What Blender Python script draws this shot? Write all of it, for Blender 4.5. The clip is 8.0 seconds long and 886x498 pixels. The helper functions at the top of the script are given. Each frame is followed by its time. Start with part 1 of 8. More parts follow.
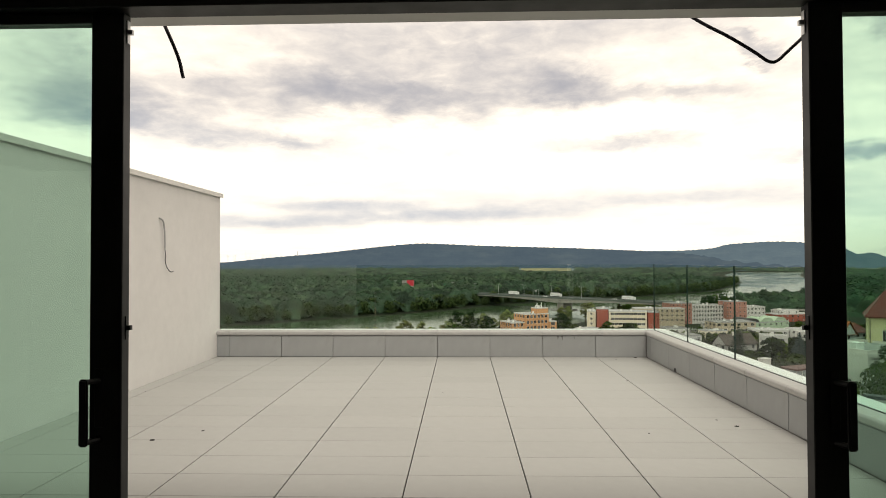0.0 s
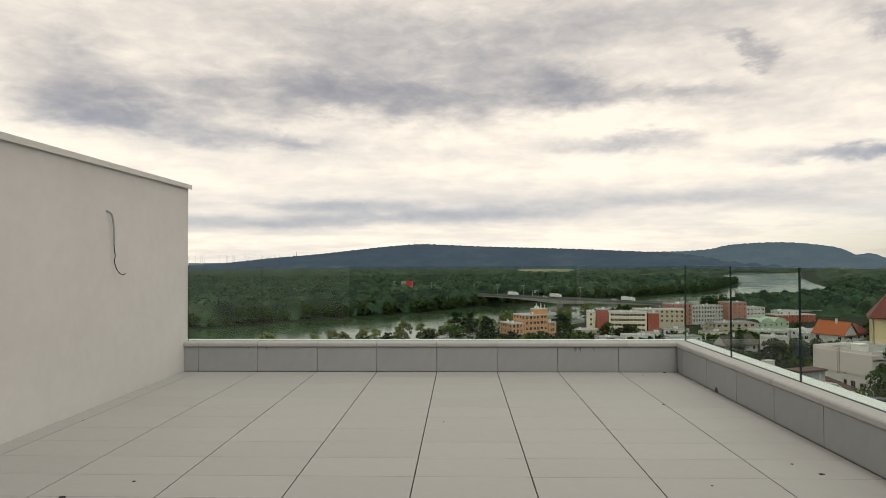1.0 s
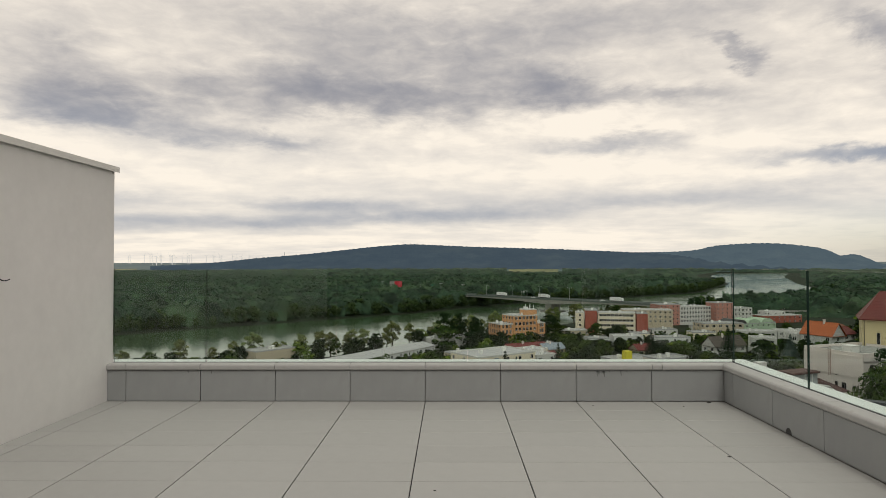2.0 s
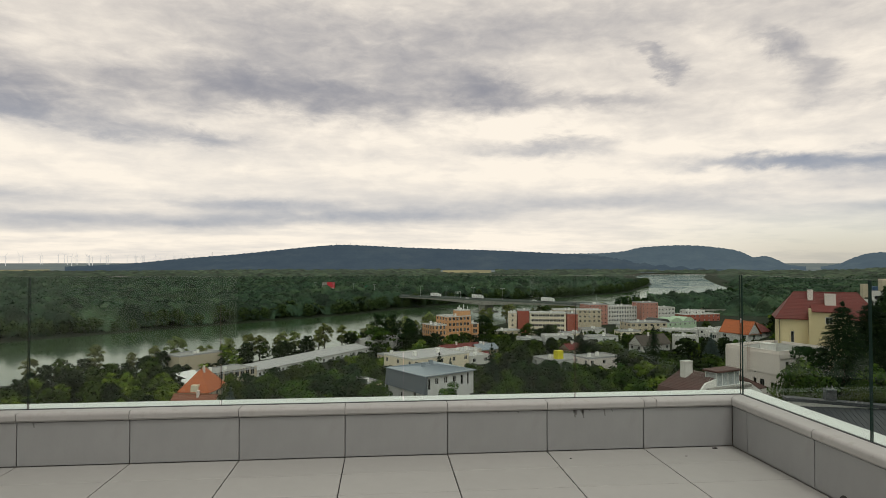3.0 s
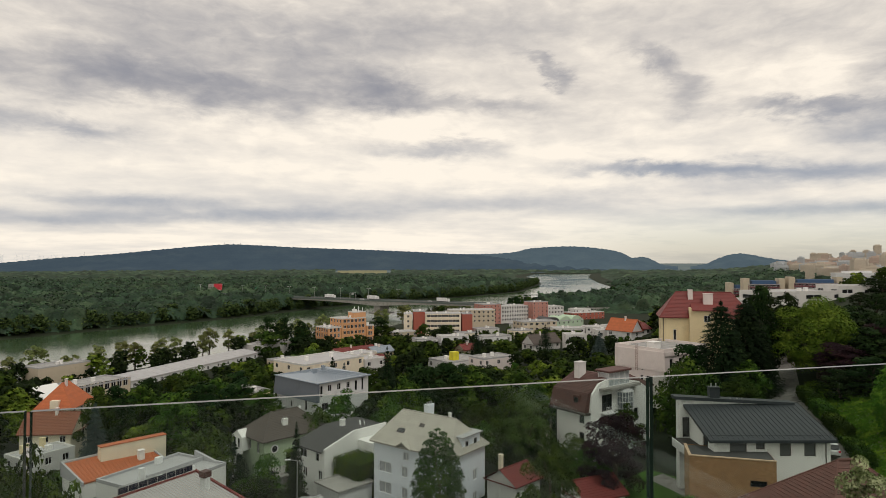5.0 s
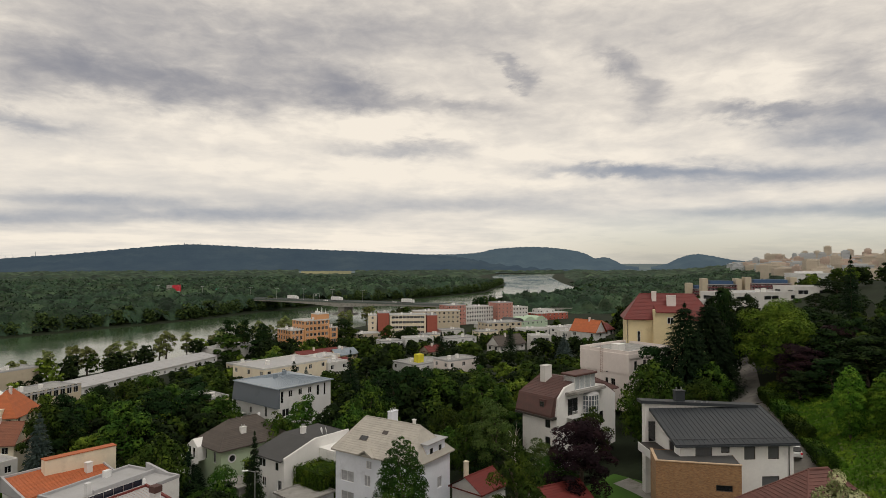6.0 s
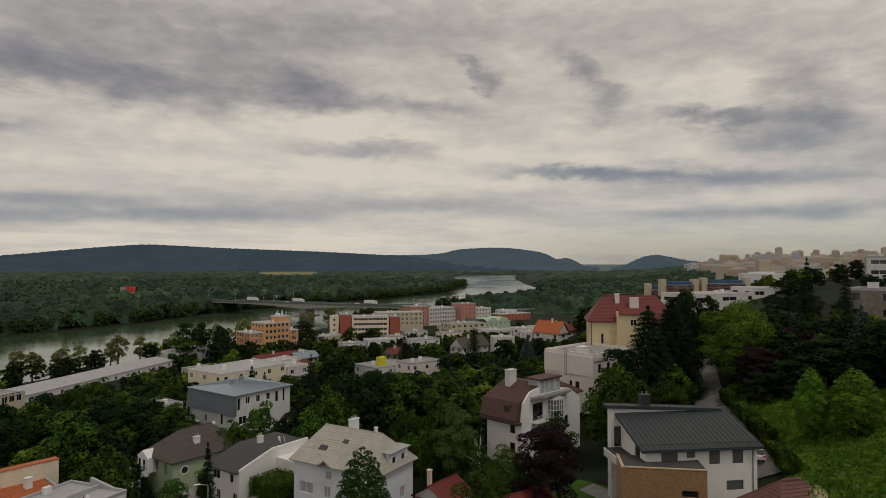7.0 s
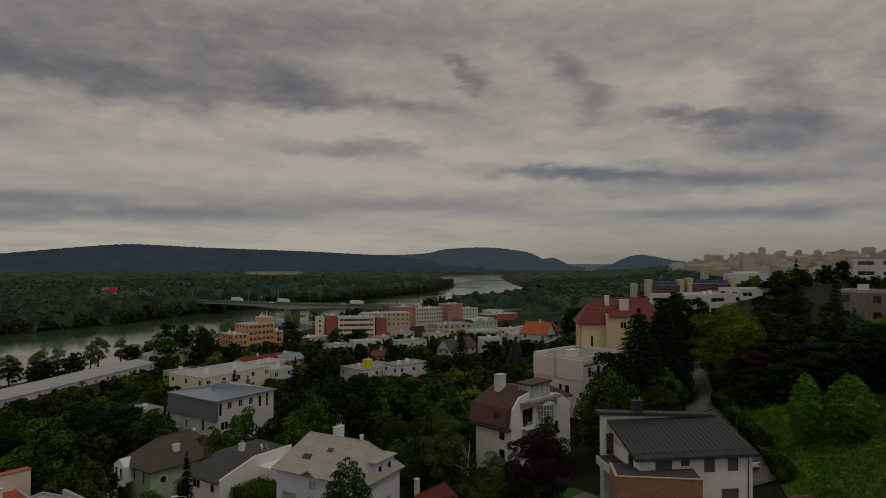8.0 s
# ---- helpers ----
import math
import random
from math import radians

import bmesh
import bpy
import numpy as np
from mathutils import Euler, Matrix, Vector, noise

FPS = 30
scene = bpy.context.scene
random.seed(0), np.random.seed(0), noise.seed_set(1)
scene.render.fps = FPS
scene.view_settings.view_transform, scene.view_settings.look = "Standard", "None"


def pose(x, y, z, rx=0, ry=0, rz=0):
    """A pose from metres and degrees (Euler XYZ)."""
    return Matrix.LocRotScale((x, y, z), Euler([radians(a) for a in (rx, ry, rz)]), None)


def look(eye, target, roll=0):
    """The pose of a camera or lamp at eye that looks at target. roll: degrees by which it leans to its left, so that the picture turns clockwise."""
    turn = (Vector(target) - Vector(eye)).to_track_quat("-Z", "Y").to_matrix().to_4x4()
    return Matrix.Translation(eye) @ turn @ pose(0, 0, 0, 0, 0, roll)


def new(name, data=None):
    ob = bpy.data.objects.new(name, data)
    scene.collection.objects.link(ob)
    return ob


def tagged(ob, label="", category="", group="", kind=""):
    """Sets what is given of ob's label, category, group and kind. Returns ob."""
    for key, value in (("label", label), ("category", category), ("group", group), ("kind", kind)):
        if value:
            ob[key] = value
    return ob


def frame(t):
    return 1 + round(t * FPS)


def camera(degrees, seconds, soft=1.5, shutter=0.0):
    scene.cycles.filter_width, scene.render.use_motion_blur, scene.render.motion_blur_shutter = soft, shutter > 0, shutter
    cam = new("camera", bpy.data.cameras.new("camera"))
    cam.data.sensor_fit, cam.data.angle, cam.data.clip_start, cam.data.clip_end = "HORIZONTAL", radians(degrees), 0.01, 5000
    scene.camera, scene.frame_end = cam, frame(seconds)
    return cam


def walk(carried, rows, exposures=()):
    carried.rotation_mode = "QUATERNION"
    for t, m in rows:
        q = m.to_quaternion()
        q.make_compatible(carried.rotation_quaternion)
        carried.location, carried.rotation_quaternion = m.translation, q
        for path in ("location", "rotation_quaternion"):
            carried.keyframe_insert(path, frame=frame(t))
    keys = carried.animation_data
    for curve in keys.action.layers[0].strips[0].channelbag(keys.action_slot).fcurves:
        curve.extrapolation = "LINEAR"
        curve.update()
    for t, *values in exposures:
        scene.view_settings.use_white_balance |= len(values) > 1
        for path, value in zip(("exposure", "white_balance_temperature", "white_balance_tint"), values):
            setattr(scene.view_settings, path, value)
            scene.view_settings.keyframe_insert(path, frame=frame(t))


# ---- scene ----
cam = camera(71.3, 8.0, soft=0.8)
PATH = [
    (0, (0.421, -10.619, 1.656), (0.361, -8.62, 1.693), -0.2),
    (0.3, (0.401, -10.273, 1.654), (0.341, -8.274, 1.692), -0.2),
    (0.5, (0.387, -10.0, 1.656), (0.329, -8.002, 1.694), -0.3),
    (1, (0.363, -9.257, 1.656), (0.306, -7.259, 1.695), -0.2),
    (2.3, (0.281, -6.832, 1.69), (0.303, -4.833, 1.73), -0.0),
    (2.5, (0.28, -6.451, 1.7), (0.351, -4.453, 1.742), -0.1),
    (3, (0.33, -5.478, 1.704), (0.522, -3.488, 1.746), -0.0),
    (3.5, (0.439, -4.495, 1.716), (0.73, -2.516, 1.758), 0.0),
    (4, (0.616, -3.458, 1.769), (0.993, -1.494, 1.812), -0.0),
    (4.5, (0.807, -2.442, 1.805), (1.264, -0.495, 1.848), -0.0),
    (6, (1.684, 0.504, 2.25), (2.315, 2.401, 2.294), -0.0),
    (6.5, (2.06, 1.557, 2.396), (2.748, 3.434, 2.441), 0.0),
    (7, (2.411, 2.672, 2.556), (3.154, 4.528, 2.602), -0.0),
    (7.5, (2.724, 3.774, 2.736), (3.494, 5.62, 2.782), 0.0),
    (8, (3.139, 4.944, 2.945), (3.922, 6.783, 2.99), 0.0),
]
walk(cam, [(t, look(eye, target, roll)) for t, eye, target, roll in PATH],
     exposures=[(0, .62, 6850, 9), (.3, .54, 6800, 9), (.5, .38, 6700, 9), (.8, .21, 6600, 9), (1.0, .13, 6550, 9), (2.5, .0, 6500, 9), (3.2, .02, 6500, 9), (4.5, .07, 6500, 9), (5.4, -.01, 6500, 9),
                (6.0, -.1, 6500, 9), (6.5, -.36, 6500, 9), (7.0, -.6, 6500, 9), (7.5, -.95, 6500, 9), (8, -1.35, 6500, 9)])

# ---- world and light ----
world = bpy.data.worlds.new("sky")
scene.world = world
world.use_nodes = True
WT = world.node_tree
WT.nodes.clear()


def wn(kind, **values):
    n = WT.nodes.new(kind)
    for k, v in values.items():
        n.inputs[int(k[1:])].default_value = v
    return n


def wmath(op, a, b=None, clamp=False):
    n = WT.nodes.new("ShaderNodeMath")
    n.operation, n.use_clamp = op, clamp
    for i, v in enumerate((a, b)):
        if v is None:
            continue
        if isinstance(v, (int, float)):
            n.inputs[i].default_value = v
        else:
            WT.links.new(v, n.inputs[i])
    return n.outputs[0]


def wmix(fac, a, b):
    n = WT.nodes.new("ShaderNodeMix")
    n.data_type = "RGBA"
    for i, v in ((0, fac), (6, a), (7, b)):
        if isinstance(v, (int, float)):
            n.inputs[i].default_value = v
        elif isinstance(v, tuple):
            n.inputs[i].default_value = (*v, 1)
        else:
            WT.links.new(v, n.inputs[i])
    return n.outputs[2]


def wnoise(vec, scale, detail, rough, dist=0.0):
    n = WT.nodes.new("ShaderNodeTexNoise")
    n.inputs["Scale"].default_value = scale
    n.inputs["Detail"].default_value = detail
    n.inputs["Roughness"].default_value = rough
    n.inputs["Distortion"].default_value = dist
    WT.links.new(vec, n.inputs["Vector"])
    return n.outputs["Fac"]


def wstep(v, lo, hi):
    n = WT.nodes.new("ShaderNodeMapRange")
    n.interpolation_type = "SMOOTHSTEP"
    n.inputs[1].default_value, n.inputs[2].default_value = lo, hi
    WT.links.new(v, n.inputs[0])
    return n.outputs[0]


def wcombine(a, b, c=0.0):
    n = WT.nodes.new("ShaderNodeCombineXYZ")
    for i, v in enumerate((a, b, c)):
        if isinstance(v, (int, float)):
            n.inputs[i].default_value = v
        else:
            WT.links.new(v, n.inputs[i])
    return n.outputs[0]


coord = WT.nodes.new("ShaderNodeTexCoord")
split = WT.nodes.new("ShaderNodeSeparateXYZ")
WT.links.new(coord.outputs["Generated"], split.inputs[0])
DX, DY, DZ = split.outputs
azim = wmath("MULTIPLY", wmath("ARCTAN2", DX, DY), 57.2958)
elev = wmath("MULTIPLY", wmath("ARCSINE", DZ), 57.2958)
height = wmath("ADD", wmath("MAXIMUM", DZ, 0.0), 0.10)
sheet = wcombine(wmath("DIVIDE", DX, height), wmath("DIVIDE", DY, height))
stretched = wcombine(wmath("MULTIPLY", wmath("DIVIDE", DX, height), 0.6), wmath("MULTIPLY", wmath("DIVIDE", DY, height), 1.0), 3.1)
broad = wnoise(stretched, 0.9, 4.0, 0.5, 0.2)
fine = wnoise(sheet, 2.6, 5.0, 0.55, 0.15)
streak = wnoise(wcombine(wmath("MULTIPLY", azim, 0.055), wmath("MULTIPLY", elev, 0.26)), 1.0, 6.0, 0.52, 0.15)
warp = wnoise(wcombine(wmath("MULTIPLY", azim, 0.13), wmath("MULTIPLY", elev, 0.30)), 1.0, 6.0, 0.62, 0.4)
warp = wmath("SUBTRACT", warp, 0.5)
curl = wnoise(wcombine(wmath("MULTIPLY", azim, 0.34), wmath("MULTIPLY", elev, 0.95), 7.0), 1.0, 7.0, 0.62, 0.5)
curl = wmath("SUBTRACT", curl, 0.5)
waz = wmath("ADD", azim, wmath("MULTIPLY", warp, 7.0))
near_top = wstep(elev, 3.0, 14.0)
wel = wmath("ADD", elev, wmath("ADD", wmath("MULTIPLY", warp, wmath("ADD", 0.7, wmath("MULTIPLY", near_top, 2.0))), wmath("MULTIPLY", curl, wmath("ADD", 0.6, wmath("MULTIPLY", near_top, 1.5)))))
# the larger cloud banks of that day: compass degrees from straight ahead, height over the horizon, half widths, tilt, weight
BANKS = [(-8.6, 15.2, 6.3, 1.4, -.10, 1.0), (-14.2, 15.4, 3.4, 1.0, -.15, .6), (-16, 13.5, 2.1, .8, 0, .4), (9.8, 15.3, 3.8, 1.15, -.05, 1.0), (.4, 14.7, 6.2, 1.2, -.05, .6), (18.7, 14.3, 6.8, .6, -.05, .5),
         (4.7, 16.7, 5.9, 1.65, 0, .35), (-15.2, 10.7, 3.3, .5, -.05, .6), (-3.9, 18.4, 11.7, 1.1, 0, .4), (11.4, 20.3, 10.3, 1.4, 0, .25), (24.8, 17.3, 2.6, .42, -.5, .6), (26.8, 16.3, .9, .6, 0, .28),
         (33.9, 17.7, 1.5, .9, -.6, .4), (35.8, 15.5, 2.1, 1.0, -.7, .42), (37, 13.5, 1.9, .85, 0, .25), (15, 10.4, 5.7, .5, 0, .5), (38.4, 7.8, 8.8, .44, -.05, 1.0), (33.6, 8.2, 4.9, .35, 0, .5),
         (48.7, 7.1, 7.8, .6, 0, .55), (45.5, 12.2, 4.6, .45, -.06, .9), (49.1, 11.3, 3.5, .7, 0, .5), (51.8, 14.4, 2.9, 1.8, 0, .5), (53.2, 11.1, 2.5, 1.4, 0, .6), (49.9, 9.9, 3.4, .5, 0, .4),
         (47.8, 4.3, 8, .36, 0, .6), (53.1, 3.8, 2.1, .34, 0, .5), (-11.8, 5.1, 6.3, .36, 0, .55), (.4, 4.2, 8.5, .55, 0, .6), (-9.8, 4, 8.2, .46, 0, .35), (17.1, 5.2, 11.5, .47, 0, .35),
         (-15.2, 3.4, 4.4, .4, 0, .4), (29.6, 6.2, 16, .5, 0, .22), (-5.7, 20.6, 13, 1.25, 0, .35), (24.5, 21.3, 10.4, 1.4, 0, .2), (43.8, 18.6, 8.6, 1.7, 0, .2),
         (-31.6, 13.1, 4.4, 1.2, -.1, .95), (-27.4, 11.7, 6, .85, -.05, .6), (-21.9, 10.7, 3.9, .5, 0, .4), (-33, 16.3, 3.2, 1.15, 0, .4), (-28, 3.4, 10.2, .5, 0, .5), (-30.8, 5.2, 5.9, .4, 0, .35),
         (-22, 14.5, 5, 1.3, 0, .6), (63, 9, 8, 2, 0, .5), (62, 15, 6, 2, 0, .5)]
banks = None
for a0, e0, sa, se, tilt, weight in BANKS:
    u = wmath("SUBTRACT", waz, float(a0))
    p = wmath("POWER", wmath("DIVIDE", u, float(sa)), 2.0)
    q = wmath("POWER", wmath("DIVIDE", wmath("SUBTRACT", wmath("SUBTRACT", wel, float(e0)), wmath("MULTIPLY", u, float(tilt))), se * 1.35), 2.0)
    g = wmath("MULTIPLY", wmath("EXPONENT", wmath("MULTIPLY", wmath("ADD", p, q), -1.0)), weight * 1.25)
    banks = g if banks is None else wmath("ADD", banks, g)
layer = WT.nodes.new("ShaderNodeValToRGB")
WT.links.new(wmath("DIVIDE", elev, 25.0), layer.inputs[0])
for k, (pos, v) in enumerate(((0.0, .10), (.06, .06), (.12, .10), (.18, .24), (.25, .15), (.34, .08), (.47, .06), (.60, .18), (.80, .25), (.92, .26), (1.0, .36))):
    el_ = layer.color_ramp.elements[k] if k < 2 else layer.color_ramp.elements.new(pos)
    el_.position, el_.color = pos, (v, v, v, 1)
grey = wmath("ADD", layer.outputs[0], wmath("MULTIPLY", wmath("SUBTRACT", wstep(broad, 0.3, 0.7), 0.5), 0.26))
grey = wmath("ADD", grey, wmath("MULTIPLY", wmath("SUBTRACT", fine, 0.5), 0.50))
grey = wmath("ADD", grey, wmath("MULTIPLY", wmath("SUBTRACT", streak, 0.5), 0.55))
puff = wnoise(wcombine(wmath("MULTIPLY", azim, 0.30), wmath("MULTIPLY", elev, 0.75), 2.0), 1.0, 8.0, 0.60, 0.3)
grey = wmath("ADD", grey, wmath("MULTIPLY", wmath("SUBTRACT", puff, 0.5), wmath("ADD", 0.25, wmath("MULTIPLY", near_top, 0.45))))
grey = wmath("ADD", grey, wmath("MULTIPLY", banks, wmath("ADD", 0.35, wmath("MULTIPLY", puff, 1.5))))
grey = wmath("SUBTRACT", 1.0, wmath("EXPONENT", wmath("MULTIPLY", wmath("MAXIMUM", grey, 0.0), -1.15)), clamp=True)
low = wstep(elev, 6.0, 1.0)
cloud = wmix(grey, (1.01, 0.912, 0.788), wmix(wstep(elev, 6.0, 15.0), (0.24, 0.285, 0.375), (0.245, 0.25, 0.295)))
sky = WT.nodes.new("ShaderNodeTexSky")
sky.sky_type, sky.sun_disc = "NISHITA", False
sky.sun_elevation, sky.sun_rotation = radians(62), radians(165)
skytint = WT.nodes.new("ShaderNodeVectorMath")
skytint.operation = "SCALE"
skytint.inputs[3].default_value = 0.10
WT.links.new(sky.outputs[0], skytint.inputs[0])
# a paler strip of half-open sky over the far horizon
gap = wmath("MULTIPLY", low, wmath("MULTIPLY", wstep(azim, 16.0, 40.0), 0.55))
cover = wmath("SUBTRACT", 0.96, gap)
final = wmix(cover, skytint.outputs[0], cloud)
bg = WT.nodes.new("ShaderNodeBackground")
bg.inputs[1].default_value = 1.0
WT.links.new(final, bg.inputs[0])
out = WT.nodes.new("ShaderNodeOutputWorld")
WT.links.new(bg.outputs[0], out.inputs[0])

sun_data = bpy.data.lights.new("sun", "SUN")
sun_data.energy, sun_data.angle, sun_data.color = 0.95, radians(12), (1.0, 0.95, 0.88)
sun = new("sun", sun_data)
sun.matrix_world = look((0, 0, 0), (-0.12, 0.44, -0.88))

# ---- materials ----
def material(name, color, rough=0.7, metal=0.0, vary=0.15, scale=1.0, bump=0.0, bump_scale=None, each=0.0, second=None, second_amount=0.0,
             second_scale=None, spec=0.5, island=False, stretch=(1, 1, 1), detail=5.0):
    """A procedural surface: base colour, broad stains and fine grain, relief, and a shade of its own per piece."""
    m = bpy.data.materials.new(name)
    m.use_nodes = True
    nt = m.node_tree
    b = nt.nodes["Principled BSDF"]
    b.inputs["Roughness"].default_value, b.inputs["Metallic"].default_value = rough, metal
    b.inputs["Specular IOR Level"].default_value = spec
    tc = nt.nodes.new("ShaderNodeTexCoord")
    mp = nt.nodes.new("ShaderNodeMapping")
    mp.inputs["Scale"].default_value = stretch
    nt.links.new(tc.outputs["Object"], mp.inputs[0])

    def noise_node(s, d=detail, r=0.6):
        n = nt.nodes.new("ShaderNodeTexNoise")
        n.inputs["Scale"].default_value, n.inputs["Detail"].default_value, n.inputs["Roughness"].default_value = s, d, r
        nt.links.new(mp.outputs[0], n.inputs["Vector"])
        return n

    def remap(sock, lo, hi, a, c):
        r = nt.nodes.new("ShaderNodeMapRange")
        r.inputs[1].default_value, r.inputs[2].default_value, r.inputs[3].default_value, r.inputs[4].default_value = lo, hi, a, c
        nt.links.new(sock, r.inputs[0])
        return r.outputs[0]

    broad_n, grain = noise_node(scale), noise_node(scale * 9.0)
    value = nt.nodes.new("ShaderNodeMath")
    value.operation = "MULTIPLY"
    nt.links.new(remap(broad_n.outputs["Fac"], .3, .7, 1 - vary, 1 + vary), value.inputs[0])
    nt.links.new(remap(grain.outputs["Fac"], .3, .7, 1 - vary * .5, 1 + vary * .5), value.inputs[1])
    shade = value.outputs[0]
    if each:
        src = nt.nodes.new("ShaderNodeNewGeometry").outputs["Random Per Island"] if island else nt.nodes.new("ShaderNodeObjectInfo").outputs["Random"]
        v2 = nt.nodes.new("ShaderNodeMath")
        v2.operation = "MULTIPLY"
        nt.links.new(shade, v2.inputs[0])
        nt.links.new(remap(src, 0, 1, 1 - each, 1 + each), v2.inputs[1])
        shade = v2.outputs[0]
    base = nt.nodes.new("ShaderNodeRGB")
    base.outputs[0].default_value = (*color, 1)
    col = base.outputs[0]
    if second:
        mx = nt.nodes.new("ShaderNodeMix")
        mx.data_type = "RGBA"
        sn = noise_node(second_scale or scale * 2.3)
        nt.links.new(remap(sn.outputs["Fac"], .62 - .3 * second_amount, .75 - .3 * second_amount, 0, 1), mx.inputs[0])
        mx.inputs[7].default_value = (*second, 1)
        nt.links.new(col, mx.inputs[6])
        col = mx.outputs[2]
    sc = nt.nodes.new("ShaderNodeVectorMath")
    sc.operation = "SCALE"
    nt.links.new(col, sc.inputs[0])
    nt.links.new(shade, sc.inputs[3])
    nt.links.new(sc.outputs[0], b.inputs["Base Color"])
    if rough < 0.95 and metal < 0.5:
        nt.links.new(remap(broad_n.outputs["Fac"], .3, .7, max(rough - .08, .02), min(rough + .08, 1)), b.inputs["Roughness"])
    if bump:
        bn = nt.nodes.new("ShaderNodeBump")
        bn.inputs["Strength"].default_value = bump
        bn.inputs["Distance"].default_value = 0.02
        nt.links.new(noise_node(bump_scale or scale * 14).outputs["Fac"], bn.inputs["Height"])
        nt.links.new(bn.outputs[0], b.inputs["Normal"])
    return m


def leaf_material(name, dark, light, each=0.45, spread=(0.8, 1.25)):
    m = material(name, dark, rough=0.75, vary=0.22, scale=0.35, second=light, second_amount=0.45, second_scale=0.55, each=0.0, spec=0.06)
    nt = m.node_tree
    b = nt.nodes["Principled BSDF"]
    link = b.inputs["Base Color"].links[0]
    src = link.from_socket
    geo = nt.nodes.new("ShaderNodeNewGeometry")
    info = nt.nodes.new("ShaderNodeObjectInfo")
    r = nt.nodes.new("ShaderNodeMapRange")
    r.inputs[3].default_value, r.inputs[4].default_value = spread
    nt.links.new(geo.outputs["Random Per Island"], r.inputs[0])
    r2 = nt.nodes.new("ShaderNodeMapRange")
    r2.inputs[3].default_value, r2.inputs[4].default_value = 1 - each, 1 + each
    nt.links.new(info.outputs["Random"], r2.inputs[0])
    mu = nt.nodes.new("ShaderNodeMath")
    mu.operation = "MULTIPLY"
    nt.links.new(r.outputs[0], mu.inputs[0])
    nt.links.new(r2.outputs[0], mu.inputs[1])
    hs = nt.nodes.new("ShaderNodeHueSaturation")
    r3 = nt.nodes.new("ShaderNodeMapRange")
    r3.inputs[3].default_value, r3.inputs[4].default_value = 0.488, 0.530
    nt.links.new(info.outputs["Random"], r3.inputs[0])
    nt.links.new(r3.outputs[0], hs.inputs["Hue"])
    nt.links.new(mu.outputs[0], hs.inputs["Value"])
    nt.links.new(src, hs.inputs["Color"])
    nt.links.new(hs.outputs[0], b.inputs["Base Color"])
    b.inputs["Transmission Weight"].default_value = 0.0
    b.inputs["Subsurface Weight"].default_value = 0.0
    return m


def glass_material(name, tint, ior=1.5, rough=0.0):
    m = bpy.data.materials.new(name)
    m.use_nodes = True
    nt = m.node_tree
    nt.nodes.clear()
    clear_s = nt.nodes.new("ShaderNodeBsdfTransparent")
    clear_s.inputs[0].default_value = (*tint, 1)
    gloss = nt.nodes.new("ShaderNodeBsdfGlossy")
    gloss.inputs["Roughness"].default_value = rough
    lw = nt.nodes.new("ShaderNodeLayerWeight")
    lw.inputs[0].default_value = 0.5
    pw = nt.nodes.new("ShaderNodeMath")
    pw.operation = "POWER"
    pw.inputs[1].default_value = 5.0
    nt.links.new(lw.outputs["Facing"], pw.inputs[0])
    fr = nt.nodes.new("ShaderNodeMath")
    fr.operation = "MULTIPLY_ADD"
    fr.inputs[1].default_value = 1 - ((ior - 1) / (ior + 1)) ** 2
    fr.inputs[2].default_value = ((ior - 1) / (ior + 1)) ** 2
    nt.links.new(pw.outputs[0], fr.inputs[0])
    mx = nt.nodes.new("ShaderNodeMixShader")
    o = nt.nodes.new("ShaderNodeOutputMaterial")
    nt.links.new(fr.outputs[0], mx.inputs[0])
    nt.links.new(clear_s.outputs[0], mx.inputs[1])
    nt.links.new(gloss.outputs[0], mx.inputs[2])
    nt.links.new(mx.outputs[0], o.inputs[0])
    return m


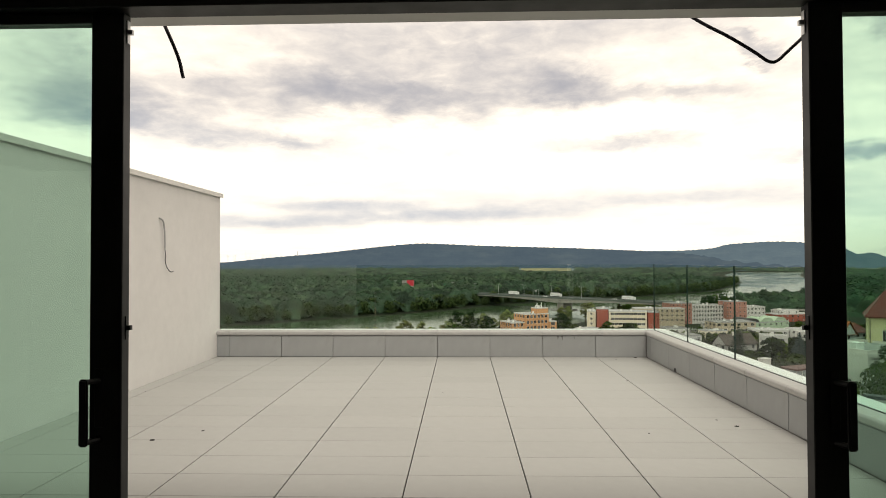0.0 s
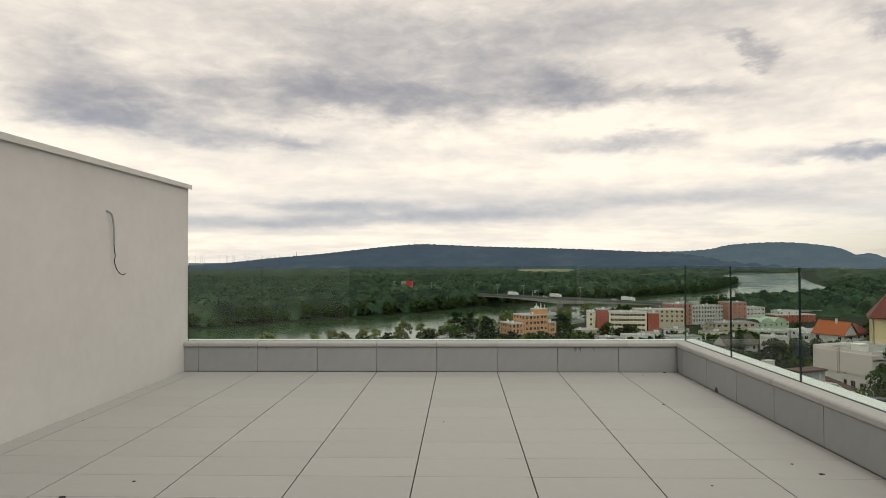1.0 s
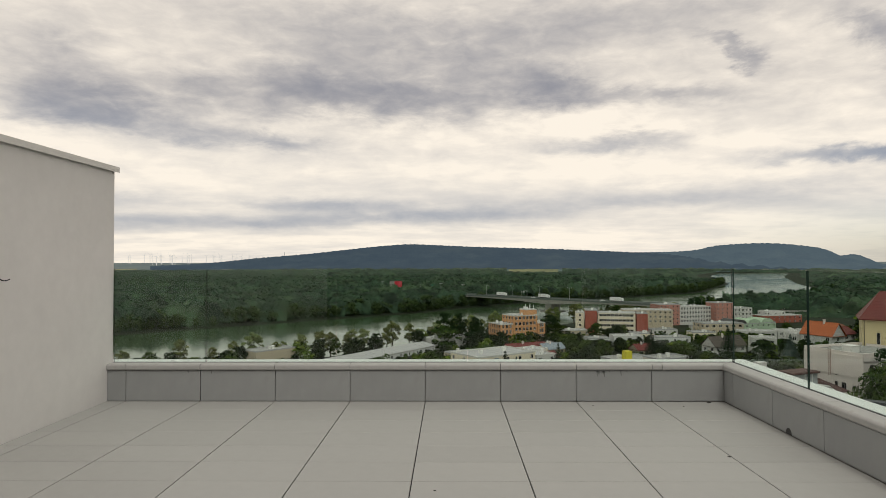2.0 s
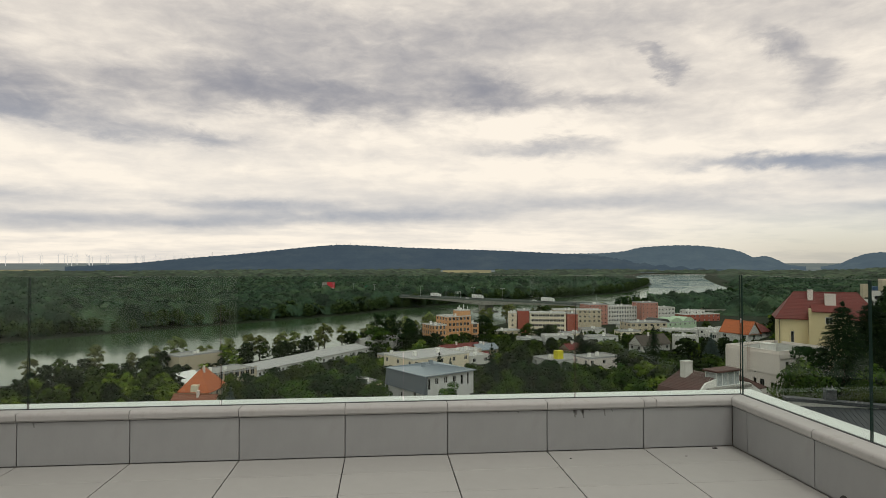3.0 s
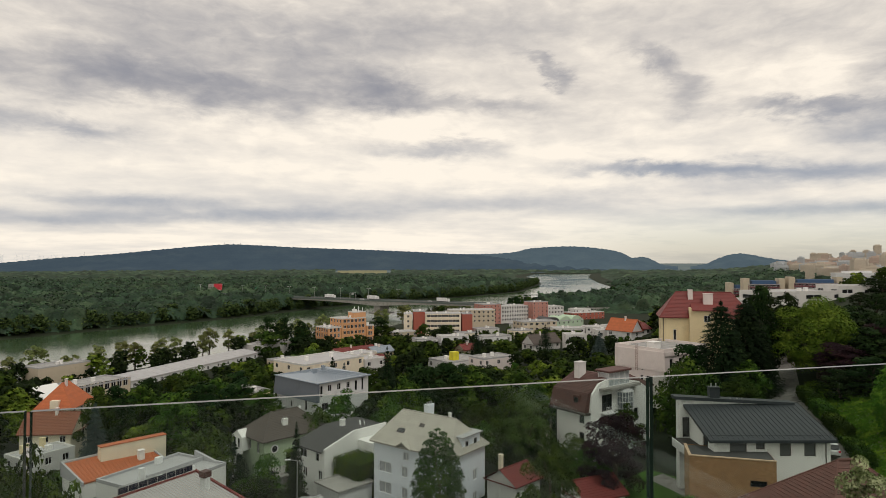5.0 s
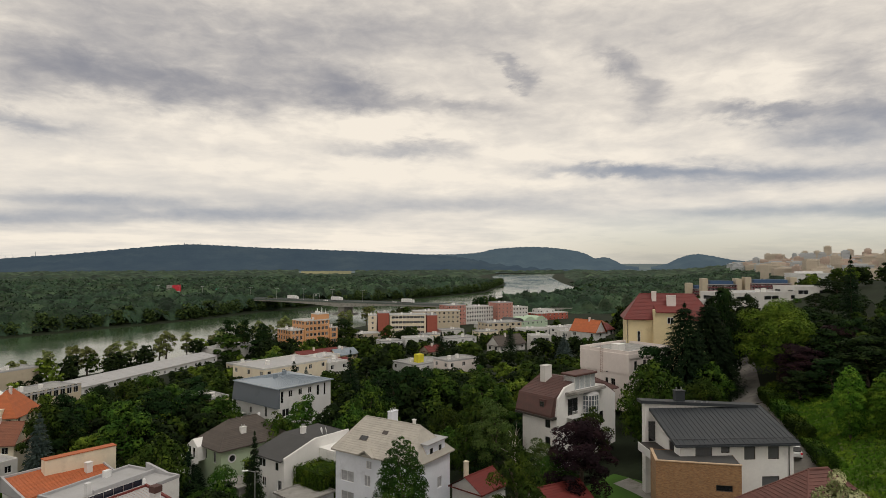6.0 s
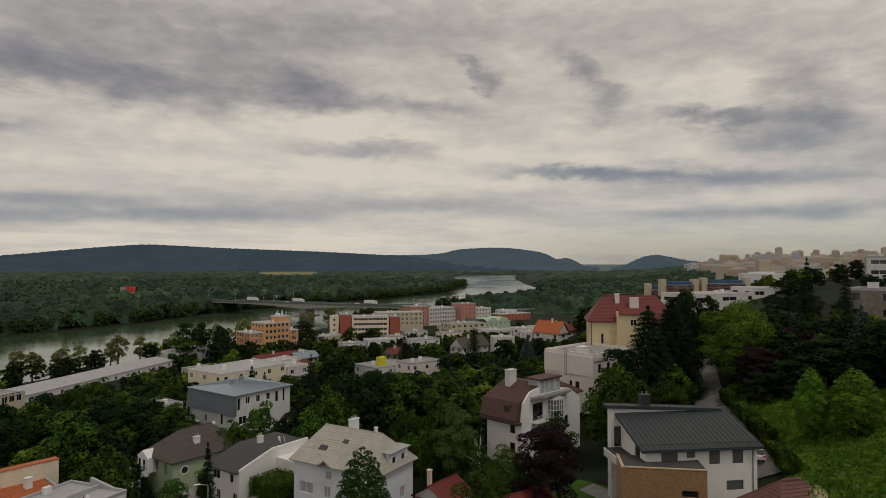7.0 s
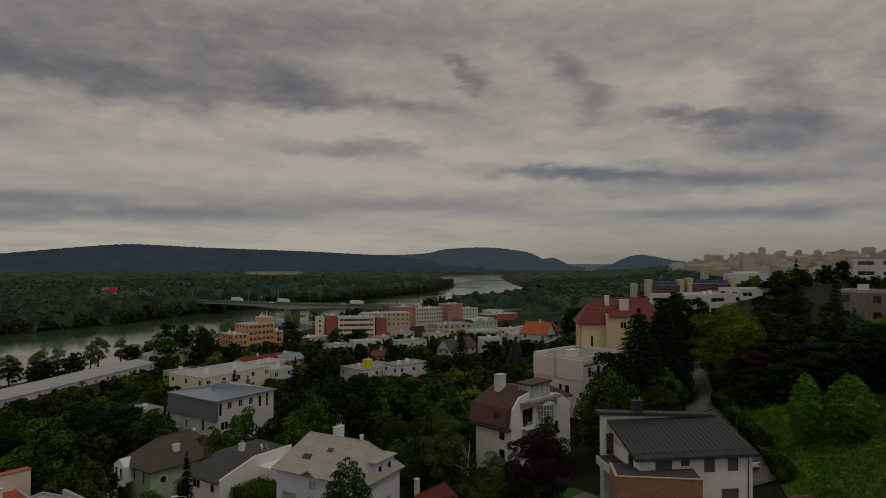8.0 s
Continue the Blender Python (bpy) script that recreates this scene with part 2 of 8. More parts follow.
M = dict(
    tile=material("porcelain_tile", (0.340, 0.343, 0.330), rough=0.55, vary=0.05, scale=0.9, each=0.03, bump=0.04, bump_scale=60),
    joint=material("joint_shadow_gap", (0.05, 0.05, 0.05), rough=0.9),
    clad=material("parapet_panel", (0.296, 0.306, 0.308), rough=0.6, vary=0.06, scale=1.1, each=0.035, bump=0.05, bump_scale=50, second=(0.262, 0.265, 0.26),
                  second_amount=-.25, second_scale=2.0, stretch=(1, 1, .5)),
    coping=material("coping_stone", (0.375, 0.373, 0.365), rough=0.6, vary=0.06, scale=1.6, each=0.04, bump=0.05, bump_scale=50, second=(0.30, 0.29, 0.27),
                    second_amount=0.08, second_scale=6.0),
    flash=material("white_sheet_metal", (0.74, 0.76, 0.74), rough=0.35, vary=0.03, scale=2.0, spec=0.5),
    gasket=material("black_gasket", (0.012, 0.010, 0.016), rough=0.5),
    render=material("white_render", (0.71, 0.70, 0.685), rough=0.9, vary=0.05, scale=0.7, bump=0.25, bump_scale=160, second=(0.62, 0.605, 0.58), second_amount=-.1, second_scale=0.5),
    stain=material("water_stain", (0.15, 0.15, 0.15), rough=0.7, vary=0.3, scale=20),
    dirt=material("dark_crumb", (0.03, 0.028, 0.025), rough=0.9),
    metal_light=material("pale_aluminium", (0.62, 0.61, 0.58), rough=0.45, metal=0.3, vary=0.04, scale=3),
    anthracite=material("anthracite_aluminium", (0.012, 0.012, 0.013), rough=0.45, vary=0.1, scale=6, spec=0.4),
    steel=material("brushed_steel", (0.5, 0.5, 0.5), rough=0.35, metal=0.9, vary=0.05),
    cable=material("black_cable", (0.008, 0.006, 0.014), rough=0.5),
    conduit=material("grey_conduit", (0.30, 0.30, 0.30), rough=0.6),
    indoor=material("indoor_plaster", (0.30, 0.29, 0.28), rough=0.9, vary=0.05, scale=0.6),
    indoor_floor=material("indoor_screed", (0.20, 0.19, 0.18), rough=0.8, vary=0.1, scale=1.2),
    pane=glass_material("clear_balustrade_glass", (0.88, 0.935, 0.915), 1.42),
    edge=material("glass_edge", (0.018, 0.035, 0.03), rough=0.15, vary=0.1),
    door_pane=glass_material("green_tinted_door_glass", (0.74, 0.89, 0.82)),
    window=material("window_glass_dark", (0.02, 0.022, 0.025), rough=0.06, vary=0.3, scale=0.5, spec=0.8),
    water=material("river_water", (0.05, 0.085, 0.04), rough=0.13, vary=0.12, scale=0.01, bump=0.12, bump_scale=0.10, stretch=(1, 1.5, 1)),
    bark=material("bark", (0.09, 0.07, 0.05), rough=0.95, vary=0.3, scale=3, bump=0.4),
    pale_bark=material("bleached_dead_wood", (0.42, 0.38, 0.32), rough=0.9, vary=0.2, scale=3),
    leaf=leaf_material("broad_leaves", (.026,.050,.007), (.070,.104,.013)),
    leaf_hornbeam=leaf_material("hornbeam_leaves", (.020,.042,.007), (.048,.080,.012), each=0.05),
    leaf_light=leaf_material("light_leaves", (.072,.118,.013), (.148,.200,.024), each=0.12),
    # dark foliage green, lowered further to deepen the shade within crowns
    leaf_dark=leaf_material("dark_leaves", (.009,.020,.005), (.024,.042,.009), each=0.25),
    leaf_willow=leaf_material("willow_leaves", (0.0562, 0.0863, 0.0210), (0.0863, 0.1162, 0.0300), each=0.2),
    leaf_bank=leaf_material("riverside_leaves", (.12,.14,.045), (.20,.21,.08), each=0.3),
    leaf_shore=leaf_material("far_shore_leaves", (0.034, 0.055, 0.016), (0.075, 0.1, 0.03), each=0.1, spread=(0.7, 1.35)),
    leaf_ivy=leaf_material("ivy_and_grass", (0.06, 0.11, 0.010), (0.145, 0.20, 0.02), each=0.2),
    # forest leaf greens lifted and cooled to hold some distance haze
    leaf_forest=leaf_material("forest_leaves", (0.024, 0.045, 0.023), (0.052, 0.082, 0.038), each=0.1, spread=(0.8, 1.25)),
    leaf_purple=leaf_material("purple_leaves", (0.018, 0.010, 0.013), (0.03, 0.014, 0.016), each=0.1),
    leaf_flower=leaf_material("cream_flowering_leaves", (0.16, 0.19, 0.07), (0.42, 0.42, 0.24), each=0.1),
    needle=leaf_material("conifer_needles", (0.009, 0.020, 0.008), (0.021, 0.038, 0.013), each=0.25),
    needle_blue=leaf_material("blue_spruce_needles", (0.05, 0.075, 0.07), (0.075, 0.10, 0.09), each=0.15),
    # canopy base takes in part of the bluish distance haze as well
    forest=material("far_forest_canopy", (0.024, 0.044, 0.027), rough=0.9, vary=0.35, scale=0.05, second=(0.045, 0.070, 0.038), second_amount=0.5, second_scale=0.018, each=0.0, spec=0.15),
    grass=material("grass", (0.062, 0.105, 0.016), rough=0.9, vary=0.3, scale=0.25, second=(0.085, 0.095, 0.035), second_amount=0.3, second_scale=0.12, bump=0.5, bump_scale=4, spec=0.2),
    lawn=material("mown_lawn", (0.055, 0.125, 0.02), rough=0.9, vary=0.15, scale=0.5, bump=0.4, bump_scale=8, spec=0.2),
    # ground set near black to deepen the shade between trees and houses
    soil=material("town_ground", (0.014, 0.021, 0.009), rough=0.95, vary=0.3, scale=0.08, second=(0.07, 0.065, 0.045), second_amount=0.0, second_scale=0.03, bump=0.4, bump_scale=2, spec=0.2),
    lane=material("worn_lane_surface", (0.17, 0.16, 0.145), rough=0.9, vary=0.2, scale=0.5, bump=0.2, second=(0.11, 0.105, 0.10), second_amount=0.4, second_scale=0.4),
    asphalt=material("asphalt", (0.075, 0.075, 0.075), rough=0.9, vary=0.2, scale=0.5, bump=0.2),
    concrete=material("weathered_concrete", (0.30, 0.29, 0.27), rough=0.9, vary=0.15, scale=0.8, second=(0.2, 0.19, 0.17), second_amount=0.3, second_scale=0.5, bump=0.2),
)

# ---- mesh helpers ----
def empty(name, matrix=None):
    ob = new(name)
    if matrix is not None:
        ob.matrix_world = matrix
    return ob


def mesh_of(name, bm):
    me = bpy.data.meshes.new(name)
    bm.to_mesh(me)
    bm.free()
    return me


def part(name, bm, mat, parent=None, label="", smooth=False):
    """One bmesh (or mesh) as one mesh object, under a thing or a part of it, in that thing's own axes."""
    me = mesh_of(name, bm) if isinstance(bm, bmesh.types.BMesh) else bm
    if mat is not None and not me.materials:
        me.materials.append(mat)
    if smooth:
        me.polygons.foreach_set("use_smooth", [True] * len(me.polygons))
    ob = new(name, me)
    if parent is not None:
        ob.parent = parent
    if label:
        ob["label"] = label
    return ob


def box(bm, x0, x1, y0, y1, z0, z1, bevel=0.0):
    vs = [bm.verts.new(p) for p in ((x0, y0, z0), (x1, y0, z0), (x1, y1, z0), (x0, y1, z0), (x0, y0, z1), (x1, y0, z1), (x1, y1, z1), (x0, y1, z1))]
    fs = [bm.faces.new([vs[i] for i in f]) for f in ((0, 3, 2, 1), (4, 5, 6, 7), (0, 1, 5, 4), (1, 2, 6, 5), (2, 3, 7, 6), (3, 0, 4, 7))]
    if bevel:
        es = {e for f in fs for e in f.edges}
        bmesh.ops.bevel(bm, geom=list(es), offset=bevel, segments=1, affect="EDGES")
    return bm


def boxes(*specs, bevel=0.0):
    bm = bmesh.new()
    for s in specs:
        box(bm, *s, bevel=bevel)
    return bm


def prism(bm, poly, axis, lo, hi):
    """A flat outline pushed along one axis: 'y' takes (x, z) points, 'x' takes (y, z), 'z' takes (x, y)."""
    def at(p, h):
        return {"y": (p[0], h, p[1]), "x": (h, p[0], p[1]), "z": (p[0], p[1], h)}[axis]
    a = [bm.verts.new(at(p, lo)) for p in poly]
    b = [bm.verts.new(at(p, hi)) for p in poly]
    n = len(poly)
    bm.faces.new(a)
    bm.faces.new(b[::-1])
    for i in range(n):
        bm.faces.new((a[i], a[(i + 1) % n], b[(i + 1) % n], b[i])[::-1])
    bmesh.ops.recalc_face_normals(bm, faces=bm.faces)
    return bm


def cylinder(bm, base, top, r0, r1=None, sides=10):
    r1 = r0 if r1 is None else r1
    base, top = Vector(base), Vector(top)
    d = (top - base).normalized()
    u = d.orthogonal().normalized()
    v = d.cross(u)
    rings = []
    for c, r in ((base, r0), (top, r1)):
        rings.append([bm.verts.new(c + (u * math.cos(2 * math.pi * k / sides) + v * math.sin(2 * math.pi * k / sides)) * r) for k in range(sides)])
    for k in range(sides):
        bm.faces.new((rings[0][k], rings[0][(k + 1) % sides], rings[1][(k + 1) % sides], rings[1][k]))
    bm.faces.new(rings[0][::-1])
    bm.faces.new(rings[1])
    return bm


def tube(name, points, radius, mat, parent=None, res=3):
    cu = bpy.data.curves.new(name, "CURVE")
    cu.dimensions, cu.bevel_depth, cu.bevel_resolution, cu.use_fill_caps = "3D", radius, res, True
    sp = cu.splines.new("NURBS")
    sp.points.add(len(points) - 1)
    for p, q in zip(sp.points, points):
        p.co = (*q, 1)
    sp.use_endpoint_u, sp.order_u, sp.resolution_u = True, 3, 8
    tmp = bpy.data.objects.new(name, cu)
    me = bpy.data.meshes.new_from_object(tmp)
    bpy.data.objects.remove(tmp)
    me.materials.clear()
    me.name = name
    return part(name, me, mat, parent, smooth=True)


def wall_face(bm, p0, u, length, z0, z1, holes, depth, inward):
    """An upright wall face from p0 along u, with real openings (s0, s1, z0, z1) whose reveals go depth metres inward."""
    ss = sorted({0.0, length, *[h[0] for h in holes], *[h[1] for h in holes]})
    zs = sorted({z0, z1, *[h[2] for h in holes], *[h[3] for h in holes]})
    p0, u, inward = Vector(p0), Vector(u), Vector(inward)

    def pt(s, z, d=0.0):
        q = p0 + u * s + inward * d
        return (q.x, q.y, z)
    for i in range(len(ss) - 1):
        for j in range(len(zs) - 1):
            sm, zm = (ss[i] + ss[i + 1]) / 2, (zs[j] + zs[j + 1]) / 2
            if any(h[0] < sm < h[1] and h[2] < zm < h[3] for h in holes):
                continue
            bm.faces.new([bm.verts.new(pt(*c)) for c in ((ss[i], zs[j]), (ss[i + 1], zs[j]), (ss[i + 1], zs[j + 1]), (ss[i], zs[j + 1]))])
    for s0, s1, a, b in holes:
        ring = [(s0, a), (s1, a), (s1, b), (s0, b)]
        for k in range(4):
            c, d = ring[k], ring[(k + 1) % 4]
            bm.faces.new([bm.verts.new(q) for q in (pt(*c), pt(*d), pt(*d, depth), pt(*c, depth))])

# ---- the roof terrace ----
XL, XR, Y_DOOR = -3.83, 3.556, -7.95
TILE_X, TILE_Y, GAP_X, GAP_Y = 0.9, 0.45, 0.009, 0.006

slab = part("floor", boxes((XL - 0.3, XR + 0.45, Y_DOOR, 0.36, -0.35, -0.035)), M["joint"])
tagged(slab, "roof terrace floor of pale grey porcelain tiles with thin dark joints", "floor", kind="structure")

ROW0 = -0.43
row_edges = [0.0] + [ROW0 - TILE_Y * k for k in range(17)] + [Y_DOOR + 0.005]
col_edges = [XL] + [TILE_X * k for k in range(-4, 4)] + [XR]
tile_cache = {}


def tile_mesh(w, d):
    key = (round(w, 3), round(d, 3))
    if key not in tile_cache:
        bm = boxes((0.0, w, 0.0, d, -0.02, 0.0), bevel=0.0022)
        me = mesh_of("tile", bm)
        me.materials.append(M["tile"])
        tile_cache[key] = me
    return tile_cache[key]


# left wall of the terrace with its sheet-metal cap
wall = part("wall_west", boxes((XL - 0.32, XL, Y_DOOR, 0.13, -0.35, 2.80)), M["render"])
tagged(wall, "tall white rendered side wall of the terrace", "wall", kind="structure")
bm = bmesh.new()
prism(bm, [(XL - 0.36, 2.795), (XL - 0.36, 2.80), (XL + 0.035, 2.80), (XL + 0.035, 2.775), (XL + 0.04, 2.775), (XL + 0.04, 2.842), (XL - 0.36, 2.87)], "y", Y_DOOR, 0.175)
part("cap_flashing", bm, M["metal_light"], wall, "pale folded sheet-metal cap along the wall top")

# loose cable that comes out of the side wall
feed = tagged(empty("wall_cable", pose(XL, -2.05, 2.25)), "loose electric cable hanging out of the white side wall", "cable")
tube("conduit", [(-0.02, -0.03, 0.02), (0.02, -0.01, 0.012), (0.04, 0.04, -0.03), (0.035, 0.08, -0.16), (0.03, 0.10, -0.30), (0.028, 0.105, -0.40)], 0.011, M["conduit"], feed)
tube("wire", [(0.028, 0.105, -0.39), (0.03, 0.10, -0.45), (0.035, 0.125, -0.52), (0.03, 0.10, -0.57), (0.035, 0.13, -0.66), (0.05, 0.18, -0.73), (0.06, 0.25, -0.755), (0.06, 0.30, -0.735)],
     0.0055, M["cable"], feed)

# parapets: core, cladding panels, coping, gasket and outer flashing
Z_CLAD, Z_COP, Y_GL, X_GL = 0.372, 0.446, 0.128, 3.725
core = part("parapet", boxes((XL, XR + 0.42, 0.03, 0.38, -0.35, 0.40), (XR + 0.03, XR + 0.42, Y_DOOR, 0.03, -0.35, 0.40)), M["concrete"])
tagged(core, "low parapet clad in grey panels with a rounded coping", "parapet", kind="structure")


def panel(w, name="panel"):
    bm = boxes((0.004, w - 0.004, 0.0, 0.028, 0.006, Z_CLAD - 0.007), bevel=0.002)
    me = mesh_of(name, bm)
    me.materials.append(M["clad"])
    return me


def coping_mesh(w, depth, mitre=0.0):
    """A coping stone, 0..w along x; its front nosing is rounded and stands proud of the panels."""
    r = 0.030
    prof = [(0.02, Z_CLAD), (-0.022 + 0.012, Z_CLAD), (-0.022, Z_CLAD + 0.014)]
    for k in range(6):
        a = math.pi - k * math.pi / 2 / 5
        prof.append((-0.022 + r + r * math.cos(a), Z_COP - r + r * math.sin(a)))
    prof += [(depth, Z_COP), (depth, Z_CLAD + 0.01)]
    bm = bmesh.new()
    prism(bm, prof, "x", 0.003, w - 0.003)
    if mitre:
        for v in bm.verts:
            if v.co.x > w / 2:
                v.co.x += mitre * v.co.y
    me = mesh_of("coping_stone", bm)
    me.materials.append(M["coping"])
    return me


for x0, x1 in zip(col_edges[:-1], col_edges[1:]):
    ob = part("panel", panel(x1 - x0), None, core)
    ob.matrix_basis = pose(x0, 0, 0)
cop_x = [XL] + [TILE_X * k for k in range(-4, 4)] + [2.82, XR]
for x0, x1 in zip(cop_x[:-1], cop_x[1:]):
    ob = part("coping_stone", coping_mesh(x1 - x0, Y_GL - 0.012, 1.0 if x1 == XR else 0.0), None, core)
    ob.matrix_basis = pose(x0, 0, 0)
side_y = [0.0, -0.23] + [-0.23 - 0.865 * k for k in range(1, 9)] + [Y_DOOR]
for y0, y1 in zip(side_y[:-1], side_y[1:]):
    ob = part("panel", panel(y0 - y1), None, core)
    ob.matrix_basis = pose(XR, y0, 0, 0, 0, -90)
for i, (y0, y1) in enumerate(zip([0.0] + side_y[2:-1], side_y[2:])):
    me = coping_mesh(y0 - y1, X_GL - XR - 0.012)
    if i == 0:
        for v in me.vertices:
            if v.co.x < 0.1:
                v.co.x -= v.co.y
    ob = part("coping_stone", me, None, core)
    ob.matrix_basis = pose(XR, y0, 0, 0, 0, -90)
part("gasket", boxes((XL + 0.01, X_GL + 0.014, Y_GL - 0.011, Y_GL + 0.012, 0.40, 0.449), (X_GL - 0.011, X_GL + 0.012, Y_DOOR, Y_GL - 0.012, 0.40, 0.449)), M["gasket"], core,
     "black rubber glazing channel")
Z_F = 0.452
bm = bmesh.new()
prism(bm, [(Y_GL + 0.012, 0.40), (Y_GL + 0.012, Z_F), (0.352, Z_F - 0.006), (0.356, 0.30), (0.352, 0.30), (0.345, 0.40)], "x", XL - 0.3, XR + 0.40)
for v in bm.verts:
    if v.co.x > 0:
        v.co.x = X_GL - Y_GL + v.co.y
part("flashing", bm, M["flash"], core, "white sheet-metal flashing outside the glass")
bm = bmesh.new()
off = X_GL - Y_GL
prism(bm, [(Y_GL + 0.012 + off, 0.40), (Y_GL + 0.012 + off, Z_F), (0.352 + off, Z_F - 0.006), (0.356 + off, 0.30), (0.352 + off, 0.30), (0.345 + off, 0.40)], "y", Y_DOOR, 0.3)
for v in bm.verts:
    if v.co.y > 0:
        v.co.y = v.co.x - off - 0.001
part("flashing", bm, M["flash"], core, "white sheet-metal flashing outside the glass")
# small round outlet at the foot of the side parapet
bm = bmesh.new()
outl = [(0.052 * math.cos(math.pi * k / 10), 0.06 * math.sin(math.pi * k / 10) + 0.004) for k in range(11)]
prism(bm, [(-1.40 + a, b) for a, b in outl], "x", XR - 0.002, XR + 0.02)
# solid dark piece stands in for the shade inside the hole
part("drain_outlet", bm, M["joint"], core, "dark half-round drain outlet")
# water stains under the coping
bm = bmesh.new()
for sx, sh, sw in ((2.05, 0.075, 0.012), (2.06, 0.05, 0.02), (2.13, 0.085, 0.012), (2.12, 0.04, 0.02), (2.33, 0.07, 0.008), (2.40, 0.03, 0.006), (2.19, 0.02, 0.01), (-2.85, 0.03, 0.01), (-2.57, 0.05, 0.008), (1.53, 0.02, 0.01), (1.35, 0.018, 0.006)):
    v = [bm.verts.new(q) for q in ((sx - sw, -0.0016, Z_CLAD - .006), (sx + sw, -0.0016, Z_CLAD - .006), (sx + sw * .5 + .008, -0.0016, Z_CLAD - sh), (sx - sw * .2 + .006, -0.0016, Z_CLAD - sh * .95))]
    bm.faces.new(v)
part("water_stain", bm, M["stain"], core, "dark run-off streaks below the coping")

# frameless glass balustrade: panes of their own with open joints
Z_GT = 1.578
balustrade = tagged(empty("glass_balustrade", pose(0, 0, 0)), "frameless clear glass balustrade standing on the parapet", "balustrade")


def pane_at(x0, x1, y0, y1):
    bm = boxes((x0, x1, y0, y1, 0.445, Z_GT))
    ob = part("pane", bm, M["pane"], balustrade)
    ob.data.materials.append(M["edge"])
    for p in ob.data.polygons:
        n = p.normal
        thin = (abs(n.z) > .5) or (abs(n.x) > .5 and x1 - x0 > y1 - y0) or (abs(n.y) > .5 and y1 - y0 > x1 - x0)
        if thin:
            p.material_index = 1
    ob.visible_shadow = False


g_edges = [XL + 0.01, -2.682, -1.088, 0.511, 2.10, X_GL - 0.001]
for a, b in zip(g_edges[:-1], g_edges[1:]):
    pane_at(a + 0.006, b - 0.006, Y_GL - 0.0085, Y_GL + 0.0085)
gy = [Y_GL + 0.008, -1.45, -3.02, -4.58, -6.15, Y_DOOR + 0.03]
for a, b in zip(gy[1:], gy[:-1]):
    pane_at(X_GL - 0.0085, X_GL + 0.0085, a + 0.006, b - (0.006 if b < 0 else 0.03))

# crumbs of dirt on the tiles
for k, (cx, cy, cr) in enumerate(((0.18, -2.87, .012), (-2.11, -4.63, .018), (3.04, -4.14, .016), (3.14, -4.38, .026), (2.2, -4.64, .012), (2.68, -2.08, .02), (-3.6, -2.86, .012), (-2.45, -4.95, .03),
                                   (3.35, -0.06, .03), (2.98, -0.25, .012), (1.95, -0.22, .012))):
    bm = bmesh.new()
    bmesh.ops.create_icosphere(bm, subdivisions=1, radius=cr)
    for v in bm.verts:
        v.co = Vector((v.co.x * (1 + .3 * noise.noise(v.co * 60 + Vector((k, 0, 0)))), v.co.y * .7, max(v.co.z * .35, -0.001)))
    ob = part("crumb", bm, M["dirt"])
    ob.location = (cx, cy, 0.001)
    tagged(ob, "dark crumb of dirt lying on the terrace tiles", "debris", group="crumbs on the tiles")

# ---- the room and its sliding door ----
ROOM_Y, Z_HEAD, Z_CEIL = -13.0, 2.73, 2.80
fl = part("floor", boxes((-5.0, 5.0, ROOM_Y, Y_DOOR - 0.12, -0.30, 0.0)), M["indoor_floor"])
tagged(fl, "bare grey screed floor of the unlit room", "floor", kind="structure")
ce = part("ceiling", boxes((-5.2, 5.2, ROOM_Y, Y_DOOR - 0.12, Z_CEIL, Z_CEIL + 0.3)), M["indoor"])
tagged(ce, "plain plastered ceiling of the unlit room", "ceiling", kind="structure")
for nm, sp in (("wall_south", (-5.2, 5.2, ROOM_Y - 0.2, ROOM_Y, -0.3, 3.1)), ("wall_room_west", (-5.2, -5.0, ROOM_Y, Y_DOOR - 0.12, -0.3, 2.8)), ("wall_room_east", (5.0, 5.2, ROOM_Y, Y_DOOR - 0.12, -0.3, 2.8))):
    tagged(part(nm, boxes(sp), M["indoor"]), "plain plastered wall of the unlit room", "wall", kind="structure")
X0, X1 = -2.80, 3.62
fac = part("wall_facade", boxes((-5.2, X0, Y_DOOR - 0.12, Y_DOOR, -0.35, 3.4), (X1, 5.2, Y_DOOR - 0.12, Y_DOOR, -0.35, 3.4), (X0, X1, Y_DOOR - 0.12, Y_DOOR + 0.0, Z_HEAD + 0.07, 3.4),
                                (-5.2, 5.2, Y_DOOR - 0.25, Y_DOOR + 0.12, 3.4, 3.55)), M["render"])
tagged(fac, "white rendered facade with a wide sliding door", "wall", kind="structure")
roof_top = part("roof", boxes((-5.2, 5.2, ROOM_Y - 0.2, Y_DOOR - 0.25, 3.1, 3.4)), M["concrete"])
tagged(roof_top, "flat concrete roof over the room", "roof", kind="structure")
soffit = part("trim", boxes((X0, X1, Y_DOOR + 0.001, Y_DOOR + 0.25, Z_HEAD + 0.062, Z_HEAD + 0.10)), M["metal_light"])
tagged(soffit, "pale sheet-metal drip edge above the door", "trim", kind="structure")

door = tagged(empty("door_1", pose(0, -8.02, 0)), "black aluminium sliding door standing open onto the terrace", "sliding door", kind="structure")
part("head_rail", boxes((X0, X1, -0.06, 0.065, Z_HEAD, Z_HEAD + 0.068), bevel=0.004), M["anthracite"], door)
part("sill_rail", boxes((X0, X1, -0.06, 0.065, 0.0, 0.03), bevel=0.004), M["anthracite"], door)
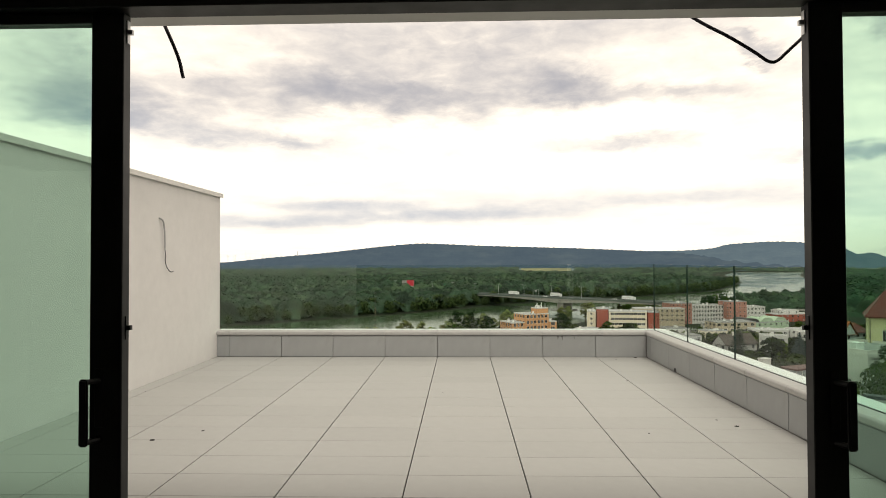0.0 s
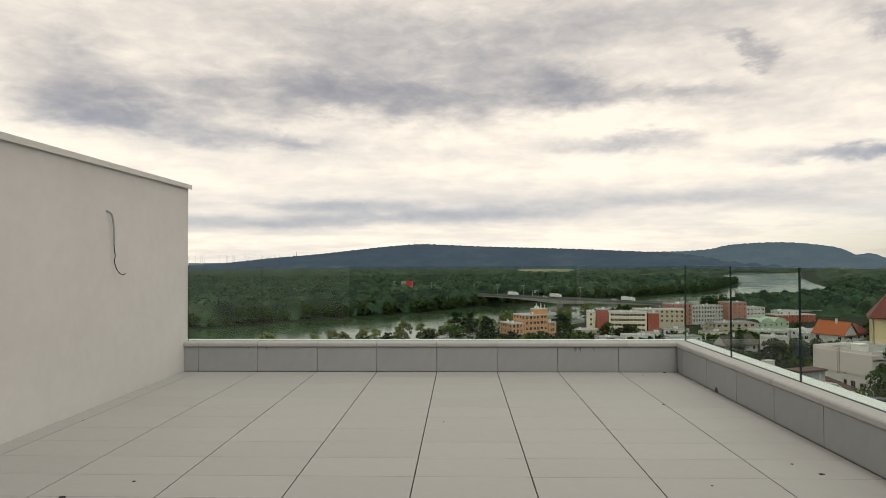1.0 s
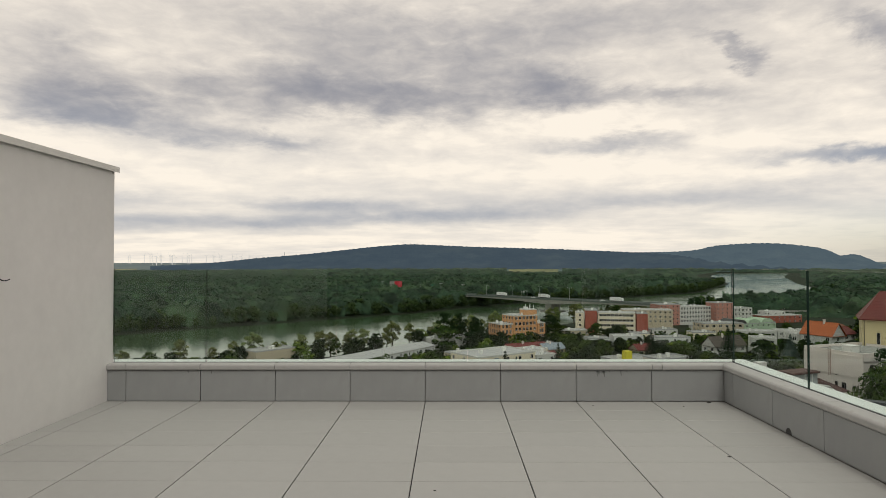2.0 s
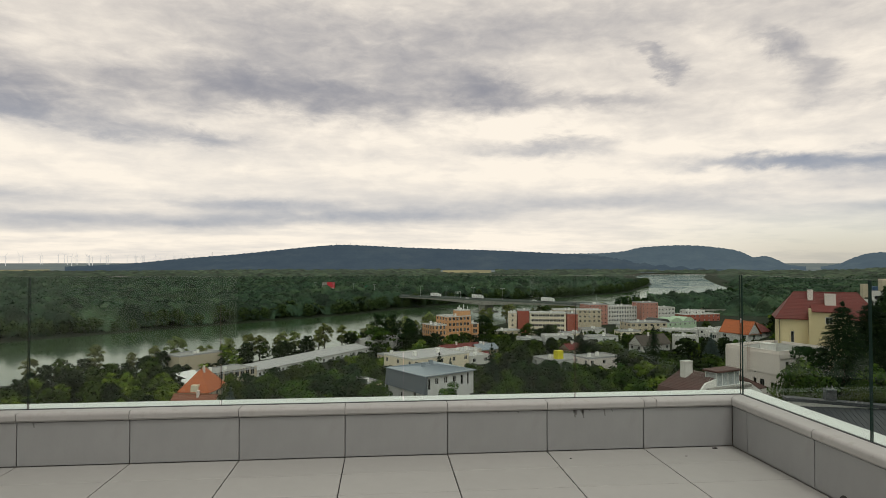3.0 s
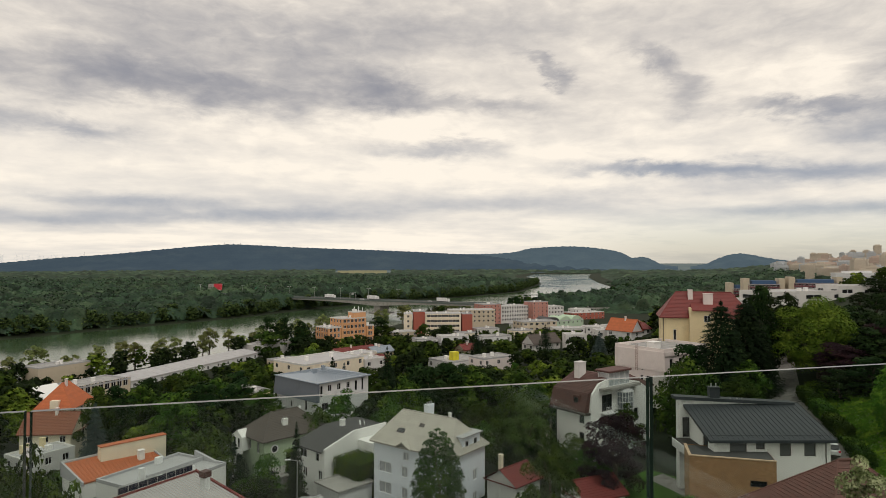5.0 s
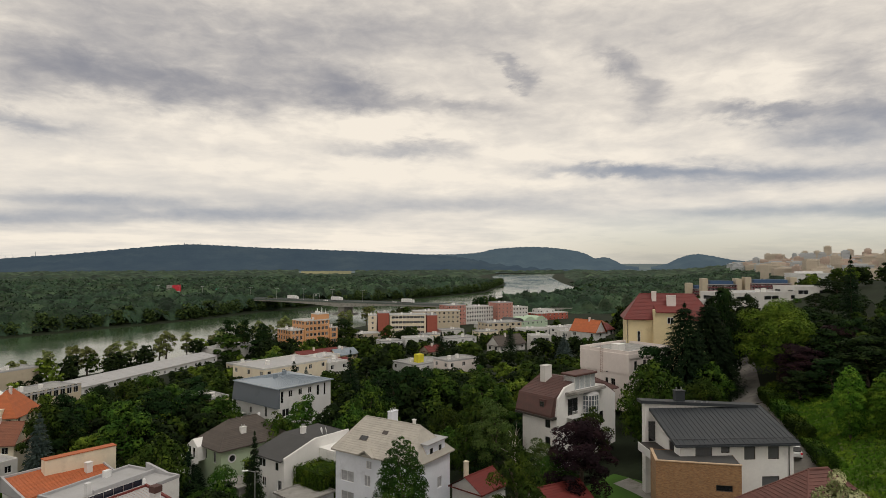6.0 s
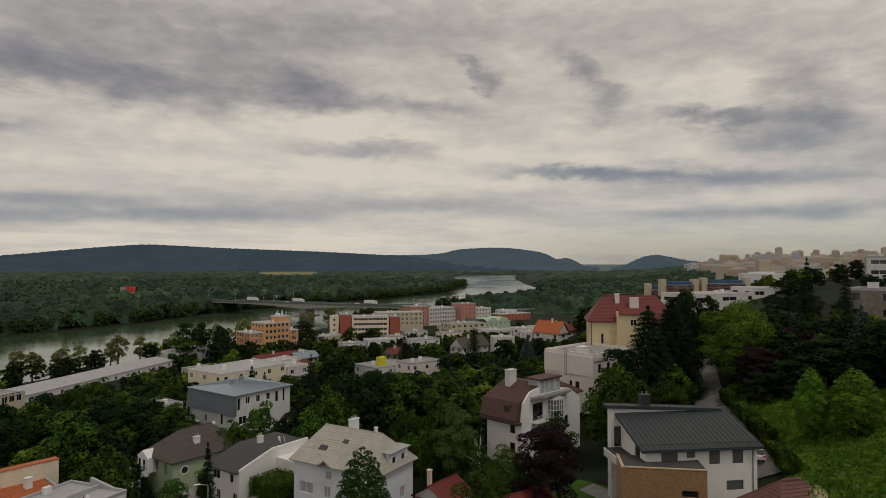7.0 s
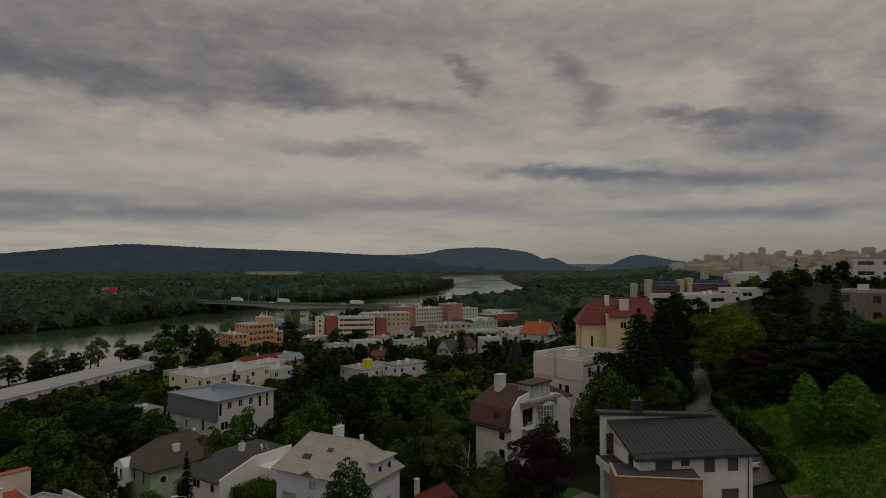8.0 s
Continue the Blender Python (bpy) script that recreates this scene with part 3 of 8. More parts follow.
for sx in (X0, X1 - 0.06):
    part("jamb", boxes((sx, sx + 0.06, -0.055, 0.06, 0.03, Z_HEAD), bevel=0.004), M["anthracite"], door)


def sash(xa, xb, stile_at, sign):
    """One sliding leaf between xa and xb; its free stile carries the handle. sign: +1 when the free stile is at xb."""
    s = part("sash", boxes((xa, xa + 0.14, 0, 0.06, 0.03, Z_HEAD), (xb - 0.14, xb, 0, 0.06, 0.03, Z_HEAD), (xa + 0.14, xb - 0.14, 0, 0.06, 0.03, 0.13),
                           (xa + 0.14, xb - 0.14, 0, 0.06, Z_HEAD - 0.045, Z_HEAD), bevel=0.004), M["anthracite"], door)
    p = part("pane", boxes((xa + 0.14, xb - 0.14, 0.022, 0.038, 0.13, Z_HEAD - 0.045)), M["door_pane"], s, "green-tinted glass")
    p.visible_shadow = False
    hx = stile_at
    rail = bmesh.new()
    prism(rail, [(hx - 0.018, -0.072), (hx + 0.018, -0.072), (hx + 0.018, -0.052), (hx - 0.018, -0.052)], "z", 0.885, 1.165)
    bmesh.ops.bevel(rail, geom=rail.edges[:], offset=0.006, segments=2, affect="EDGES")
    cylinder(rail, (hx, -0.06, 0.90), (hx + 0.03 * sign, 0.0, 0.90), 0.012, sides=10)
    cylinder(rail, (hx, -0.06, 1.15), (hx + 0.03 * sign, 0.0, 1.15), 0.012, sides=10)
    part("handle", rail, M["anthracite"], s, "black upright pull handle")
    part("lock_plate", boxes((hx + 0.03 * sign - 0.018, hx + 0.03 * sign + 0.018, -0.006, 0.0, 0.95, 1.20), bevel=0.002), M["anthracite"], s)
    fx = xb if sign > 0 else xa
    for z in (1.37, 2.655):
        k = bmesh.new()
        box(k, *sorted((fx, fx + 0.022 * sign)), 0.03, 0.045, z - 0.010, z + 0.010)
        box(k, *sorted((fx, fx + 0.004 * sign)), 0.026, 0.049, z - 0.05, z + 0.05)
        part("latch", k, M["steel"] if z > 2 else M["anthracite"], s, "small latch plate")


sash(-2.74, -1.03, -1.155, 1)
sash(1.87, 3.56, 1.985, -1)
# cables that hang loose from the lintel outside
lead = tagged(empty("hanging_cable", pose(-1.03, -7.66, 2.80)), "black cable end hanging from the lintel", "cable")
tube("wire", [(-0.04, 0.0, 0.14), (-0.02, 0.0, 0.06), (0.03, 0.02, -0.06), (0.06, 0.04, -0.15), (0.072, 0.045, -0.22), (0.076, 0.045, -0.235)], 0.0085, M["cable"], lead)
lead2 = tagged(empty("hanging_cable", pose(1.5, -7.6, 2.86)), "black cable looping down from the lintel", "cable")
tube("wire", [(-0.10, 0, 0.12), (-0.02, 0, 0.02), (0.10, 0, -0.06), (0.22, 0, -0.12), (0.36, 0, -0.21), (0.41, 0, -0.25), (0.45, 0, -0.25), (0.50, 0, -0.20), (0.60, 0, -0.11), (0.70, 0, 0.02)], 0.008, M["cable"], lead2)

# plain outer walls that carry the terrace down to the slope
lower = part("wall_lower", boxes((XL - 0.3, XR + 0.42, 0.02, 0.34, -40, -0.352), (XL - 0.3, XL, Y_DOOR, 0.02, -40, -0.352), (XR + 0.1, XR + 0.42, Y_DOOR, 0.02, -40, -0.352),
                                 (-5.2, 5.2, ROOM_Y - 0.2, ROOM_Y + 0.1, -40, -0.352), (-5.2, -4.9, ROOM_Y + 0.1, Y_DOOR, -40, -0.352), (4.9, 5.2, ROOM_Y + 0.1, Y_DOOR, -40, -0.352)), M["render"])
tagged(lower, "plain white rendered outer walls below the terrace", "wall", kind="structure")

# ---- land: hillside, plain, river, forest and hills in one lie of the land ----
NEAR_BANK = [(-900, -180), (-420, 90), (-300, 158), (-166, 232), (-98, 258), (-20, 330), (40, 405), (92, 455), (150, 560), (220, 592), (306, 622), (412, 724), (556, 905), (705, 1250), (940, 1735), (1220, 2230)]
FAR_BANK = [(1010, 2300), (800, 1900), (560, 1240), (372, 905), (230, 780), (110, 700), (22, 612), (-24, 552), (-140, 448), (-224, 372), (-420, 255), (-980, 20)]
RIVER = np.array(NEAR_BANK + FAR_BANK, float)
Z_WATER, Z_FLAT = -45.0, -43.3


def river_distance(x, y):
    """Metres from the water's edge, negative in the river."""
    d2 = np.full(x.shape, 1e12)
    inside = np.zeros(x.shape, bool)
    n = len(RIVER)
    for i in range(n):
        (ax, ay), (bx, by) = RIVER[i], RIVER[(i + 1) % n]
        vx, vy = bx - ax, by - ay
        t = np.clip(((x - ax) * vx + (y - ay) * vy) / (vx * vx + vy * vy), 0, 1)
        d2 = np.minimum(d2, (x - ax - t * vx) ** 2 + (y - ay - t * vy) ** 2)
        cross = (ay > y) != (by > y)
        xi = ax + (y - ay) / (by - ay if by != ay else 1e-9) * vx
        inside ^= cross & (x < xi)
    d = np.sqrt(d2)
    return np.where(inside, -d, d)


def smooth(v, lo, hi):
    t = np.clip((v - lo) / (hi - lo), 0, 1)
    return t * t * (3 - 2 * t)


def wobble(x, y, scale, seed=0.0):
    a = np.sin(x / scale + 1.7 * np.sin(y / scale * 1.3 + seed) + seed) + np.sin(y / scale * 1.11 + 1.3 * np.sin(x / scale * .9 - seed) + 2 * seed)
    return a * 0.5


SLOPE_S = [-400, -150, -38, -8, 6, 18, 32, 45, 60, 80, 110, 150, 220, 400]
SLOPE_Z = [-43.5, -42.5, -36.5, -32.0, -28.5, -25.5, -20.5, -15, -10, -5, 0, 5, 12, 25]
# far ridges: compass degree and height of the main ridge, of the farther one with its cone, and of the single hill
RIDGE = ((-26, -25), (-21.5, -8), (-17.3, 24), (-12.5, 55), (-9.5, 80), (-6.5, 103), (-3.8, 117), (-1.5, 112), (1, 103), (5.5, 92), (10.6, 79), (15.7, 61), (20, 44), (26, 10), (30, -25))
FARTHER_RIDGE = ((12, 20), (16, 55), (20.5, 64), (21.9, 74), (23, 94), (24.6, 105), (27, 110), (29.2, 97), (31.4, 63), (32.3, 31), (33, 39), (33.8, 22), (34.6, -10), (36, -25))
LONE_HILL = ((37, -25), (38.2, -8), (39.4, 33), (40.2, 51), (40.9, 56), (41.8, 46), (43, 27), (44.5, 10), (48, -20))


def ridge_height(az, knots):
    """A smooth curve through a ridge's few knots."""
    a, h = np.array(knots, float).T
    m = np.gradient(h, a)
    k = np.clip(np.searchsorted(a, az) - 1, 0, len(a) - 2)
    w = a[k + 1] - a[k]
    t = np.clip((az - a[k]) / w, 0, 1)
    return h[k] * (1 + 2 * t) * (1 - t) ** 2 + m[k] * w * t * (1 - t) ** 2 + h[k + 1] * t * t * (3 - 2 * t) + m[k + 1] * w * t * t * (t - 1)


def land(x, y):
    x, y = np.asarray(x, float), np.asarray(y, float)
    s = 0.75 * x - 0.35 * y - 0.12 * np.maximum(y - 110, 0)
    r = np.hypot(x, y)
    az = np.degrees(np.arctan2(x, y))
    z = np.interp(s, SLOPE_S, SLOPE_Z)
    z = z + 12.0 * (1 - smooth(r, 24, 62)) * smooth(x, 4, 20)
    z = z - 4.5 * np.exp(-((x - 56) ** 2 + (y - 49) ** 2) / 90.0)
    keep = 1 - smooth(r, 230, 420)
    z = Z_FLAT + (z - Z_FLAT) * keep
    city = smooth(az, 36, 50) * smooth(r, 500, 1900) * 42 + smooth(az, 48, 70) * smooth(r, 900, 2600) * 34
    z = z + city * (az < 140)
    z = z + wobble(x, y, 37.0) * 0.5 * smooth(r, 60, 200) * (r < 1200)
    sd = river_distance(x, y)
    z = np.where(sd < 14, np.minimum(z, Z_WATER + sd * 0.12 + 0.15), z)
    return z, sd, r, az


def polar_mesh(name, radii, angles, height_at, keep=None):
    R, A = np.meshgrid(radii, np.radians(angles), indexing="ij")
    X, Y = R * np.sin(A), R * np.cos(A)
    Z, extra = height_at(X, Y)
    nr, na = R.shape
    idx = np.arange(nr * na).reshape(nr, na)
    quads = np.stack([idx[:-1, :-1], idx[:-1, 1:], idx[1:, 1:], idx[1:, :-1]], -1).reshape(-1, 4)
    if keep is not None:
        ok = keep(X, Y, Z, extra)
        quads = quads[ok.reshape(-1)[quads].all(1)]
    co = np.stack([X, Y, Z], -1).reshape(-1, 3)
    used = np.zeros(len(co), bool)
    used[quads.reshape(-1)] = True
    remap = np.cumsum(used) - 1
    me = bpy.data.meshes.new(name)
    me.vertices.add(int(used.sum()))
    me.vertices.foreach_set("co", co[used].ravel())
    q = remap[quads]
    me.loops.add(q.size)
    me.loops.foreach_set("vertex_index", q.ravel())
    me.polygons.add(len(q))
    me.polygons.foreach_set("loop_start", np.arange(0, q.size, 4))
    me.polygons.foreach_set("loop_total", np.full(len(q), 4))
    me.update()
    me.validate()
    return me, used, extra


def ground_height(X, Y):
    z, sd, r, az = land(X, Y)
    return z, sd


front = np.linspace(-62, 78, 220)
back = np.linspace(78, 298, 80)[1:]
radii = np.concatenate([[0.05], np.geomspace(14, 700, 120), np.geomspace(700, 4900, 60)[1:]])
me, _, _ = polar_mesh("ground", radii, np.concatenate([front, back]), ground_height)
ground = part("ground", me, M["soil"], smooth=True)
tagged(ground, "green hillside and river plain under the town", "ground", kind="structure")

bm = bmesh.new()
bm.faces.new([bm.verts.new(p) for p in ((-1500, -400, Z_WATER), (1500, -400, Z_WATER), (1700, 2600, Z_WATER), (-1500, 2600, Z_WATER))])
tagged(part("water", bm, M["water"]), "broad grey-green river reflecting the cloudy sky", "river", kind="structure")


# far hills: a plain backdrop of wooded ridges, blue haze painted in as emission
def haze_glow_material(name, base, haze, amount):
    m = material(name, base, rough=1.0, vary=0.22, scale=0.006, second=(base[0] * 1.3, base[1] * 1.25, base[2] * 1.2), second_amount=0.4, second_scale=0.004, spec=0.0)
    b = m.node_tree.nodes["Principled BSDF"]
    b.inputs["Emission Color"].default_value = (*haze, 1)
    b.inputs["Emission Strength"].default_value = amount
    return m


M["hill"] = haze_glow_material("wooded_hill_haze_glow", (0.026, 0.035, 0.030), (0.24, 0.38, 0.62), 0.115)
M["hazed_hill"] = haze_glow_material("farther_hill_haze_glow", (0.028, 0.038, 0.034), (0.30, 0.44, 0.60), 0.17)
# field and plain carry the same haze as a faint grey-blue emission
M["field"] = haze_glow_material("stubble_field_haze_glow", (0.20, 0.19, 0.10), (0.30, 0.40, 0.50), 0.06)
M["plain"] = haze_glow_material("plain_haze_glow", (0.07, 0.08, 0.055), (0.36, 0.46, 0.56), 0.20)


def ridge_mesh(name, knots, r0, r1, mat, label):
    """A wooded ridge that climbs from r0 to its crest at r1, with gullies and an uneven tree line."""
    lo, hi = knots[0][0], knots[-1][0]

    def height_at(X, Y):
        r, az = np.hypot(X, Y), np.degrees(np.arctan2(X, Y))
        rise = smooth(r, r0, r1)
        crest = ridge_height(az, knots) + 1.6 * np.sin(az * 23) * np.sin(az * 7.3) + 0.9 * np.sin(az * 61) + 0.7 * np.sin(az * 143)
        gully = 9.0 * np.sin(az * 4.1 + 1.3 * np.sin(r / 160)) * rise * (1 - rise) * 2
        return -46.0 + (crest + 46.0) * rise * (1 - 0.5 * smooth(r, r1 + 40, r1 + 500)) + gully + 1.2 * np.abs(np.sin(X / 23.0 + np.sin(Y / 31.0))) * rise * (1 - rise), az
    me_, _, _ = polar_mesh(name, np.concatenate([np.linspace(r0, r1, 34), np.linspace(r1 + 30, r1 + 350, 5)]), np.linspace(lo, hi, int((hi - lo) * 8)), height_at)
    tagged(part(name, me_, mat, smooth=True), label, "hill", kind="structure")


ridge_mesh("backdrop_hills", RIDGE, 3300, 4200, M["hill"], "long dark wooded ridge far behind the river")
ridge_mesh("backdrop_blue_hill", FARTHER_RIDGE, 3500, 4300, M["hazed_hill"], "wooded hill in painted blue haze with a small steep cone beside it")
ridge_mesh("backdrop_lone_hill", LONE_HILL, 3600, 4200, M["hazed_hill"], "single hill in painted blue haze at the end of the plain")


def plain_z(r):
    return -43.0 + 36.0 * smooth(r, 3500, 4950)


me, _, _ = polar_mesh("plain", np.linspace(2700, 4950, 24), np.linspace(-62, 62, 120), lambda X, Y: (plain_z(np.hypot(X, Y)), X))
tagged(part("backdrop_plain", me, M["plain"], smooth=True), "flat farmland at the horizon under painted haze", "plain", kind="structure")
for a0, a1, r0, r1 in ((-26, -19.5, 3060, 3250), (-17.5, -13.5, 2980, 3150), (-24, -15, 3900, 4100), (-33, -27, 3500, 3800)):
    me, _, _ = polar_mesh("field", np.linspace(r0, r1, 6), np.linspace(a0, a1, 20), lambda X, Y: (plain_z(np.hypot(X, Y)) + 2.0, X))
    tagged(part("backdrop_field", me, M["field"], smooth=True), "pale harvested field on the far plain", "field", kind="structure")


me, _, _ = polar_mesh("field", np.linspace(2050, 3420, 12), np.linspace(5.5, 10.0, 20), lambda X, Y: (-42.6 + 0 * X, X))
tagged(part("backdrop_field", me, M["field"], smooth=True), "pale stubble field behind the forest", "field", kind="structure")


# forest: crowns as a closed canopy
def hashed(i, j, k):
    v = np.sin(i * 127.1 + j * 311.7 + k * 74.7) * 43758.5453
    return v - np.floor(v)


def canopy(X, Y, cell):
    gi, gj = np.floor(X / cell), np.floor(Y / cell)
    best, tint = np.zeros(X.shape), np.zeros(X.shape)
    for di in (-1, 0, 1):
        for dj in (-1, 0, 1):
            ci, cj = gi + di, gj + dj
            px, py = (ci + .15 + .7 * hashed(ci, cj, 1)) * cell, (cj + .15 + .7 * hashed(ci, cj, 2)) * cell
            rad = cell * (0.55 + 0.35 * hashed(ci, cj, 3))
            top = 5.5 + 10.0 * hashed(ci, cj, 4)
            d2 = ((X - px) ** 2 + (Y - py) ** 2) / rad ** 2
            h = top * np.sqrt(np.clip(1 - d2 * 0.8, 0, 1))
            tint = np.where(h > best, hashed(ci, cj, 5), tint)
            best = np.maximum(best, h)
    return best, tint


def far_side(x, y):
    """On the wooded side of the river."""
    fx, fy = np.array([p[0] for p in FAR_BANK][::-1], float), np.array([p[1] for p in FAR_BANK][::-1], float)
    return y > np.interp(x, fx, fy) - 2


def forest_height(X, Y):
    z, sd, r, az = land(X, Y)
    h, tint = canopy(X, Y, 10.5)
    h2, t2 = canopy(X + 40, Y - 17, 17.0)
    h = np.where(r > 1500, h2, h)
    bits = 1.5 * np.abs(np.sin(X * 1.9 + 2 * np.sin(Y * 1.1)) * np.sin(Y * 2.3 + np.sin(X * 1.4)))
    wood = far_side(X, Y) | ((r > 560) & (az > 24) & (az < 62))
    edge = np.where(r > 1300, smooth(sd, 28.0, 110.0), smooth(sd + 5.0 * wobble(X, Y, 7.0), 3.0, 17.0) ** .6) * np.where(far_side(X, Y), 1.0, smooth(r, 562, 600) * (1 - .55 * smooth(az, 43, 46)))
    return z + (h * (1 + .18 * wobble(X, Y, 120.0)) + bits) * edge - 0.4, (sd, r, az, wood, np.where(r > 1500, t2, tint))


def forest_keep(X, Y, Z, ex):
    sd, r, az, wood, tint = ex
    right = (az > 24) & ~far_side(X, Y)
    return wood & ~((r > 2000) & (az > 5.4) & (az < 10.2)) & (sd > 5.0 + 25.0 * smooth(r, 1300, 1700)) & ((r < 2900)) & (~right | (r > 560 + 240 * smooth(az, 44, 50)))


rr = np.concatenate([np.linspace(300, 700, 170), np.geomspace(702, 1400, 130), np.geomspace(1410, 2900, 50)])
me, used, extra = polar_mesh("forest", rr, np.linspace(-48, 60, 560), forest_height, forest_keep)
at = me.attributes.new("crown", "FLOAT", "POINT")
at.data.foreach_set("value", extra[4].reshape(-1)[used].astype(np.float32))


def crown_shades(mat, lo, hi):
    """Every crown of the canopy has a shade of its own, kept with the mesh."""
    nt_ = mat.node_tree
    b_ = nt_.nodes["Principled BSDF"]
    src_ = b_.inputs["Base Color"].links[0].from_socket
    an_ = nt_.nodes.new("ShaderNodeAttribute")
    an_.attribute_name = "crown"
    mr_ = nt_.nodes.new("ShaderNodeMapRange")
    mr_.inputs[3].default_value, mr_.inputs[4].default_value = lo, hi
    nt_.links.new(an_.outputs["Fac"], mr_.inputs[0])
    sv_ = nt_.nodes.new("ShaderNodeVectorMath")
    sv_.operation = "SCALE"
    nt_.links.new(src_, sv_.inputs[0])
    nt_.links.new(mr_.outputs[0], sv_.inputs[3])
    nt_.links.new(sv_.outputs[0], b_.inputs["Base Color"])
    return nt_, b_


crown_shades(M["leaf_forest"], 0.5, 1.7)
nt, pb = crown_shades(M["forest"], 0.5, 1.6)
bp = nt.nodes.new("ShaderNodeBump")
bp.inputs["Strength"].default_value, bp.inputs["Distance"].default_value = 0.9, 0.9
tcf = nt.nodes.new("ShaderNodeTexCoord")
nf = nt.nodes.new("ShaderNodeTexNoise")
nf.inputs["Scale"].default_value, nf.inputs["Detail"].default_value = 0.7, 4.0
nt.links.new(tcf.outputs["Object"], nf.inputs["Vector"])
nt.links.new(nf.outputs["Fac"], bp.inputs["Height"])
nt.links.new(bp.outputs[0], pb.inputs["Normal"])
rg = np.random.default_rng(31)
n_f = 250000
rad = 300 * (1500 / 300) ** rg.random(n_f)
az_f = np.radians(rg.uniform(-46, 52, n_f))
fx, fy = rad * np.sin(az_f), rad * np.cos(az_f)
fz, fe = forest_height(fx, fy)
ok = forest_keep(fx, fy, fz, fe)
spray_shade = np.repeat(fe[4][ok], 3)
fp = np.stack([fx, fy, fz + rg.uniform(-.4, .9, n_f)], 1)[ok]
rad = rad[ok]
hx = (forest_height(fp[:, 0] + 1.2, fp[:, 1])[0] - forest_height(fp[:, 0] - 1.2, fp[:, 1])[0]) / 2.4
hy = (forest_height(fp[:, 0], fp[:, 1] + 1.2)[0] - forest_height(fp[:, 0], fp[:, 1] - 1.2)[0]) / 2.4
fn = np.stack([-np.clip(hx, -3, 3), -np.clip(hy, -3, 3), np.full(len(fp), .8)], 1)
fn /= np.linalg.norm(fn, axis=1)[:, None]
fl = fn + rg.normal(size=fn.shape) * .35
fl /= np.linalg.norm(fl, axis=1)[:, None]
fa = np.cross(fl, rg.normal(size=fn.shape))
fa /= np.linalg.norm(fa, axis=1)[:, None]
fb = np.cross(fl, fa)
fs = (0.8 + rad / 900 * rg.uniform(.6, 1.4, len(fp)))[:, None]
FOREST_SPRAYS = np.concatenate([np.stack([fp - fa * fs * .6, fp + fa * fs * .6, fp + fb * fs], 1).reshape(-1, 3), np.repeat(fn + rg.normal(size=fn.shape) * .15, 3, 0)], 1)
tagged(part("forest", me, M["forest"], smooth=True), "dense deciduous floodplain forest across the river", "forest", kind="stuff")


def land_z(x, y):
    return float(land(np.array([x]), np.array([y]))[0][0])

# ---- houses ----
def paint(name, color, **kw):
    kw = dict(dict(rough=0.85, vary=0.06, scale=0.35, second=tuple(c * .8 for c in color), second_amount=0.12, second_scale=0.25), **kw)
    return material(name, color, **kw)


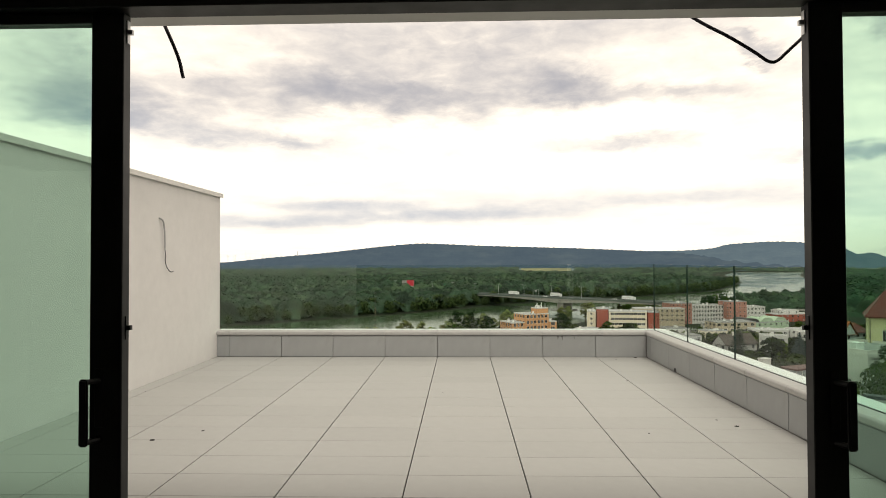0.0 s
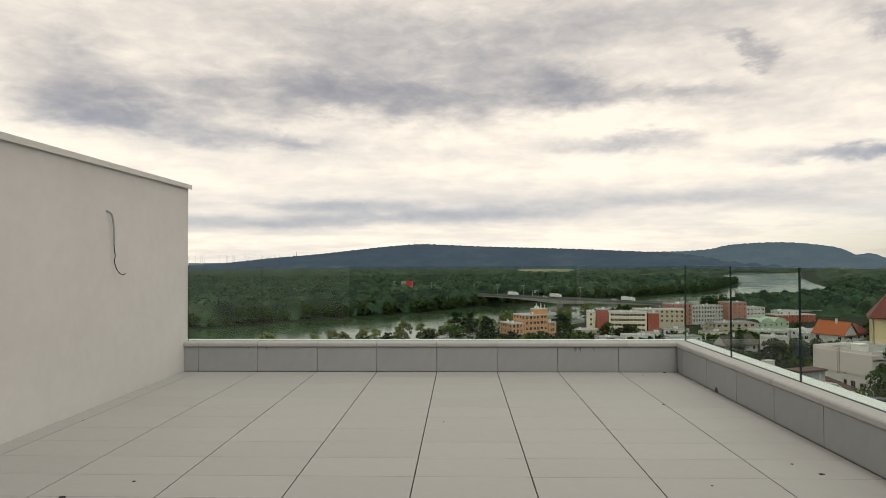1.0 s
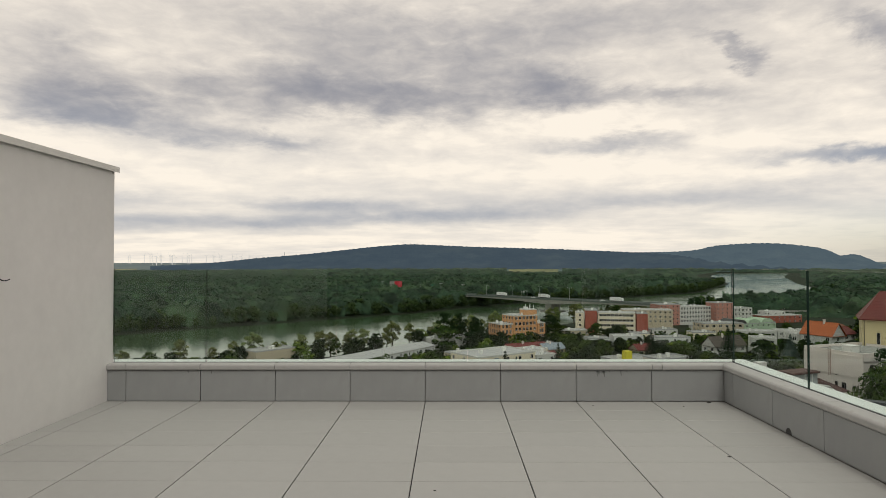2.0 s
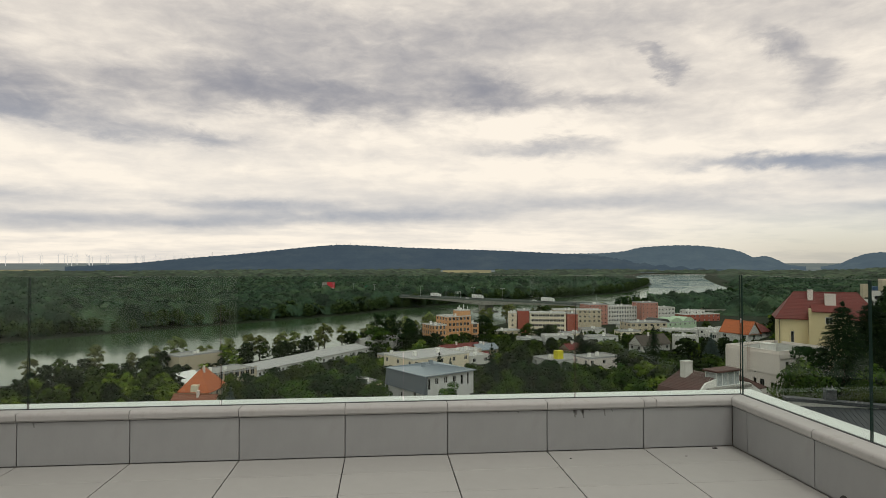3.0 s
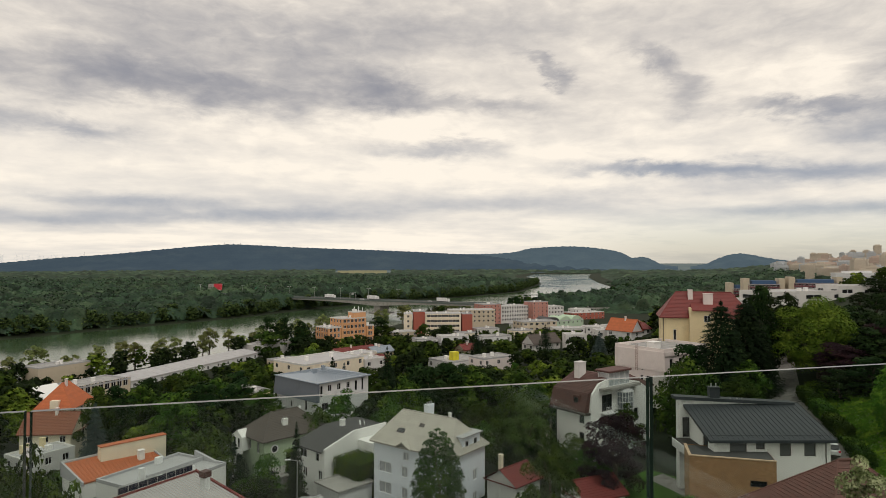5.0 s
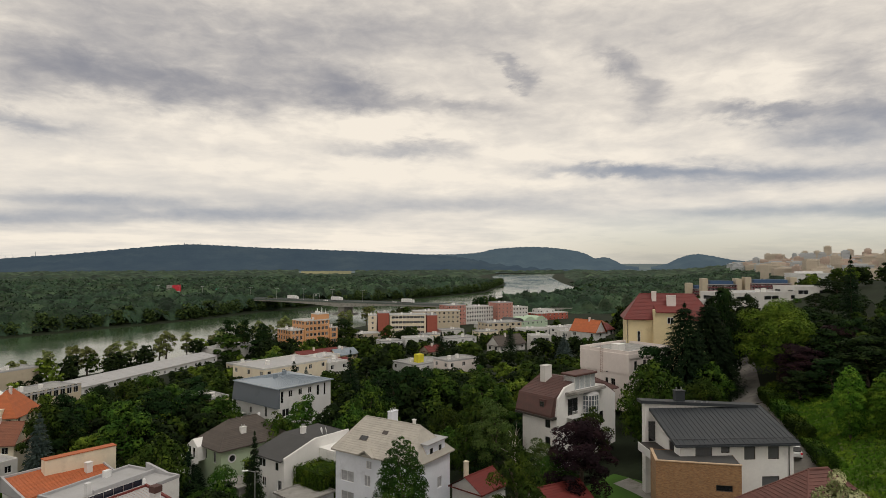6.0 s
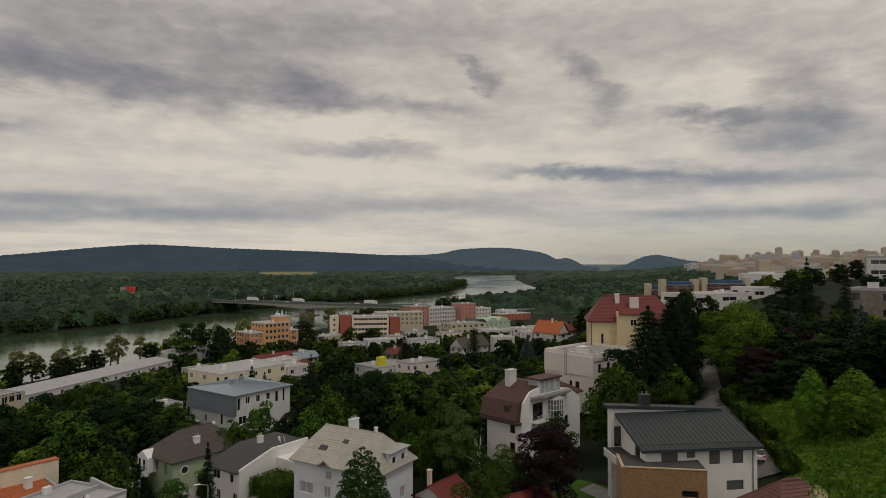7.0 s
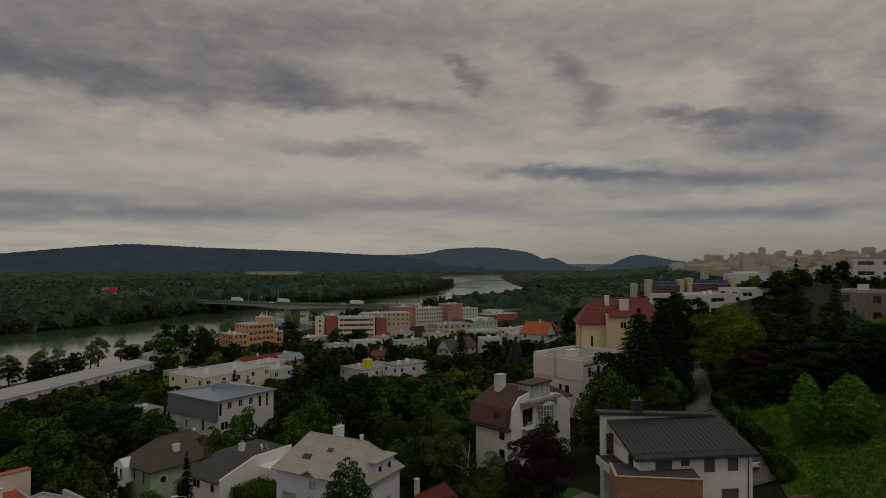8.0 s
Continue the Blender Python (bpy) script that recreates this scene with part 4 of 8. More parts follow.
M.update(
    w_white=paint("white_house_paint", (0.78, 0.77, 0.75)), w_blue=paint("pale_blue_white_paint", (0.74, 0.77, 0.84)), w_cream=paint("cream_paint", (0.76, 0.68, 0.53)),
    w_rose=paint("rose_white_paint", (0.74, 0.67, 0.64)), w_green=paint("sage_green_paint", (0.41, 0.50, 0.34)), w_yellow=paint("pale_yellow_paint", (0.70, 0.59, 0.36)),
    w_grey=paint("grey_paint", (0.66, 0.66, 0.66)), w_dark=paint("slate_cladding", (0.11, 0.13, 0.155), rough=0.5), w_orange=paint("orange_paint", (0.62, 0.33, 0.16)),
    w_brickred=paint("brick_red_paint", (0.36, 0.10, 0.07)), w_pink=paint("pink_paint", (0.46, 0.22, 0.18)), w_beige=paint("beige_paint", (0.52, 0.45, 0.34)),
    w_town=paint("weathered_white_paint", (0.60, 0.59, 0.57)), w_edge=paint("grey_roof_edge_paint", (0.40, 0.40, 0.41)), w_mint=paint("mint_paint", (0.40, 0.52, 0.38)), r_gravel=material("gravel_roof", (0.30, 0.30, 0.29), rough=0.95, vary=0.2, scale=0.5, bump=0.3, second=(0.2, 0.2, 0.19), second_amount=0.3),
    r_light=material("pale_membrane_roof", (0.38, 0.38, 0.385), rough=0.7, vary=0.1, scale=0.4, second=(0.36, 0.36, 0.35), second_amount=0.25),
    r_tile_grey=material("pale_concrete_tiles", (0.41, 0.385, 0.34), rough=0.85, vary=0.10, scale=0.8, second=(0.36, 0.33, 0.28), second_amount=0.1, bump=0.3, island=True, each=0.05),
    bay_glass=material("bay_window_glass", (0.16, 0.18, 0.20), rough=0.06, vary=0.3, scale=0.8, spec=0.8),
    pale_glass=material("bright_room_glass", (0.42, 0.45, 0.46), rough=0.08, vary=0.25, scale=0.8, spec=0.7),
    r_tile_brown=material("dark_brown_tiles", (0.085, 0.040, 0.034), rough=0.7, vary=0.2, scale=1.2, island=True, each=0.08),
    r_tile_umber=material("grey_brown_tiles", (0.085, 0.07, 0.06), rough=0.8, vary=0.2, scale=1.2, island=True, each=0.08),
    r_tile_red=material("red_tiles", (0.15, 0.022, 0.018), rough=0.6, vary=0.12, scale=1.0, island=True, each=0.06),
    r_tile_orange=material("orange_clay_tiles", (0.42, 0.12, 0.045), rough=0.8, vary=0.14, scale=1.0, island=True, each=0.06),
    r_tile_clay=material("brown_clay_tiles", (0.22, 0.085, 0.05), rough=0.8, vary=0.16, scale=1.0, island=True, each=0.06),
    r_metal_blue=material("blue_grey_standing_seam", (0.27, 0.32, 0.37), rough=0.4, vary=0.06, scale=0.4, metal=0.2),
    r_metal_dark=material("anthracite_standing_seam", (0.034, 0.040, 0.047), rough=0.5, vary=0.1, scale=0.5, metal=0.1),
    r_bitumen=material("dark_bitumen_roof", (0.055, 0.055, 0.055), rough=0.85, vary=0.2, scale=0.4),
    frame_white=material("white_window_frame", (0.72, 0.72, 0.72), rough=0.4, vary=0.03), frame_dark=material("dark_window_frame", (0.06, 0.05, 0.045), rough=0.5),
    pale_blind=material("pale_roller_blind", (0.40, 0.41, 0.43), rough=0.4, vary=0.25, scale=1.5),
    shutter=material("grey_roller_blind", (0.11, 0.115, 0.12), rough=0.5, vary=0.1, scale=4), copper=material("dark_gutter", (0.05, 0.045, 0.04), rough=0.5),
    brick_face=material("sandy_brick", (0.40, 0.21, 0.095), rough=0.9, vary=0.15, scale=2.0, each=0.22), mortar=material("mortar", (0.30, 0.19, 0.11), rough=0.95, vary=0.1),
    stone=material("rough_stone", (0.22, 0.20, 0.17), rough=0.95, vary=0.3, scale=0.9, bump=0.5), solar=material("solar_panel", (0.02, 0.025, 0.04), rough=0.15, spec=0.7),
    white_plain=material("white_lacquer", (0.75, 0.75, 0.75), rough=0.35), red_sign=material("red_hoarding", (0.55, 0.03, 0.05), rough=0.6),
    sign_green=material("green_road_sign", (0.02, 0.22, 0.13), rough=0.5), tank=material("steel_flue", (0.5, 0.5, 0.5), rough=0.3, metal=0.8),
)

FOOT = []      # footprints of what is built: centre, axes, half sizes
window_cache = {}


def window_meshes(w, h, mull, mat_frame, blind):
    key = (round(w, 2), round(h, 2), mull, mat_frame, blind)
    if key not in window_cache:
        t = 0.07
        bm = boxes((0, w, 0, .06, 0, t), (0, w, 0, .06, h - t, h), (0, t, 0, .06, t, h - t), (w - t, w, 0, .06, t, h - t))
        for k in range(1, mull):
            c = w * k / mull
            box(bm, c - .035, c + .035, 0, .06, t, h - t)
        fr = mesh_of("window", bm)
        fr.materials.append(M[mat_frame])
        gl = mesh_of("pane", boxes((t, w - t, .025, .035, t, h - t)))
        gl.materials.append(M[blind] if isinstance(blind, str) else M["shutter"] if blind else M["window"])
        window_cache[key] = (fr, gl)
    return window_cache[key]


def add_windows(house, holes, p0, yaw, mat_frame, mull, sill=True, blind=False):
    for s0, s1, a, b in holes:
        fr, gl = window_meshes(s1 - s0, b - a, mull if s1 - s0 > .9 else 1, mat_frame, blind)
        w = part("window", fr, None, house)
        m = pose(p0[0], p0[1], 0, 0, 0, yaw) @ Matrix.Translation((s0, 0.10, a))
        w.matrix_basis = m
        part("pane", gl, None, w)


def grid_windows(length, rows, cols, w, h, first, step, margin=1.0):
    if cols == 1:
        cs = [length / 2]
    else:
        cs = [margin + w / 2 + (length - 2 * margin - w) * k / (cols - 1) for k in range(cols)]
    return [(c - w / 2, c + w / 2, first + step * r, first + step * r + h) for r in range(rows) for c in cs]


def courses(bm, poly, step, lift=0.03):
    """Roof covering on one slope: its outline, eave edge first, cut into overlapping courses."""
    p = [Vector(q) for q in poly]
    n = (p[1] - p[0]).cross(p[2] - p[1]).normalized()
    if n.z < 0:
        n = -n
    e = (p[1] - p[0]).normalized()
    up = n.cross(e)
    if up.z < 0:
        up = -up
    loc = [((q - p[0]).dot(e), (q - p[0]).dot(up)) for q in p]
    top = max(v for _, v in loc)

    def span(v):
        xs = []
        for (a, b), (c, d) in zip(loc, loc[1:] + loc[:1]):
            if abs(d - b) < 1e-9:
                if abs(v - b) < 1e-6:
                    xs += [a, c]
            elif min(b, d) - 1e-6 <= v <= max(b, d) + 1e-6:
                xs.append(a + (c - a) * (v - b) / (d - b))
        return (min(xs), max(xs)) if xs else None
    v = 0.0
    while v < top - 1e-3:
        v2 = min(v + step, top)
        s1, s2 = span(v + 1e-5), span(v2 - 1e-5)
        if s1 and s2:
            lo = lift + 0.012
            quad = [p[0] + e * s1[0] + up * v + n * lo, p[0] + e * s1[1] + up * v + n * lo, p[0] + e * s2[1] + up * v2 + n * 0.012, p[0] + e * s2[0] + up * v2 + n * 0.012]
            vs = [bm.verts.new(q) for q in quad]
            bm.faces.new(vs)
            f0 = [bm.verts.new(q) for q in (p[0] + e * s1[0] + up * v, p[0] + e * s1[1] + up * v)]
            bm.faces.new((f0[0], f0[1], vs[1], vs[0]))
        v = v2


def seams(bm, poly, step=0.55, h=0.05):
    """Standing seams running up one slope (outline, eave edge first, four corners)."""
    p = [Vector(q) for q in poly]
    n = (p[1] - p[0]).cross(p[2] - p[1]).normalized()
    n = n if n.z > 0 else -n
    count = max(int((p[1] - p[0]).length / step), 2)
    for k in range(count + 1):
        a, b = p[0].lerp(p[1], k / count), p[3].lerp(p[2], k / count)
        side = (p[1] - p[0]).normalized() * 0.02
        vs = [bm.verts.new(q) for q in (a - side, a + side, b + side, b - side, a - side + n * h, a + side + n * h, b + side + n * h, b - side + n * h)]
        for f in ((4, 5, 6, 7), (0, 1, 5, 4), (1, 2, 6, 5), (3, 0, 4, 7)):
            bm.faces.new([vs[i] for i in f])


def pitched(house, a, b, H, h, mat, kind="hip", along="y", over=0.45, inset=None, step=0.36, cover="tile", name="roof"):
    """A pitched roof over 0..a, 0..b at wall height H, ridge h higher. along: the axis of the ridge."""
    x0, x1, y0, y1 = -over, a + over, -over, b + over
    drop = 0.12
    bm = bmesh.new()
    E = [Vector((x0, y0, H - drop)), Vector((x1, y0, H - drop)), Vector((x1, y1, H - drop)), Vector((x0, y1, H - drop))]
    if along == "y":
        cx = (x0 + x1) / 2
        ins = 0.0 if kind == "gable" else (inset if inset is not None else (x1 - x0) / 2 * .9)
        R0, R1 = Vector((cx, y0 + ins, H + h)), Vector((cx, y1 - ins, H + h))
        slopes = [[E[3], E[0], R0, R1], [E[1], E[2], R1, R0]]
        ends = [[E[0], E[1], R0], [E[2], E[3], R1]]
    else:
        cy = (y0 + y1) / 2
        ins = 0.0 if kind == "gable" else (inset if inset is not None else (y1 - y0) / 2 * .9)
        R0, R1 = Vector((x0 + ins, cy, H + h)), Vector((x1 - ins, cy, H + h))
        slopes = [[E[0], E[1], R1, R0], [E[2], E[3], R0, R1]]
        ends = [[E[3], E[0], R0], [E[1], E[2], R1]]
    planes = slopes + (ends if kind == "hip" else [])
    for pl in planes:
        bm.faces.new([bm.verts.new(q - Vector((0, 0, .02))) for q in pl])
    # eave board and underside
    low = [q - Vector((0, 0, .16)) for q in E]
    bm.faces.new([bm.verts.new(q) for q in low[::-1]])
    for i in range(4):
        bm.faces.new([bm.verts.new(q) for q in (low[i], low[(i + 1) % 4], E[(i + 1) % 4], E[i])])
    ob = part(name, bm, mat, house)
    cv = bmesh.new()
    for pl in planes:
        if cover == "tile":
            courses(cv, pl, step)
        elif len(pl) == 4:
            seams(cv, pl)
    if len(cv.verts):
        t = part("roof_covering", cv, mat, ob)
        t["kind"] = "stuff"
    else:
        cv.free()
    if kind == "gable":
        for tri in ends:
            gb = bmesh.new()
            q = [v.copy() for v in tri]
            inn = 0.5
            if along == "y":
                yy = 0.0 if q[0].y < b / 2 else b
                pts = [(0, yy, H - .1), (a, yy, H - .1), ((a) / 2, yy, H + h - .1)]
            else:
                xx = 0.0 if q[0].x < a / 2 else a
                pts = [(xx, 0, H - .1), (xx, b, H - .1), (xx, b / 2, H + h - .1)]
            step_in = Vector((0, .22 if yy == 0.0 else -.22, 0)) if along == "y" else Vector((.22 if xx == 0.0 else -.22, 0, 0))
            outer = [gb.verts.new(v) for v in pts]
            inner = [gb.verts.new(Vector(v) + step_in) for v in pts]
            gb.faces.new(outer)
            gb.faces.new(inner[::-1])
            for k in range(3):
                gb.faces.new((outer[k], inner[k], inner[(k + 1) % 3], outer[(k + 1) % 3]))
            bmesh.ops.recalc_face_normals(gb, faces=gb.faces)
            part("gable", gb, house["wm"] and M[house["wm"]], house)
    # ridge capping
    rg = bmesh.new()
    cylinder(rg, R0 + Vector((0, 0, .02)), R1 + Vector((0, 0, .02)), 0.10, sides=8)
    if kind == "hip":
        for q, r in ((E[0], R0), (E[3], R0 if along == "x" else R1), (E[1], R1 if along == "x" else R0), (E[2], R1)):
            cylinder(rg, q, r, 0.07, sides=6)
    part("ridge", rg, mat, ob)
    return ob


def flat_roof(house, a, b, H, mat_roof, mat_cap, rim=0.35, over=0.0, cap=0.25):
    bm = boxes((-over, a + over, -over, b + over, H - 0.05, H + 0.02))
    ob = part("roof", bm, M[mat_roof], house)
    x0, x1, y0, y1 = -over - .03, a + over + .03, -over - .03, b + over + .03
    if rim:
        part("roof_edge", boxes((x0, x1, y0, y0 + cap, H - .1, H + rim), (x0, x1, y1 - cap, y1, H - .1, H + rim), (x0, x0 + cap, y0 + cap, y1 - cap, H - .1, H + rim),
                                (x1 - cap, x1, y0 + cap, y1 - cap, H - .1, H + rim)), M[mat_cap], house)
    return ob


def shell(house, a, b, H, mat, holesR=(), holesL=(), depth=0.16, name="wall"):
    bm = bmesh.new()
    wall_face(bm, (0, 0, 0), (1, 0, 0), a, 0.0, H, list(holesR), depth, (0, 1, 0))
    wall_face(bm, (0, 0, 0), (0, 1, 0), b, 0.0, H, list(holesL), depth, (1, 0, 0))
    wall_face(bm, (0, b, 0), (1, 0, 0), a, 0.0, H, [], depth, (0, -1, 0))
    wall_face(bm, (a, 0, 0), (0, 1, 0), b, 0.0, H, [], depth, (-1, 0, 0))
    box(bm, .17, a - .17, .17, b - .17, H - .12, H - .08)
    bmesh.ops.remove_doubles(bm, verts=bm.verts, dist=0.0005)
    return part(name, bm, M[mat], house)


def house(name, label, category, N, yaw, a, b, z0, z1, wall="w_white", R=(), L=(), frame="frame_white", mull=2, group="", vis=None, blindR=False, blindL=False):
    """The near corner N (x, y), the walls running right (a) and left (b) from it; holes R and L are (s0, s1, from base, to) on those two walls."""
    h = tagged(empty(name, pose(N[0], N[1], z0, 0, 0, yaw)), label, category, group)
    h["wm"] = wall
    H = z1 - z0
    shell(h, a, b, H, wall, R, L)
    if R:
        add_windows(h, R, (0, 0), 0, frame, mull, blind=blindR)
    if L:
        Lm = [(b - s1, b - s0, p, q) for s0, s1, p, q in L]
        add_windows(h, Lm, (0, b), -90, frame, mull, blind=blindL)
    y = radians(yaw)
    u, v = Vector((math.cos(y), math.sin(y))), Vector((-math.sin(y), math.cos(y)))
    FOOT.append((Vector(N) + u * a / 2 + v * b / 2, u, v, a / 2, b / 2, vis if vis is not None else z1 - .32 * H))
    return h


def chimney(h, x, y, z0, z1, w=0.6, d=0.45, mat="w_white", pots=2):
    bm = boxes((x, x + w, y, y + d, z0, z1), (x - .06, x + w + .06, y - .06, y + d + .06, z1, z1 + .12))
    c = part("chimney", bm, M[mat], h)
    for k in range(pots):
        cx = x + w * (k + .5) / pots
        part("flue", cylinder(bmesh.new(), (cx, y + d / 2, z1 + .1), (cx, y + d / 2, z1 + .5), .09, sides=8), M["tank"], c)


def dish(h, x, y, z, r=0.4, turn=0):
    bm = bmesh.new()
    rings = []
    for k in range(4):
        q = r * k / 3
        rings.append([bm.verts.new((q * math.cos(t * math.pi / 5), .25 * q * q / r, q * math.sin(t * math.pi / 5))) for t in range(10)] if k else [bm.verts.new((0, 0, 0))])
    for t in range(10):
        bm.faces.new((rings[0][0], rings[1][t], rings[1][(t + 1) % 10]))
        for k in (1, 2):
            bm.faces.new((rings[k][t], rings[k + 1][t], rings[k + 1][(t + 1) % 10], rings[k][(t + 1) % 10]))
    cylinder(bm, (0, .02, 0), (0, .1, -.7), .025, sides=6)
    ob = part("satellite_dish", bm, M["white_plain"], h, "white satellite dish")
    ob.matrix_basis = pose(x, y, z + .7, -15, 0, turn)

# ---- the near houses ----
# pale house with a light tiled hip roof
H = 9.4
h = house("house", "pale blue-white three-storey house with light grey tiled roof", "house", (23.8, 78.5), 38, 8.3, 14.0, -33.5, -24.1, "w_blue",
          R=[(1.4, 2.7, 4.6, 6.1), (5.2, 6.3, 4.8, 6.3), (1.4, 2.7, 1.6, 3.1), (5.2, 6.3, 1.6, 3.1)],
          L=[(10.6, 13.0, 5.0, 6.5), (10.6, 13.0, 2.0, 3.6), (7.6, 8.7, 5.0, 6.5), (7.4, 8.4, 7.4, 8.5), (7.6, 8.7, 2.0, 3.5), (2.5, 3.6, 5.0, 6.4), (2.5, 3.6, 2.0, 3.4)], vis=-33, blindR="pale_blind", blindL="pale_blind")
rf = pitched(h, 8.3, 14.0, H, 3.9, M["r_tile_grey"], "hip", "y", over=0.5, inset=2.6)
chimney(h, 4.4, 7.4, H + 2.4, H + 4.9, 1.5, .7, "w_blue", 3)
chimney(h, 5.6, 4.2, H + 2.0, H + 4.0, .35, .35, "w_white", 0)
dm = part("dormer", boxes((2.6, 6.9, -0.05, 3.8, H - .2, H + 1.9)), M["w_blue"], h)
part("dormer_roof", boxes((2.3, 7.2, -0.4, 4.2, H + 1.9, H + 2.05)), M["r_light"], dm)
for s in (3.2, 5.3):
    fr, gl = window_meshes(0.8, 1.1, 1, "frame_white", False)
    w = part("window", fr, None, dm)
    w.matrix_basis = pose(s, -0.10, H + .25)
    w2 = part("pane", gl, None, dm)
    w2.matrix_basis = pose(s, -0.12, H + .25)
gp = bmesh.new()
prism(gp, [(6.6, H - .25), (8.0, H + .55), (9.4, H - .25), (9.4, H - .05), (8.0, H + .75), (6.6, H - .05)], "x", -0.85, 0.6)
part("porch_gable", gp, M["r_tile_grey"], h)
sk = part("skylight", boxes((-0.45, 0.45, -0.7, 0.7, 0.0, 0.12)), M["frame_dark"], h)
sk.matrix_basis = pose(1.55, 10.0, H + 1.55, 0, -38, 0)
part("pane", boxes((-0.35, 0.35, -0.6, 0.6, 0.121, 0.135)), M["window"], sk)
sk2 = part("skylight", boxes((-0.3, 0.3, -0.45, 0.45, 0.0, 0.12)), M["frame_dark"], h)
sk2.matrix_basis = pose(2.6, 7.0, H + 2.5, 0, -38, 0)
dish(h, 5.9, 8.4, H + 3.4, .45, 20)

# grey three-storey block with a metal roof and slate cladding
H = 13.5
h = house("house", "white three-storey house with blue-grey metal roof and slate-clad end", "house", (10.0, 134.3), 33, 14.2, 15.5, -37.5, -24.0, "w_grey",
          R=[(.6, 1.3, H - 3.3, H - .8), (2.6, 3.6, H - 2.3, H - .9), (5.2, 6.2, H - 2.3, H - .9), (7.8, 8.8, H - 2.3, H - .9), (10.2, 11.0, H - 3.2, H - .9), (12.2, 12.8, H - 3.4, H - .6),
             (1.0, 2.8, H - 6.2, H - 4.6), (3.4, 4.2, H - 6.2, H - 4.6), (7.8, 8.8, H - 6.0, H - 4.4)],
          L=[(4.0, 4.8, H - 6.6, H - 4.4), (9.5, 10.3, H - 6.6, H - 5.2), (4.0, 5.2, H - 9.2, H - 7.5)], vis=-30.5)
pitched(h, 14.2, 15.5, H, .8, M["r_metal_blue"], "hip", "x", over=0.5, inset=5.5, cover="seam")
cl = bmesh.new()
prism(cl, [(0.02, H - 4.2), (-0.75, H - 4.2), (-0.25, H - .28), (0.02, H - .28)], "y", -0.5, 15.9)
part("cladding", cl, M["w_dark"], h, "dark slate cladding on the end wall")
part("balcony", boxes((-1.1, -.1, 11.6, 15.4, H - 6.9, H - 6.7), (-1.1, -1.04, 11.6, 15.4, H - 6.7, H - 5.8), (-1.0, -.85, 15.2, 15.4, H - 6.7, H - 4.2)), M["w_grey"], h)
for q in ((4, 7), (8, 9)):
    chimney(h, q[0], q[1], H + .3, H + 1.5, .8, .5, "r_metal_blue", 0)

# rose-white flat-roofed box
H = 10.5
h = house("house", "rose-white flat-roofed house with a steel ladder", "house", (69.0, 96.3), 20, 13.5, 11.0, -24.8, -14.3, "w_rose",
          R=[(1.6, 2.5, H - 3.2, H - 1.5), (4.4, 5.4, H - 3.2, H - 1.5), (7.6, 8.6, H - 3.2, H - 1.5), (4.6, 5.5, H - 6.4, H - 4.9), (7.8, 8.7, H - 6.4, H - 4.9), (10.6, 11.4, H - 3.2, H - 1.5)],
          L=[(4.6, 5.1, H - 3.9, H - 1.6), (4.6, 5.2, H - 6.3, H - 4.9), (3.0, 3.9, H - 6.3, H - 4.9)], frame="frame_dark", vis=-20)
flat_roof(h, 13.5, 11.0, H, "r_gravel", "w_rose", rim=.45, cap=.3)
part("plinth_step", boxes((0.12, 13.4, 0.12, 10.9, H - 3.75, H - 3.70)), M["copper"], h)
part("upper_storey", boxes((-.18, -.003, -.18, 11.0, H - 3.7, H - .1), (-.18, 13.5, -.18, -.003, H - .9, H - .1)), M["w_rose"], h)
part("roof_house", boxes((2.0, 4.0, 3.6, 5.2, H + .02, H + 1.1), (1.9, 4.1, 3.5, 5.3, H + 1.1, H + 1.2)), M["w_white"], h, "small white roof housing")
lad = bmesh.new()
for dx in (0.0, .45):
    cylinder(lad, (-.35, 5.6 + dx, H - 4.0), (-.35, 5.6 + dx, H + 1.0), .025, sides=6)
for k in range(14):
    cylinder(lad, (-.35, 5.6, H - 3.9 + k * .34), (-.35, 6.05, H - 3.9 + k * .34), .018, sides=5)
part("ladder", lad, material("rusty_steel", (.25, .10, .06), rough=.8), h, "rusty steel ladder")

# white house with dark mono-pitch roof and white gable wall
H = 7.6
h = house("house", "white house with dark bitumen roof behind a white gable wall", "house", (8.5, 96.3), 33, 13.0, 7.4, -35.0, -27.4, "w_white", R=[],
          L=[(1.4, 2.3, H - 1.9, H - .6), (4.6, 6.4, H - 1.9, H - .6), (.6, 1.6, H - 5.2, H - 3.2), (4.5, 5.5, H - 4.8, H - 3.4)], vis=-34)
rb = bmesh.new()
prism(rb, [(-.5, H - .1), (6.0, H + 1.7), (13.0, H + 1.7), (13.0, H + 1.5), (6.0, H + 1.5), (-.5, H - .3)], "y", .2, 7.9)
part("roof", rb, M["r_bitumen"], h)
gw = bmesh.new()
prism(gw, [(-.02, H - .3), (-.02, H + .25), (6.0, H + 2.05), (13.0, H + 2.05), (13.0, H - .3)], "y", -.04, .26)
part("gable_wall", gw, M["w_white"], h)
chimney(h, 7.0, 4.5, H + 1.6, H + 2.7, .8, .6, "w_white", 3)
dish(h, 8.6, 1.5, H + 1.9, .45, 30)
dish(h, 9.2, 1.2, H + 1.9, .4, 50)
an = part("annex", boxes((6.6, 13.0, -3.6, -.06, 0.0, H + .5)), M["w_white"], h)

